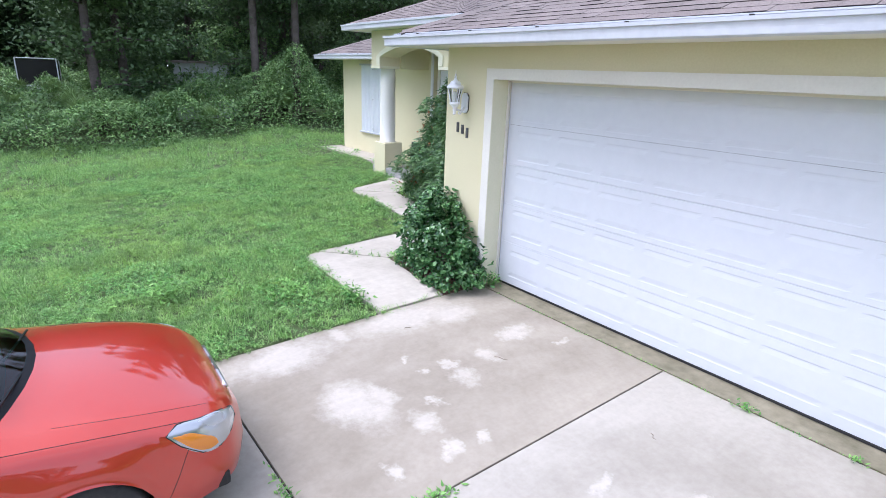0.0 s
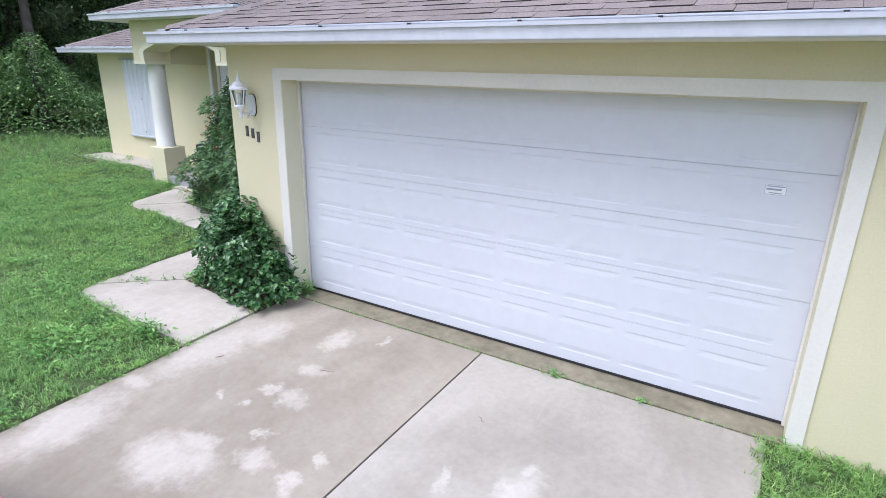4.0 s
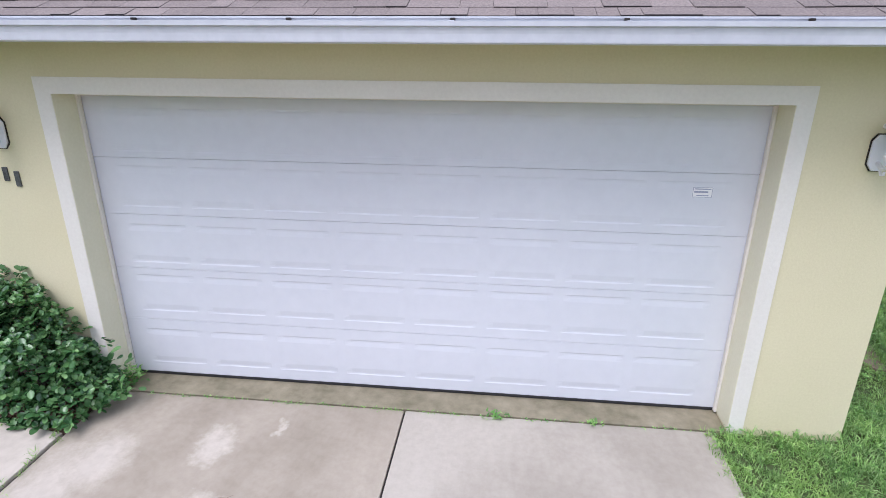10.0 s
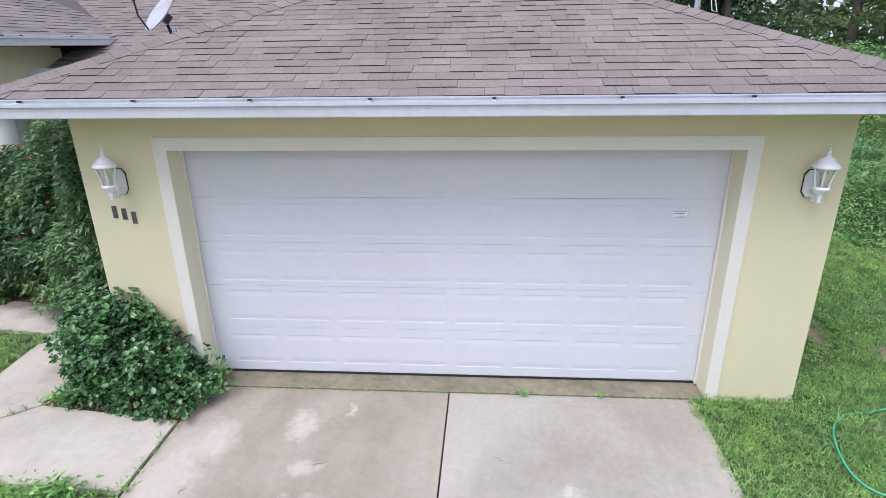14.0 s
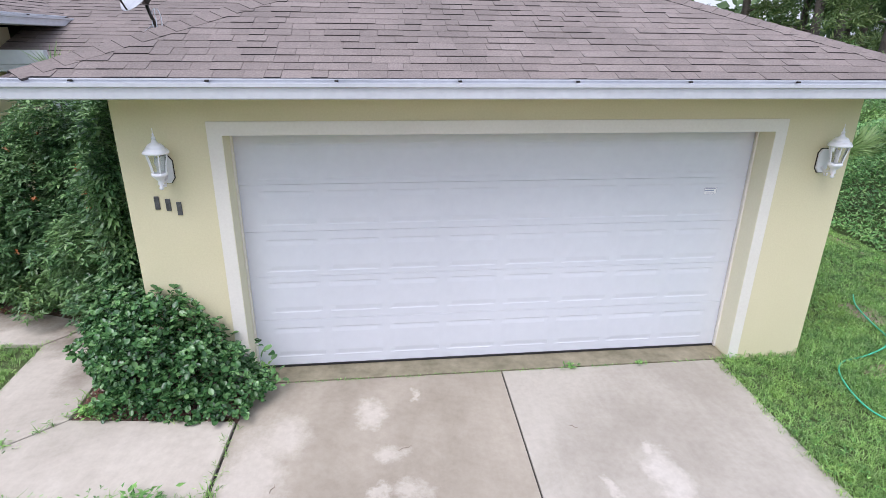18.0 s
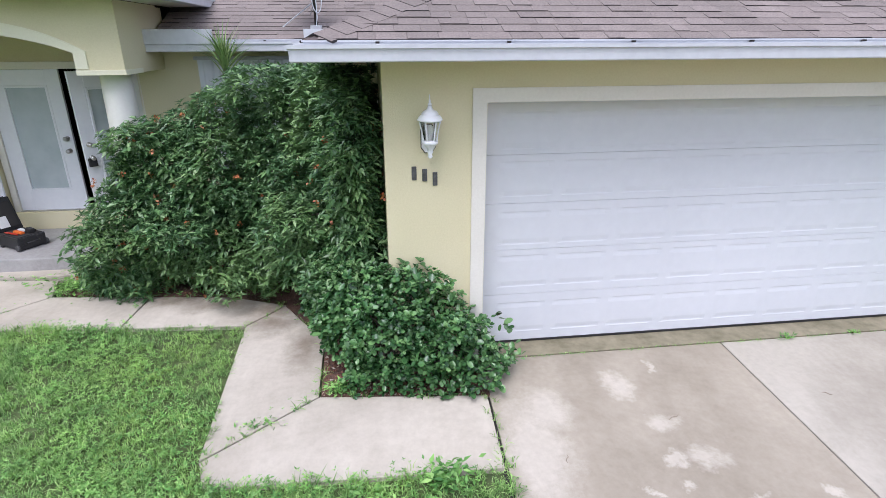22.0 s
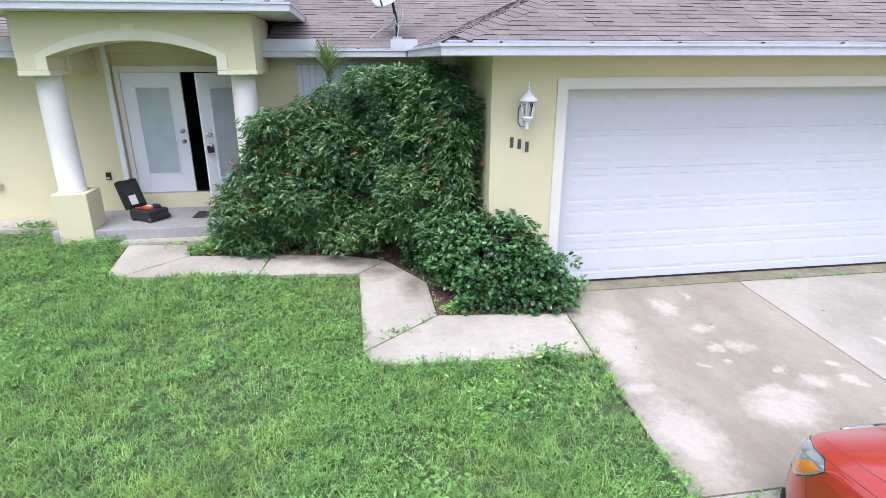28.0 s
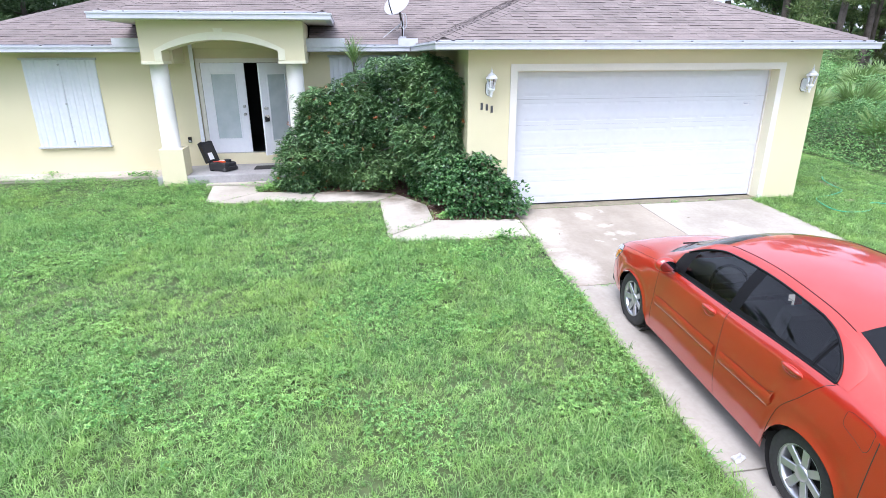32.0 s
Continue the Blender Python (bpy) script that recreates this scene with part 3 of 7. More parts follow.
# Linings added over the stucco returns; their paler colour stands in for light.
for x0 in (0.0, OW - 0.004):
    structure("jamb_lining", box(x0, x0 + 0.004, -0.018, 0.234, 0.033, OH - 0.002), M_arch, "added pale cream lining that brightens the return of the garage opening", "trim")
structure("door_stop", stop, M_trim, "cream stop moulding beside the garage door", "trim")
structure("garage_floor", box(XL + WT, XR - WT, 0.9, 3.5, -0.1, 0.03), M_slab, "dark garage floor", "floor")

M_ink = plain("blue_grey_ink", (0.3, 0.33, 0.42), 0.6)
# ---- garage door: five sections of eight raised panels ----
garage_door = thing("garage_door", "closed white sectional garage door with raised panels", "garage door", (0.0, 0.235, 0.0))


def raised_panel(w, h):
    """A pressed panel: a sunk groove with a raised field, w by h, on the plane y = 0 facing -y."""
    bm = bmesh.new()
    steps = [(0, 0.0), (0.01, 0.0034), (0.022, 0.0034), (0.052, 0.0002), (0.06, -0.0006)]
    zs = [(-h / 2 + i, d) for i, d in steps] + [(h / 2 - i, d) for i, d in steps[::-1]]
    xs = [(-w / 2, 0.0), (-w / 2 + 0.05, 1.0), (w / 2 - 0.05, 1.0), (w / 2, 0.0)]
    rows = [[bm.verts.new((x, k * d, z)) for x, k in xs] for z, d in zs]
    for p, q in zip(rows, rows[1:]):
        for k in range(3):
            bm.faces.new((p[k], p[k + 1], q[k + 1], q[k]))
    return bm


PW, PH = 0.50, 0.325
panel_me = None
LINES = [0.045, 0.553, 1.012, 1.466, 1.912, 2.46]
PZ = [0.30, 0.793, 1.225, 1.69, 2.12]
PX = [0.43 + 0.5745 * k for k in range(8)]
for s in range(5):
    z0, z1 = LINES[s] + 0.0012, LINES[s + 1] - 0.0012
    bm = bmesh.new()
    xs = [0.02] + [v for x in PX for v in (x - PW / 2, x + PW / 2)] + [OW - 0.02]
    zs = [z0, PZ[s] - PH / 2, PZ[s] + PH / 2, z1]
    grid = [[bm.verts.new((x, 0, z)) for x in xs] for z in zs]
    for j in range(3):
        for i in range(len(xs) - 1):
            if j == 1 and i % 2 == 1:
                continue
            bm.faces.new((grid[j][i], grid[j][i + 1], grid[j + 1][i + 1], grid[j + 1][i]))
    # rounded upper and lower lips and the body behind
    for row, dz in ((grid[0], 0.004), (grid[-1], -0.004)):
        back = [bm.verts.new((v.co.x, 0.04, v.co.z + dz)) for v in row]
        for i in range(len(row) - 1):
            bm.faces.new((row[i], row[i + 1], back[i + 1], back[i]))
    section = part("door_section", bm, M_door, garage_door)
    for x in PX:
        if panel_me is None:
            ob = part("raised_panel", raised_panel(PW, PH), M_door, section)
            panel_me = ob.data
        else:
            ob = link_part("raised_panel", panel_me, section)
        ob.matrix_local = Matrix.Translation((x, 0, PZ[s]))
part("bottom_seal", box(0.02, OW - 0.02, -0.005, 0.03, 0.022, 0.046, 0.004), M_black, garage_door, "black rubber seal")
part("backing", box(0.0, OW, 0.045, 0.06, 0.03, 2.46), M_gap, garage_door, "dark inner face")
st = part("sticker", box(4.44, 4.575, -0.003, -0.001, 1.74, 1.815), M_paper, garage_door, "small white maker's label with grey print")
bars = box(4.452, 4.563, -0.0045, -0.0032, 1.797, 1.804)
box(4.452, 4.545, -0.0045, -0.0032, 1.774, 1.786, bm=bars)
box(4.47, 4.55, -0.0045, -0.0032, 1.752, 1.758, bm=bars)
for q in ((4.442, 4.573, 1.742, 1.745), (4.442, 4.573, 1.81, 1.813), (4.442, 4.445, 1.745, 1.81), (4.57, 4.573, 1.745, 1.81)):
    box(q[0], q[1], -0.0045, -0.0032, q[2], q[3], bm=bars)
part("print", bars, M_ink, st)

# ---- main house walls and porch ----
WY = 3.6
HXL = -10.35
mw = box(HXL, -6.0, WY, WY + 0.25, -0.2, 2.80)
box(-6.0, -3.95, WY + 0.19, WY + 0.25, 2.55, 3.25, bm=mw)
box(-3.95, XL + WT, WY, WY + 0.25, -0.2, 2.80, bm=mw)
box(-6.62, -3.6, WY + 0.0, WY + 0.19, 2.80, 3.25, bm=mw)
structure("wall_front", mw, M_stucco, "pale yellow stucco front wall of the house", "wall")
structure("wall_left", box(HXL, HXL + 0.25, WY + 0.25, 12.5, -0.2, 2.80), M_stucco, "pale yellow stucco end wall", "wall")
bk = box(HXL, 5.0, 12.25, 12.5, -0.2, 2.80)
box(4.75, 5.0, 3.8, 12.25, -0.2, 2.80, bm=bk)
structure("wall_back", bk, M_stucco, "pale yellow stucco rear wall", "wall")
# Indoor darkness is put into the colour of this floor and an added wall.
structure("floor", box(HXL + 0.25, 4.75, WY + 0.25, 12.25, 0.3, 0.55), M_interior, "near-black floor standing in for the unlit interior", "floor")
structure("inner_wall", box(-6.6, -3.4, 7.0, 7.1, 0.55, 2.8), M_interior, "added near-black wall standing in for the unlit hall behind the open door", "wall")
structure("door_sill_wall", box(-6.0, -3.95, WY + 0.05, WY + 0.25, -0.1, 0.585, 0.01), M_stucco, "pale yellow riser under the front doors", "wall")
structure("strip_path", prism([(-10.6, 2.95), (-6.7, 2.85), (-6.7, WY), (-10.6, WY)], -0.1, 0.28), M_walk, "narrow concrete strip along the front wall", "path")
ps = prism([(-6.7, 2.42), (-3.3, 2.42), (-3.3, WY + 0.05), (-6.7, WY + 0.05)], -0.1, 0.345, bevel=0.015)
structure("porch_slab", ps, M_slab, "grey concrete porch slab", "porch")
structure("porch_step", prism([(-5.75, 2.22), (-4.55, 2.22), (-4.55, 2.42), (-5.75, 2.42)], -0.1, 0.19, bevel=0.012), M_walk, "low concrete porch step", "step")
structure("corner_bead", box(-6.05, -5.975, WY - 0.035, WY + 0.0, 0.6, 3.05, 0.006), M_white, "white corner board beside the entry", "trim")

# porch beam with an arch
BX0, BX1, BY, BZ0, BZ1 = -6.58, -3.60, 2.32, 2.505, 3.27
AX0, AX1, ASP, ATOP = -6.21, -4.10, 2.735, 2.935


def arch_points(x0, x1, spring, top, n=24):
    half, rise = (x1 - x0) / 2, top - spring
    r = (half * half + rise * rise) / (2 * rise)
    cx, cz, a = (x0 + x1) / 2, top - r, math.asin(half / r)
    return [(cx + r * math.sin(-a + 2 * a * k / n), cz + r * math.cos(-a + 2 * a * k / n)) for k in range(n + 1)]


porch = thing("porch", "yellow stucco entry porch with arched beam and two columns", "porch", kind="structure")
arc = arch_points(AX0, AX1, ASP, ATOP)
part("arched_beam", front_shape([(BX0, BZ0), (AX0, BZ0)] + arc + [(AX1, BZ0), (BX1, BZ0), (BX1, BZ1), (BX0, BZ1)], BY, BY + 0.5), M_stucco, porch)
for x0, x1 in ((BX0, BX0 + 0.42), (BX1 - 0.42, BX1)):
    part("side_beam", box(x0, x1, BY + 0.5, WY, BZ0, BZ1), M_stucco, porch)
part("porch_ceiling", box(BX0 + 0.42, BX1 - 0.42, BY + 0.5, WY + 0.19, 3.1, 3.14), M_stucco, porch)
outer = arch_points(AX0 - 0.13, AX1 + 0.13, ASP + 0.02, ATOP + 0.14)
band = [(AX0 - 0.13, BZ0 + 0.06)] + outer + [(AX1 + 0.13, BZ0 + 0.06)] + [(AX1, BZ0 + 0.06)] + arc[::-1] + [(AX0, BZ0 + 0.06)]
part("arch_trim", front_shape(band, BY - 0.02, BY), M_arch, porch, "pale cream arch moulding")
cxm = (AX0 + AX1) / 2
part("keystone", front_shape([(cxm - 0.06, ATOP + 0.10), (cxm + 0.06, ATOP + 0.10), (cxm + 0.085, ATOP + 0.20), (cxm - 0.085, ATOP + 0.20)], BY - 0.035, BY), M_arch, porch, "pale cream keystone")
for x0, x1 in ((BX0, AX0), (AX1, BX1)):
    part("capital_band", box(x0 - 0.01, x1 + 0.01, BY - 0.012, BY + 0.5, BZ0 - 0.005, BZ0 + 0.05, 0.004), M_arch, porch, "pale cream capital moulding")
for cx in (-6.36, -3.845):
    part("column_base", box(cx - 0.232, cx + 0.232, 2.395, 2.865, -0.1, 0.895, 0.012), M_stucco, porch)
    prof = [(0.19, 0.895), (0.19, 0.912), (0.176, 0.925), (0.173, 1.6), (0.165, 2.3), (0.16, 2.49), (0.175, 2.494), (0.175, 2.499)]
    part("column", lathe(prof, 32, m=Matrix.Translation((cx - (0.03 if cx < -5 else 0), 2.63, 0))), M_column, porch, "smooth white round column", smooth=True)

# ---- front doors ----
def glazed_leaf(name, w, h, at, turn, side, label):
    """A white door leaf with a frosted light; hinged at the origin, reaching to +x (side 1) or -x (side -1)."""
    leaf = thing(name, label, "door", at, turn, "front double doors")
    s = side
    fr = bmesh.new()
    for a, b, c, d in ((0, 0.17, 0, h), (w - 0.17, w, 0, h), (0.17, w - 0.17, 0, 0.28), (0.17, w - 0.17, h - 0.2, h)):
        box(min(s * a, s * b), max(s * a, s * b), -0.022, 0.022, c, d, 0.003, bm=fr)
    part("leaf_frame", fr, M_white, leaf)
    for a, b, c, d in ((0.17, 0.20, 0.28, h - 0.2), (w - 0.20, w - 0.17, 0.28, h - 0.2), (0.20, w - 0.20, 0.28, 0.31), (0.20, w - 0.20, h - 0.23, h - 0.2)):
        part("glazing_bead", box(min(s * a, s * b), max(s * a, s * b), -0.032, 0.032, c, d, 0.006), M_white, leaf)
    part("glass", box(min(s * 0.2, s * (w - 0.2)), max(s * 0.2, s * (w - 0.2)), -0.008, 0.008, 0.31, h - 0.23), M_frost, leaf, "frosted pale grey glass")
    kx = s * (w - 0.07)
    for kz, r in ((1.0, 0.03), (0.83, 0.03)):
        part("knob", lathe([(0.032, 0), (0.032, 0.01), (0.014, 0.015), (0.014, 0.04), (r, 0.05), (r, 0.075), (0.012, 0.085)], 14, m=Matrix.Translation((kx, -0.022, kz)) @ pose(0, 0, 0, 90)), M_steel, leaf, "metal lock and knob", smooth=True)
    for hz in (0.25, h / 2, h - 0.25):
        part("hinge", box(min(0, s * -0.012), max(0, s * -0.012) + 0.002, -0.03, -0.018, hz - 0.05, hz + 0.05), M_steel, leaf)
    return leaf


DY = WY + 0.16
dh = 1.905
glazed_leaf("front_door", 0.89, dh, (-5.90, DY, 0.60), 0, 1, "closed white front door leaf with frosted glass")
open_leaf = glazed_leaf("front_door", 0.85, dh, (-4.02, DY - 0.02, 0.60), 44, -1, "white front door leaf standing open outwards")
part("lock_box", box(-0.84, -0.74, -0.085, -0.045, 0.72, 0.83, 0.01), M_black, open_leaf, "black lock box hanging from the knob")
df = box(-5.985, -5.905, DY - 0.05, DY + 0.04, 0.585, 2.60, 0.004)
box(-4.055, -3.95, DY - 0.05, DY + 0.04, 0.585, 2.60, 0.004, bm=df)
box(-5.905, -4.055, DY - 0.05, DY + 0.04, 2.51, 2.60, 0.004, bm=df)
structure("door_1", df, M_trim, "cream frame of the front double doors", "door frame")
structure("door_mat_sill", box(-5.905, -4.055, DY - 0.06, DY + 0.05, 0.585, 0.60), M_steel, "metal door sill", "threshold")

# ---- hurricane shutters over the windows ----
def shutter(name, x0, x1, z0, z1, label):
    t = thing(name, label, "shutter", ((x0 + x1) / 2, WY, z0), 0, "storm shutters")
    w, h = x1 - x0, z1 - z0
    n = 2
    for k in range(n):
        bm = bmesh.new()
        a, b = -w / 2 + w * k / n + 0.004, -w / 2 + w * (k + 1) / n - 0.004
        waves = 4
        prof = []
        for j in range(waves):
            u0 = a + (b - a) * j / waves
            d = (b - a) / waves
            prof += [(u0, -0.03), (u0 + 0.3 * d, -0.03), (u0 + 0.42 * d, -0.046), (u0 + 0.88 * d, -0.046)]
        prof.append((b, -0.03))
        lo = [bm.verts.new((x, y, 0)) for x, y in prof]
        hi = [bm.verts.new((x, y, h)) for x, y in prof]
        for j in range(len(prof) - 1):
            bm.faces.new((lo[j], lo[j + 1], hi[j + 1], hi[j]))
        box(a, b, -0.028, -0.002, 0, h, bm=bm)
        part("shutter_panel", bm, M_shutter, t)
    part("top_rail", box(-w / 2 - 0.03, w / 2 + 0.03, -0.075, 0, h - 0.01, h + 0.035, 0.004), M_grey, t, "aluminium head rail")
    part("sill_rail", box(-w / 2 - 0.03, w / 2 + 0.03, -0.075, 0, -0.035, 0.0, 0.004), M_gutter, t, "aluminium sill rail")
    for j in range(3):
        part("wing_nut", lathe([(0.02, 0), (0.02, 0.012), (0.008, 0.02)], 8, m=pose(0, -0.066, 0.1 + j * (h - 0.2) / 2, 90)), M_grey, t)
    return t


shutter("storm_shutter", -9.26, -7.89, 0.85, 2.59, "white corrugated storm shutter over a window")
shutter("storm_shutter", -3.18, -1.55, 1.2, 2.62, "white corrugated storm shutter behind the shrub")
ob = thing("outlet_box", "small brown weatherproof outlet on the wall", "outlet", (-6.28, WY, 0.86))
part("cover", box(-0.035, 0.035, -0.04, 0, 0, 0.12, 0.006), M_dark_metal, ob)
part("flap", box(-0.025, 0.025, -0.046, -0.0405, 0.012, 0.05, 0.003), M_grey, ob)

# ---- roofs ----
P = 0.40
EZ = 2.862
EX = [-1.36, 6.26]  # garage eaves
EY = -0.42
MX = [-10.95, 5.5]
MY = [3.12, 12.98]


def slope_face(pts):
    bm = bmesh.new()
    bm.faces.new([bm.verts.new(p) for p in pts])
    return bm


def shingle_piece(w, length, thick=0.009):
    """One tab: laid along +y up the slope, thicker at its lower edge, whose asphalt face takes the shadow-line colour.
    """
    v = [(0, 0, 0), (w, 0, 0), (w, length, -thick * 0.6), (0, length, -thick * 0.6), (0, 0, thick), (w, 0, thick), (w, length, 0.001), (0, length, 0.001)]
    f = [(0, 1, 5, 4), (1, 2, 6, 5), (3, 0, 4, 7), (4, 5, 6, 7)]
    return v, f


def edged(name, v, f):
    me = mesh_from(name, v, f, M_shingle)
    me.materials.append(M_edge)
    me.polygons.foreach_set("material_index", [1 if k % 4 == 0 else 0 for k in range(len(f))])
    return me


EXPO, TABS = 0.134, (0.12, 0.15, 0.19, 0.22, 0.26, 0.3)
SL = math.sqrt(1 + P * P)


def lay_slope(name, origin, along, up, ranges, keep, parent):
    """Rows of tabs on a slope. origin: eave corner; along: unit way on the eave; up: plan way uphill; ranges(d): from, to on the eave at plan distance d.
    The first tabs become parts of their own, the rest one joined part."""
    o, a, u = Vector(origin), Vector(along), (Vector(up) + Vector((0, 0, P))).normalized()
    nrm = a.cross(u)
    rows = []
    pick = random.Random(len(name) + int(10 * o.x))
    d, r = 0.0, 0
    while True:
        lo, hi = ranges((d + 0.8 * EXPO) / SL)
        if hi - lo < 0.12:
            break
        x = lo - pick.uniform(0, 0.3)
        while x < hi:
            w = pick.choice(TABS)
            x0, x1 = max(x, lo), min(x + w, hi)
            if x1 - x0 > 0.03:
                rows.append((x0, x1, d, r))
            x += w
        d += EXPO
        r += 1
    rnd = random.Random(5)
    vs, fs = [], []
    shared = {}
    base = Matrix(((a.x, u.x, nrm.x, o.x), (a.y, u.y, nrm.y, o.y), (a.z, u.z, nrm.z, o.z), (0, 0, 0, 1)))
    for k, (x0, x1, d, r) in enumerate(rows):
        drop = rnd.choice((0.0, 0.002, 0.004, 0.007))
        thick = rnd.choice((0.004, 0.005, 0.008, 0.0105))
        if k < keep:
            key = (round(x1 - x0, 3), thick)
            if key not in shared:
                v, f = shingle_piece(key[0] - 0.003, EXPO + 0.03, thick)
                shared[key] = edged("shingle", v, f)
            ob = link_part("shingle", shared[key], parent)
            ob.matrix_local = base @ Matrix.Translation((x0, d - drop, 0.004))
        else:
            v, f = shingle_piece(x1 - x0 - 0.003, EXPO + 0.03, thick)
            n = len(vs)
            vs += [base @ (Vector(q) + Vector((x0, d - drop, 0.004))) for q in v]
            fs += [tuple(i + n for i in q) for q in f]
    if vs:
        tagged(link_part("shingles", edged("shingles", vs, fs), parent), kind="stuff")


def hip_caps(parent, a, b, w=0.34, step=0.15):
    """Folded cap tabs from the lower point a up to b."""
    a, b = Vector(a), Vector(b)
    d = (b - a).normalized()
    side = d.cross(Vector((0, 0, 1))).normalized()
    upv = side.cross(d)
    n = int((b - a).length / step - 0.7)
    v = [(0, 0, 0.022), (-w / 2, 0, -0.032), (w / 2, 0, -0.032), (0, step + 0.05, 0.016), (-w / 2, step + 0.05, -0.038), (w / 2, step + 0.05, -0.038), (0, 0, 0.01), (-w / 2, 0, -0.048), (w / 2, 0, -0.048), (-w / 2, step + 0.05, -0.054), (w / 2, step + 0.05, -0.054)]
    f = [(1, 0, 3, 4), (0, 2, 5, 3), (1, 7, 6, 0), (0, 6, 8, 2), (1, 4, 9, 7), (2, 8, 10, 5)]
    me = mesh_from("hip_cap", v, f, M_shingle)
    # Cap edges take the same dark colour, drawing the shadow along the hip.
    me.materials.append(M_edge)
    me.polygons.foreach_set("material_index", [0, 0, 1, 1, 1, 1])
    for k in range(n):
        p = a + d * (k * step + 0.1)
        ob = link_part("hip_cap", me, parent)
        ob.matrix_local = Matrix(((side.x, d.x, upv.x, p.x), (side.y, d.y, upv.y, p.y), (side.z, d.z, upv.z, p.z), (0, 0, 0, 1)))


def roof_z(d):
    return EZ + P * d


# garage roof
gw2 = (EX[1] - EX[0]) / 2
gmx = (EX[0] + EX[1]) / 2
A1, A2 = (gmx, EY + gw2, roof_z(gw2)), (gmx, MY[0] + gw2 + 0.02, roof_z(gw2))
roof_garage = thing("roof_garage", "brown asphalt shingle hip roof over the garage", "roof", kind="structure")
bm = slope_face([(EX[0], EY, EZ), (EX[1], EY, EZ), A1])
for pts in ([(EX[1], EY, EZ), (EX[1], MY[0], EZ), A2, A1], [(EX[0], MY[0], EZ), (EX[0], EY, EZ), A1, A2]):
    bm.faces.new([bm.verts.new(p) for p in pts])
part("roof_deck", bm, M_under, roof_garage, "dark roof underlay")
lay_slope("garage_front", (EX[0], EY, EZ), (1, 0, 0), (0, 1, 0), lambda d: (d, 2 * gw2 - d), 300, roof_garage)
lay_slope("garage_left", (EX[0], MY[0] + gw2, EZ), (0, -1, 0), (1, 0, 0), lambda d: (gw2 - d if d < gw2 else 99, gw2 + MY[0] - EY - d if d < gw2 else 0), 0, roof_garage)
lay_slope("garage_right", (EX[1], EY, EZ), (0, 1, 0), (-1, 0, 0), lambda d: (d if d < gw2 else 99, MY[0] - EY + d if d < gw2 else 0), 0, roof_garage)
hip_caps(roof_garage, (EX[0], EY, EZ), A1)
hip_caps(roof_garage, (EX[1], EY, EZ), A1)
hip_caps(roof_garage, A1, A2)

# main roof
mh = (MY[1] - MY[0]) / 2
B1, B2 = (MX[0] + mh, MY[0] + mh, roof_z(mh)), (MX[1] - mh, MY[0] + mh, roof_z(mh))
roof_main = thing("roof_main", "brown asphalt shingle hip roof of the house", "roof", kind="structure")
bm = bmesh.new()
c = [(MX[0], MY[0], EZ), (MX[1], MY[0], EZ), (MX[1], MY[1], EZ), (MX[0], MY[1], EZ)]
CUT = 12 * EXPO / SL
yc, zc = MY[0] + CUT, roof_z(CUT)
for pts in ([c[0], (-6.66, MY[0], EZ), (-6.66, yc, zc), (MX[0] + CUT, yc, zc)], [(-3.56, MY[0], EZ), c[1], (MX[1] - CUT, yc, zc), (-3.56, yc, zc)], [(MX[0] + CUT, yc, zc), (MX[1] - CUT, yc, zc), B2, B1], [c[1], c[2], B2], [c[2], c[3], B1, B2], [c[3], c[0], B1]):
    bm.faces.new([bm.verts.new(p) for p in pts])
part("roof_deck", bm, M_under, roof_main, "dark roof underlay")
lay_slope("main_front", (MX[0], MY[0], EZ), (1, 0, 0), (0, 1, 0), lambda d: (d, 4.29) if d < CUT else (9, 0), 0, roof_main)
lay_slope("main_front", (MX[0], MY[0], EZ), (1, 0, 0), (0, 1, 0), lambda d: (7.39, 14.5) if d < CUT else (9, 0), 0, roof_main)
lay_slope("main_front", (MX[0], yc, zc), (1, 0, 0), (0, 1, 0), lambda d: (d + CUT, 14.5 - d) if d < mh - CUT else (9, 0), 0, roof_main)
lay_slope("main_left", (MX[0], MY[1], EZ), (0, -1, 0), (1, 0, 0), lambda d: (d, 2 * mh - d), 0, roof_main)
hip_caps(roof_main, c[0], B1)
hip_caps(roof_main, B1, B2)

# porch roof, its eave higher than the main one
PZ0, PX0, PX1, PY0 = 3.40, -7.14, -3.14, 2.02
pw2 = (PX1 - PX0) / 2
pmx = (PX0 + PX1) / 2
roof_porch = thing("roof_porch", "brown shingle hip roof over the entry porch", "roof", kind="structure")
C1, C2 = (pmx, PY0 + pw2, PZ0 + P * pw2), (pmx, 8.0, PZ0 + P * pw2)
bm = bmesh.new()
for pts in ([(PX0, PY0, PZ0), (PX1, PY0, PZ0), C1], [(PX1, PY0, PZ0), (PX1, 5.2, PZ0), C2, C1], [(PX0, 5.2, PZ0), (PX0, PY0, PZ0), C1, C2]):
    bm.faces.new([bm.verts.new(p) for p in pts])
part("roof_deck", bm, M_under, roof_porch, "dark roof underlay")
lay_slope("porch_front", (PX0, PY0, PZ0), (1, 0, 0), (0, 1, 0), lambda d: (d, 2 * pw2 - d), 0, roof_porch)
lay_slope("porch_right", (PX1, PY0, PZ0), (0, 1, 0), (-1, 0, 0), lambda d: (d if d < pw2 else 9, 3.2), 0, roof_porch)
lay_slope("porch_left", (PX0, 5.2, PZ0), (0, -1, 0), (1, 0, 0), lambda d: (0, 3.2 - d if d < pw2 else 0), 0, roof_porch)
hip_caps(roof_porch, (PX0, PY0, PZ0), C1)
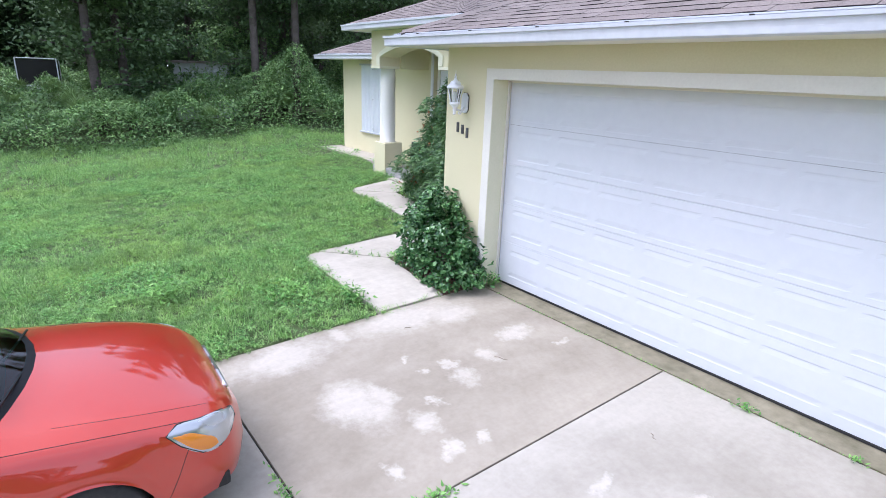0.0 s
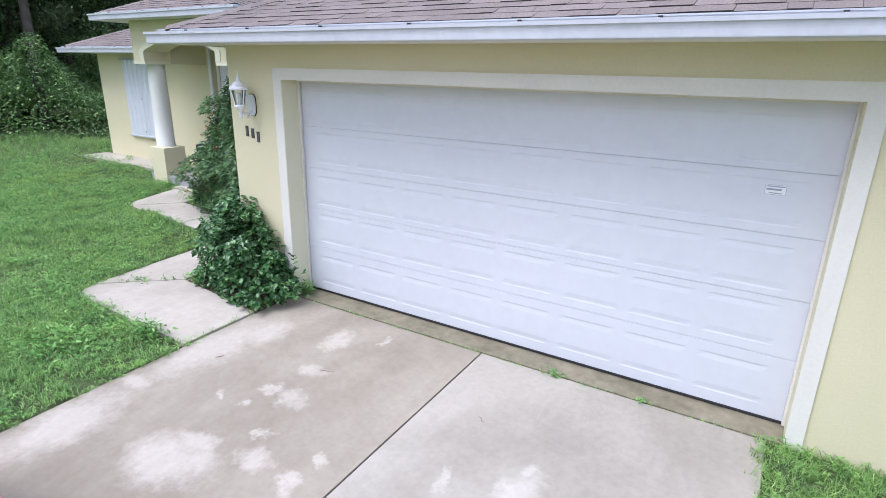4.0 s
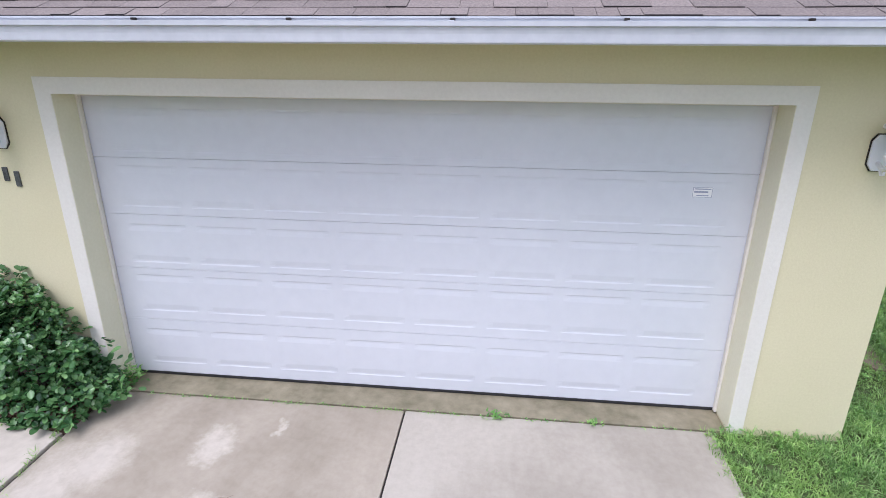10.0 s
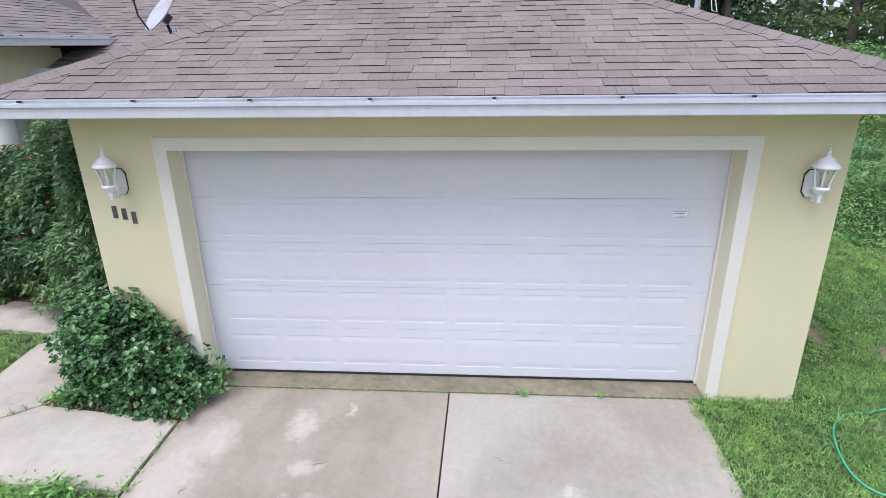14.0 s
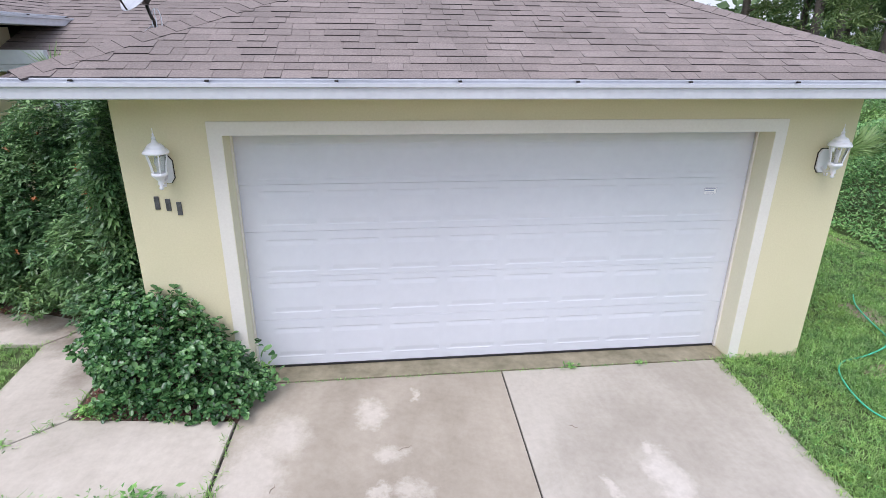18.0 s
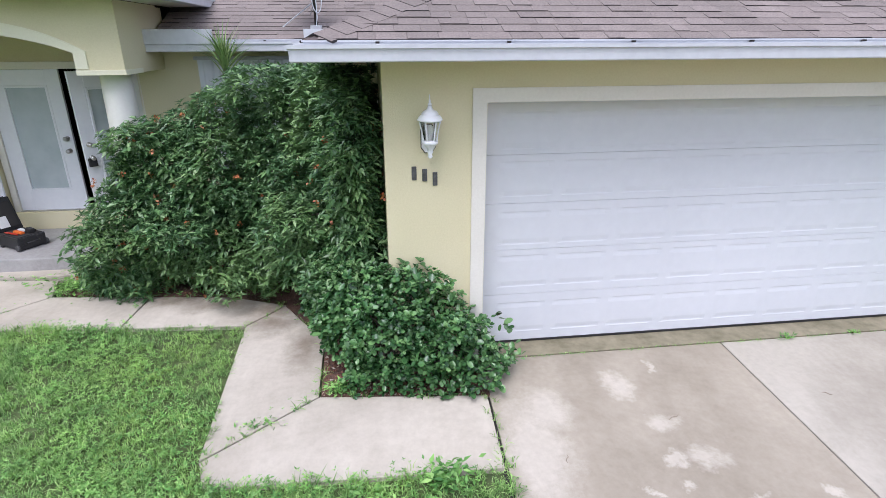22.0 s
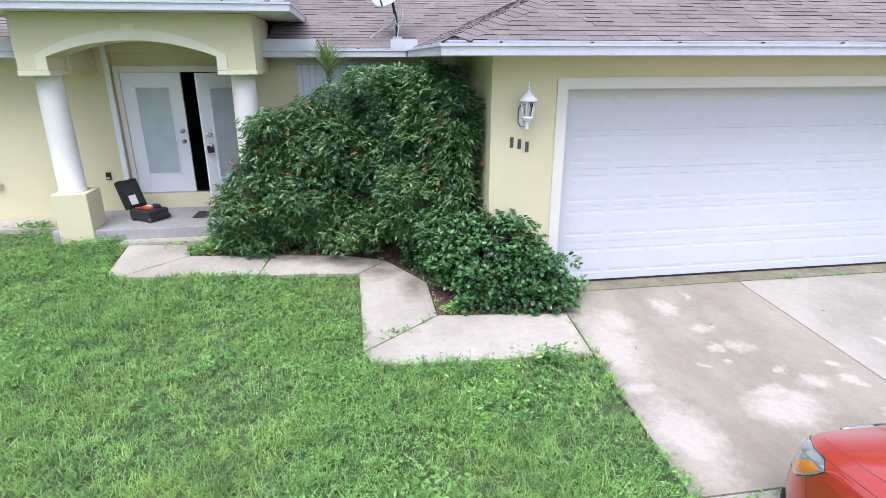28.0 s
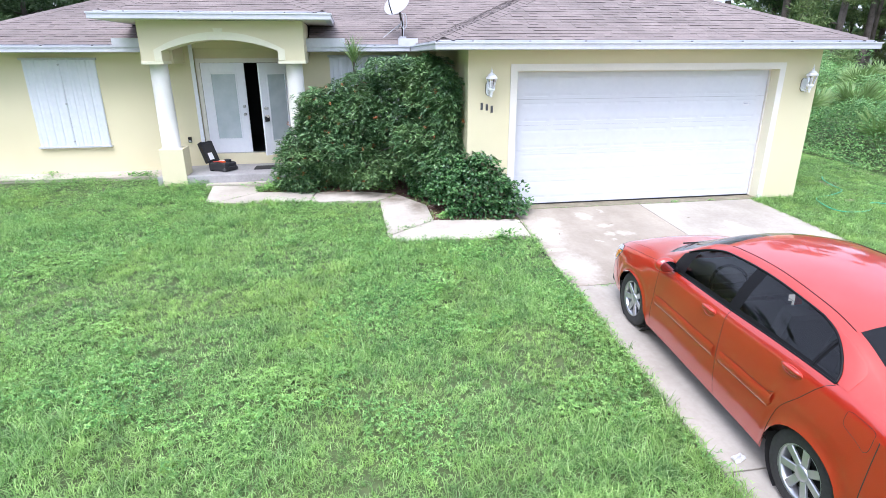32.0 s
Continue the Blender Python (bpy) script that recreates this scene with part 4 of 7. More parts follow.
hip_caps(roof_porch, (PX1, PY0, PZ0), C1)

# ---- soffits, fascias and gutters ----
sf = box(EX[0] + 0.02, EX[1] - 0.02, EY + 0.02, 0.0, 2.725, 2.735)
box(EX[0] + 0.02, XL, 0.0, MY[0], 2.725, 2.735, bm=sf)
box(XR, EX[1] - 0.02, 0.0, MY[0], 2.725, 2.735, bm=sf)
box(MX[0] + 0.02, -6.62, MY[0] + 0.02, WY, 2.725, 2.735, bm=sf)
box(-3.58, EX[0], MY[0] + 0.02, WY, 2.725, 2.735, bm=sf)
box(MX[0] + 0.02, HXL, WY, 12.9, 2.725, 2.735, bm=sf)
structure("soffit", sf, M_trim, "cream soffit boards under the eaves", "soffit")
ps2 = box(PX0 + 0.02, PX1 - 0.02, PY0 + 0.02, BY, 3.275, 3.285)
box(PX0 + 0.02, BX0, BY, 4.4, 3.275, 3.285, bm=ps2)
box(BX1, PX1 - 0.02, BY, 4.4, 3.275, 3.285, bm=ps2)
structure("porch_soffit", ps2, M_trim, "cream porch soffit", "soffit")
GUT = [(0.0, 0.0), (0.076, 0.0), (0.09, 0.006), (0.091, 0.012), (0.091, 0.05), (0.094, 0.084), (0.107, 0.09), (0.107, 0.115), (0.098, 0.115), (0.098, 0.09), (0.0, 0.085)]
FAS = [(-0.02, 0.0), (0.0, 0.0), (0.0, 0.13), (0.012, 0.132), (0.012, 0.142), (-0.02, 0.142)]


def gutter_run(path, label):
    g = tagged(new("gutter"), label, "gutter", kind="structure")
    part("trough", extrude_profile(GUT, path), M_gutter, g)
    part("fascia", extrude_profile(FAS, path), M_gutter, g, "white fascia and drip edge")
    for p0, p1 in zip(path, path[1:]):
        p0, p1 = Vector(p0), Vector(p1)
        d = (p1 - p0).normalized()
        n = Vector((d.y, -d.x, 0))
        turn = Matrix.Rotation(math.atan2(d.y, d.x), 4, "Z")
        k = 0.5
        while k < (p1 - p0).length:
            part("bracket", box(-0.012, 0.012, -0.05, 0.052, -0.004, 0.006, 0.002), M_gutter, g, m=Matrix.Translation(p0 + d * k + n * 0.05 + Vector((0, 0, 0.112))) @ turn)
            part("bracket_screw", box(-0.014, 0.014, -0.012, 0.012, 0.0, 0.014, 0.004), M_dark_metal, g, m=Matrix.Translation(p0 + d * k + n * 0.02 + Vector((0, 0, 0.12))) @ turn)
            k += 0.92
    return g


GZ0 = 2.722
gutter_run([(EX[0], MY[0], GZ0), (EX[0], EY, GZ0), (EX[1], EY, GZ0), (EX[1], MY[0], GZ0)], "white seamless gutter round the garage eaves")
gutter_run([(-3.62, MY[0], GZ0), (EX[0] - 0.11, MY[0], GZ0)], "white gutter between porch and garage")
gutter_run([(MX[0], MY[1], GZ0), (MX[0], MY[0], GZ0), (-6.62, MY[0], GZ0)], "white gutter along the front and end eaves")
gutter_run([(PX0, 4.4, 3.272), (PX0, PY0, 3.272), (PX1, PY0, 3.272), (PX1, 4.4, 3.272)], "white gutter round the porch eaves")
for x0, x1, lab in ((-3.62, -2.82, "white metal splash guard on the gutter by the porch"), (-1.71, -1.30, "white metal splash guard at the roof valley"), (-7.3, -6.62, "white metal splash guard on the gutter")):
    sg = thing("splash_guard", lab, "splash guard", ((x0 + x1) / 2, MY[0] - 0.1, GZ0 + 0.11))
    part("plate", box(-(x1 - x0) / 2, (x1 - x0) / 2, -0.008, 0.0, -0.01, 0.15, 0.002), M_gutter, sg)
    part("return_plate", box((x1 - x0) / 2 - 0.008, (x1 - x0) / 2, 0.0, 0.09, -0.01, 0.15, 0.002), M_gutter, sg)

# ---- coach lanterns ----
def lantern(at):
    t = thing("wall_lantern", "white coach lantern with clear glass on the garage wall", "lamp", at, 0, "garage wall lanterns")
    bp = bmesh.new()
    pts = [(0.055 * sx, z) for sx, z in ((-1, -0.07), (-1, 0.07), (-0.5, 0.11), (0.5, 0.11), (1, 0.07), (1, -0.07), (0.5, -0.11), (-0.5, -0.11))]
    part("back_plate_rim", merge(bp, front_shape([(x * 1.12, z * 1.06) for x, z in pts], -0.008, 0.0)), M_dark_metal, t, "dark plate rim")
    part("back_plate", front_shape(pts, -0.022, -0.008), M_white, t)
    part("arm", tube([(0, -0.02, -0.06), (0, -0.08, -0.09), (0, -0.13, -0.07), (0, -0.165, -0.035)], [0.014, 0.012, 0.012, 0.016], 8), M_white, t, smooth=True)
    part("scroll", tube([(0, -0.05, -0.085), (0, -0.075, -0.125), (0, -0.1, -0.12), (0, -0.1, -0.1)], 0.008, 6), M_white, t, smooth=True)
    c = Matrix.Translation((0, -0.165, 0))
    part("base", lathe([(0.012, -0.13), (0.02, -0.115), (0.012, -0.1), (0.024, -0.08), (0.018, -0.06), (0.04, -0.035), (0.052, -0.02), (0.06, -0.012), (0.06, 0.006), (0.05, 0.01)], 16, m=c), M_white, t, smooth=True)
    pane = part("glass", lathe([(0.05, 0.008), (0.056, 0.05), (0.066, 0.1), (0.082, 0.165)], 6, m=c, ends=False), M_lamp_glass, t, "clear glass panes")
    pane.visible_shadow = False
    for k in range(6):
        a = 2 * math.pi * k / 6
        part("rib", tube([(r * math.cos(a), r * math.sin(a) - 0.165, z) for r, z in ((0.052, 0.006), (0.058, 0.05), (0.068, 0.1), (0.085, 0.17))], 0.006, 6), M_white, t)
    part("bulb", lathe([(0.012, 0.01), (0.012, 0.05), (0.022, 0.075), (0.026, 0.095), (0.018, 0.12), (0.004, 0.128)], 12, m=c), M_paper, t, "white bulb", smooth=True)
    part("roof", lathe([(0.09, 0.16), (0.1, 0.166), (0.1, 0.174), (0.092, 0.186), (0.08, 0.202), (0.066, 0.208), (0.069, 0.215), (0.05, 0.236), (0.024, 0.25), (0.012, 0.28)], 12, m=c), M_white, t, smooth=True)
    part("finial", lathe([(0.014, 0.275), (0.016, 0.29), (0.007, 0.3), (0.009, 0.312), (0.003, 0.325), (0.002, 0.36)], 10, m=c), M_white, t, smooth=True)
    return t


lan = lantern((-0.478, 0.0, 2.115))
copy_thing(lan, Matrix.Translation((5.42, 0.0, 2.115)))

# dark painted bars beside the lantern
nb = thing("wall_bars", "three dark worn bars fixed to the garage wall", "wall sign", (-0.51, 0.0, 1.8))
for x, z, h in ((-0.088, 0.03, 0.115), (0.0, 0.012, 0.105), (0.086, -0.022, 0.115)):
    part("bar", box(x - 0.02, x + 0.02, -0.012, 0, z - h / 2, z + h / 2, 0.004), M_number, nb)

# ---- open tool case on the porch ----
M_tool_wheel = plain("grey_rubber_wheel", (0.06, 0.06, 0.062), 0.6)
M_red_tool = plain("red_tool_plastic", (0.5, 0.04, 0.02), 0.4)
case = thing("tool_case", "open black hard plastic tool case on the porch slab", "case", (-5.53, 2.95, 0.347), -32)
body = box(-0.22, 0.22, -0.17, 0.17, 0.02, 0.17, 0.015)
part("tray", body, M_black, case)
for x in (-0.17, 0.17):
    part("skid", box(x - 0.03, x + 0.03, -0.175, 0.175, 0, 0.03, 0.006), M_black, case)
for y in (-0.09, 0.09):
    part("latch", box(0.22, 0.235, y - 0.03, y + 0.03, 0.07, 0.16, 0.005), M_black, case)
lid = part("lid", box(-0.0, 0.45, -0.17, 0.17, 0, 0.09, 0.02), M_black, case, m=pose(-0.22, 0, 0.17, 0, -112, 0))
part("lid_foam", box(0.04, 0.39, -0.14, 0.14, -0.012, 0.001, 0.006), M_interior, lid, "dark foam lining")
part("paper", box(0.05, 0.2, -0.1, 0.02, -0.018, -0.0135), M_paper, lid, "folded white paper")
for y in (-0.1, 0.1):
    part("lid_latch", box(0.43, 0.46, y - 0.025, y + 0.025, 0.02, 0.07, 0.005), M_black, lid)
for y in (-0.1, 0.0, 0.1):
    part("lid_rib", box(0.04, 0.41, y - 0.018, y + 0.018, 0.088, 0.1, 0.004), M_black, lid)
part("lid_rim", box(0.0, 0.45, -0.178, -0.168, -0.004, 0.03, 0.003), M_dark_metal, lid)
for y in (-0.13, 0.13):
    part("wheel", lathe([(0.012, -0.014), (0.036, -0.014), (0.04, -0.008), (0.04, 0.008), (0.036, 0.014), (0.012, 0.014)], 16, m=Matrix.Translation((0.2, y * 1.36, 0.042)) @ pose(0, 0, 0, 90)), M_tool_wheel, case, smooth=True)
part("handle", tube([(0.228, -0.075, 0.09), (0.262, -0.07, 0.1), (0.266, 0.0, 0.1), (0.262, 0.07, 0.1), (0.228, 0.075, 0.09)], 0.01, 8), M_black, case, smooth=True)
part("foam", box(-0.2, 0.2, -0.15, 0.15, 0.165, 0.176), M_interior, case, "dark foam tray")
part("tool", tube([(-0.15, -0.1, 0.185), (-0.02, -0.12, 0.205), (0.1, -0.09, 0.19)], 0.012, 8), M_red_tool, case, "red hand tool")
part("tool", tube([(-0.05, 0.11, 0.19), (0.05, 0.1, 0.21), (0.12, 0.12, 0.19)], [0.018, 0.022, 0.012], 8), M_dark_metal, case, "dark coiled tool")
tool = bmesh.new()
box(-0.08, 0.1, -0.05, 0.0, 0.17, 0.205, 0.01, bm=tool)
part("tool", tool, M_orange, case, "orange hand tool")
part("tool", box(0.06, 0.16, 0.02, 0.1, 0.17, 0.235, 0.02), M_black, case, "black battery pack")
part("tool", box(-0.12, 0.0, 0.03, 0.08, 0.17, 0.2, 0.008), M_paper, case, "pale parts box")

mat_ob = thing("doormat", "dark doormat on the porch under the shrub", "doormat", (-4.6, 3.1, 0.346))
part("mat", box(-0.3, 0.3, -0.2, 0.2, 0, 0.012, 0.003), M_interior, mat_ob)

# ---- satellite dish ----
dish = thing("satellite_dish", "grey satellite dish on a mast on the roof", "satellite dish", (-1.58, 3.42, 2.98))
part("foot", box(-0.07, 0.07, -0.09, 0.09, -0.02, 0.05, 0.006), M_grey, dish)
part("mast", tube([(0, 0, 0.0), (0, 0, 0.30), (-0.03, -0.02, 0.4), (-0.06, -0.05, 0.55)], 0.022, 10), M_dark_metal, dish, smooth=True)
for sx, sy in ((-0.42, -0.05), (-0.1, 0.42)):
    part("brace", tube([(0, 0, 0.34), (sx, sy, 0.03 + 0.4 * max(0, sy))], 0.008, 6), M_grey, dish)
dm = Matrix.Translation((-0.09, -0.08, 0.66)) @ Vector((-0.5, -0.6, 0.62)).to_track_quat("Z", "Y").to_matrix().to_4x4()
part("reflector", lathe([(0.0, 0.0), (0.1, 0.008), (0.2, 0.03), (0.29, 0.064), (0.296, 0.062), (0.2, 0.02), (0.1, -0.004), (0.0, -0.012)], 28, m=dm, ends=False), M_grey, dish, "pale grey reflector", smooth=True)
part("feed_arm", tube([dm @ Vector(v) for v in ((0, -0.28, 0.05), (0, -0.2, 0.25), (0, -0.05, 0.4))], 0.012, 8), M_dark_metal, dish)
part("receiver", box(-0.05, 0.05, -0.04, 0.04, -0.05, 0.06, 0.012), M_black, dish, m=dm @ Matrix.Translation((0, -0.04, 0.42)))
part("bracket", box(-0.06, 0.06, -0.06, 0.06, -0.1, 0.0, 0.01), M_dark_metal, dish, m=dm)
loop = [(0.03 + 0.06 * math.sin(a), -0.03, 0.36 + 0.16 * math.cos(a)) for a in np.linspace(0.3, 6.1, 18)]
part("cable", tube(loop + [(0.02, -0.02, 0.15), (0.0, -0.05, 0.02)], 0.007, 6), M_white, dish, "white looped cable", smooth=True)
mast = thing("service_mast", "grey electrical service mast with cables behind the garage roof", "pipe", (5.78, 4.2, 0.0))
part("pipe", tube([(0, 0, 2.0), (0, 0, 4.25), (0.04, 0, 4.36), (0.1, 0, 4.34)], 0.042, 14), M_grey, mast, smooth=True)
part("clamp", lathe([(0.05, 3.9), (0.056, 3.905), (0.056, 3.945), (0.05, 3.95)], 14), M_steel, mast)
part("drip_loop", tube([(0.1, 0, 4.34), (0.16, 0.02, 3.9), (0.22, 0.03, 3.62), (0.3, 0.04, 3.6), (0.26, 0.05, 3.75), (0.06, 0.03, 3.93)], 0.008, 6), M_white, mast, "pale looped cable", smooth=True)
part("drop_cable", tube([(0.05 + 11.0 * u, 11.0 * u, 3.92 + 3.0 * u - 2.6 * u * (1 - u)) for u in np.linspace(0, 1, 24)], 0.014, 6), M_grey, mast, "twisted overhead cable")

# ---- garden hose ----
hp = [(7.29, 1.09), (7.11, 0.84), (6.98, 0.44), (6.89, 0.14), (6.72, -0.03), (6.57, -0.11), (6.32, -0.19), (6.03, -0.25), (5.84, -0.41), (5.71, -0.67), (5.66, -0.95), (5.72, -1.13), (5.89, -1.21), (6.11, -1.21), (6.32, -1.11), (6.5, -0.92), (6.64, -0.77), (6.76, -0.76), (6.9, -0.86), (7.11, -1.06)]
hose = thing("garden_hose", "bright green garden hose lying in the grass", "hose")


def smooth_path(pts, n=6):
    out = []
    q = [Vector(p) for p in pts]
    for i in range(len(q) - 1):
        p0, p1, p2, p3 = q[max(i - 1, 0)], q[i], q[i + 1], q[min(i + 2, len(q) - 1)]
        for k in range(n):
            t = k / n
            out.append(0.5 * ((2 * p1) + (p2 - p0) * t + (2 * p0 - 5 * p1 + 4 * p2 - p3) * t * t + (3 * p1 - p0 - 3 * p2 + p3) * t ** 3))
    return out + [q[-1]]


part("tube", tube([(v.x, v.y, float(ground_z(v.x, v.y)) + 0.063 + 0.01 * math.sin(5.0 * v.x + 3.0 * v.y)) for v in smooth_path([(*p, 0) for p in hp])], 0.0085, 8), M_hose, hose, smooth=True)

# ---- red sedan on the driveway ----
def car_paint():
    m, nt, p = nodes_of("red_orange_metallic_paint")
    pos = world_pos(nt)
    n = noise_node(nt, 900, 2, 0.5, pos)
    col = ramp_between(nt, n.outputs[0], (0.45, 0.02, 0.005), (0.53, 0.03, 0.007), 0.3, 0.7)
    d = noise_node(nt, 1.6, 5, 0.6, pos)
    col = mix_color(nt, ramp_between(nt, d.outputs[0], (0, 0, 0), (0.06, 0.06, 0.06), 0.5, 0.75), col, (0.5, 0.25, 0.2))
    nt.links.new(col, p.inputs["Base Color"])
    p.inputs["Metallic"].default_value, p.inputs["Roughness"].default_value = 0.3, 0.36
    p.inputs["Coat Weight"].default_value, p.inputs["Coat Roughness"].default_value, p.inputs["Coat IOR"].default_value = 1.0, 0.03, 1.68
    return m


M_paint = car_paint()
M_tint = glassy("tinted_car_glass", (0.84, 0.9, 0.89), 0.52, 0.01)
M_tyre = surface("black_rubber", (0.02, 0.02, 0.021), (0.045, 0.044, 0.043), 0.75, fine=40, bump=0.2)
M_rim = plain("silver_wheel_paint", (0.55, 0.56, 0.58), 0.28, 0.75)
M_mirror = plain("mirror_glass", (0.35, 0.37, 0.4), 0.03, 1.0)
M_black_trim = plain("satin_black_trim", (0.009, 0.009, 0.01), 0.45, spec=0.15)
M_lens = plain("clear_lamp_lens", (0.48, 0.50, 0.52), 0.12, 0.6, 1.0)
M_amber = plain("amber_lens", (0.75, 0.25, 0.02), 0.2, 0.0, 0.8)
M_red_lens = plain("red_lens", (0.35, 0.01, 0.01), 0.15, 0.0, 1.0)
M_cabin = surface("grey_cabin_fabric", (0.06, 0.06, 0.06), (0.11, 0.108, 0.104), 0.85, fine=80, bump=0.2)


def smooth_interp(x, xs, ys):
    """Monotone cubic interpolation."""
    xs, ys = np.asarray(xs, float), np.asarray(ys, float)
    h, dl = np.diff(xs), np.diff(ys) / np.diff(xs)
    m = np.zeros(len(xs))
    for i in range(1, len(xs) - 1):
        if dl[i - 1] * dl[i] > 0:
            m[i] = 2 * dl[i - 1] * dl[i] / (dl[i - 1] + dl[i])
    m[0], m[-1] = dl[0], dl[-1]
    k = np.clip(np.searchsorted(xs, x) - 1, 0, len(h) - 1)
    t = (x - xs[k]) / h[k]
    return ys[k] * (1 + 2 * t) * (1 - t) ** 2 + h[k] * m[k] * t * (1 - t) ** 2 + ys[k + 1] * t * t * (3 - 2 * t) + h[k] * m[k + 1] * t * t * (t - 1)


CENTRE = ((-2.17, 0.72), (-2.14, 0.90), (-2.06, 1.03), (-1.85, 1.075), (-1.66, 1.09), (-1.55, 1.13), (-1.1, 1.335), (-0.8, 1.39), (-0.3, 1.42), (0.12, 1.40), (0.3, 1.362), (0.95, 0.995), (1.02, 0.968), (1.4, 0.89), (1.75, 0.80), (1.95, 0.71), (2.05, 0.63), (2.1, 0.54))
BELT = ((-2.17, 0.70), (-2.1, 0.87), (-1.9, 0.985), (-1.25, 1.03), (0.0, 0.965), (0.6, 0.935), (1.0, 0.87), (1.5, 0.775), (1.87, 0.68), (2.04, 0.60), (2.1, 0.53))
RAIL = ((-2.17, 0.71), (-2.05, 0.99), (-1.75, 1.02), (-1.6, 1.045), (-1.45, 1.10), (-1.1, 1.25), (-0.8, 1.315), (-0.3, 1.355), (0.14, 1.33), (0.34, 1.273), (0.85, 0.985), (1.0, 0.925), (1.5, 0.825), (1.92, 0.70), (2.04, 0.62), (2.1, 0.535))
RAILW = ((-2.17, 0.45), (-2.05, 0.66), (-1.7, 0.66), (-1.4, 0.61), (-0.9, 0.57), (-0.2, 0.57), (0.2, 0.58), (0.6, 0.65), (0.9, 0.69), (1.5, 0.68), (1.85, 0.62), (2.03, 0.50), (2.1, 0.38))
FULL = ((-2.17, 0.60), (-2.1, 0.735), (-1.9, 0.80), (-1.5, 0.835), (-0.8, 0.847), (0.6, 0.847), (1.3, 0.84), (1.65, 0.82), (1.85, 0.78), (1.97, 0.70), (2.05, 0.58), (2.1, 0.46))
SILL = ((-2.17, 0.34), (-2.0, 0.26), (-1.7, 0.24), (-0.8, 0.20), (0.8, 0.19), (1.7, 0.21), (2.0, 0.22), (2.1, 0.27))
st = sorted(set(np.round(np.concatenate([np.linspace(-2.17, -1.95, 8), np.linspace(-1.95, 1.9, 100), np.linspace(1.9, 2.1, 11)]), 4)))


def car_rings():
    rings = []
    for y in st:
        def f(table):
            a = np.array(table)
            return float(smooth_interp(y, a[:, 0], a[:, 1]))
        zc, zb, zr, wr, w, zs = f(CENTRE), f(BELT), f(RAIL), f(RAILW), f(FULL), f(SILL)
        z0 = zs
        for ax in (1.25, -1.25):
            if abs(y - ax) < 0.325:
                z0 = max(z0, 0.285 + math.sqrt(0.325 ** 2 - (y - ax) ** 2))
        flare = 0.028 * sum(math.exp(-((y - ax) / 0.38) ** 2) for ax in (1.25, -1.25))
        pts = [(w - 0.035 + flare if z0 < 0.3 else w + flare, z0)]
        top = zb - 0.09
        for t, dw in ((0.18, -0.012), (0.36, 0.0), (0.55, 0.0), (0.78, -0.004), (1.0, -0.012)):
            pts.append((w + dw + flare * (1 - t), z0 + (top - z0) * t))
        wb = max(wr + 0.01, w - 0.062)
        pts.append((w - 0.028, zb - 0.035))
        pts.append((wb, zb))
        for t in (0.1, 0.5, 0.9):
            bul = 0.02 * math.sin(math.pi * t) * min(1, max(0, (zr - zb) * 4))
            pts.append((wb + (wr - wb) * t + bul, zb + (zr - zb) * t))
        pts.append((wr, zr))
        for t in (0.1, 0.25, 0.5, 0.75, 1.0):
            crown = 1 - (1 - t) ** 2.2
            pts.append((wr * (1 - t), zr + (zc - zr) * crown))
        bow = 0.2 * min(1, max(0, (y - 0.1) / 0.75)) * min(1, max(0, (1.9 - y) / 0.75))
        rings.append([(x, y + (bow * (1 - (x / wr) ** 2) if k > 11 else 0), z) for k, (x, z) in enumerate(pts)])
    return np.array(rings)


RINGS = car_rings()
NR = RINGS.shape[1]
car = thing("car", "red-orange four-door compact sedan parked on the driveway", "car")


def car_class(y, r):
    """Which part a face belongs to, from its station and row."""
    belt = 7
    base = 0.93
    if r >= 12 and 0.26 < y < base:
        return "windscreen"
    if r >= 12 and -1.52 < y < -1.1:
        return "rear_window"
    if belt < r < 10:
        if -0.2 < y < 0.47:
            return "front_side_window"
        if -1.06 < y < -0.32:
            return "rear_side_window"
        if -1.27 < y < -1.09:
            return "quarter_window"
        if -1.29 < y < 0.66:
            return "window_frame"
    if r == belt and -1.29 < y < 0.66:
        return "window_frame"
    if 4 <= r <= 6 and -2.15 < y < -1.9:
        return "tail_light"
    if 12 <= r and base <= y < base + 0.055:
        return "cowl"
    if r >= 8 and y >= 0.98:
        return "bonnet"
    if r <= 6 and -0.26 < y < 0.78:
        return "front_door"
    if r <= 6 and -1.1 < y < -0.26:
        return "rear_door"
    if y > 1.62 and r <= 5:
        return "front_bumper"
    if y < -1.62 and r <= 4:
        return "rear_bumper"
    if r >= 11 and y < -1.62:
        return "boot_lid"
    if r >= 10 and -1.1 <= y <= 0.26:
        return "roof"
    return "body"


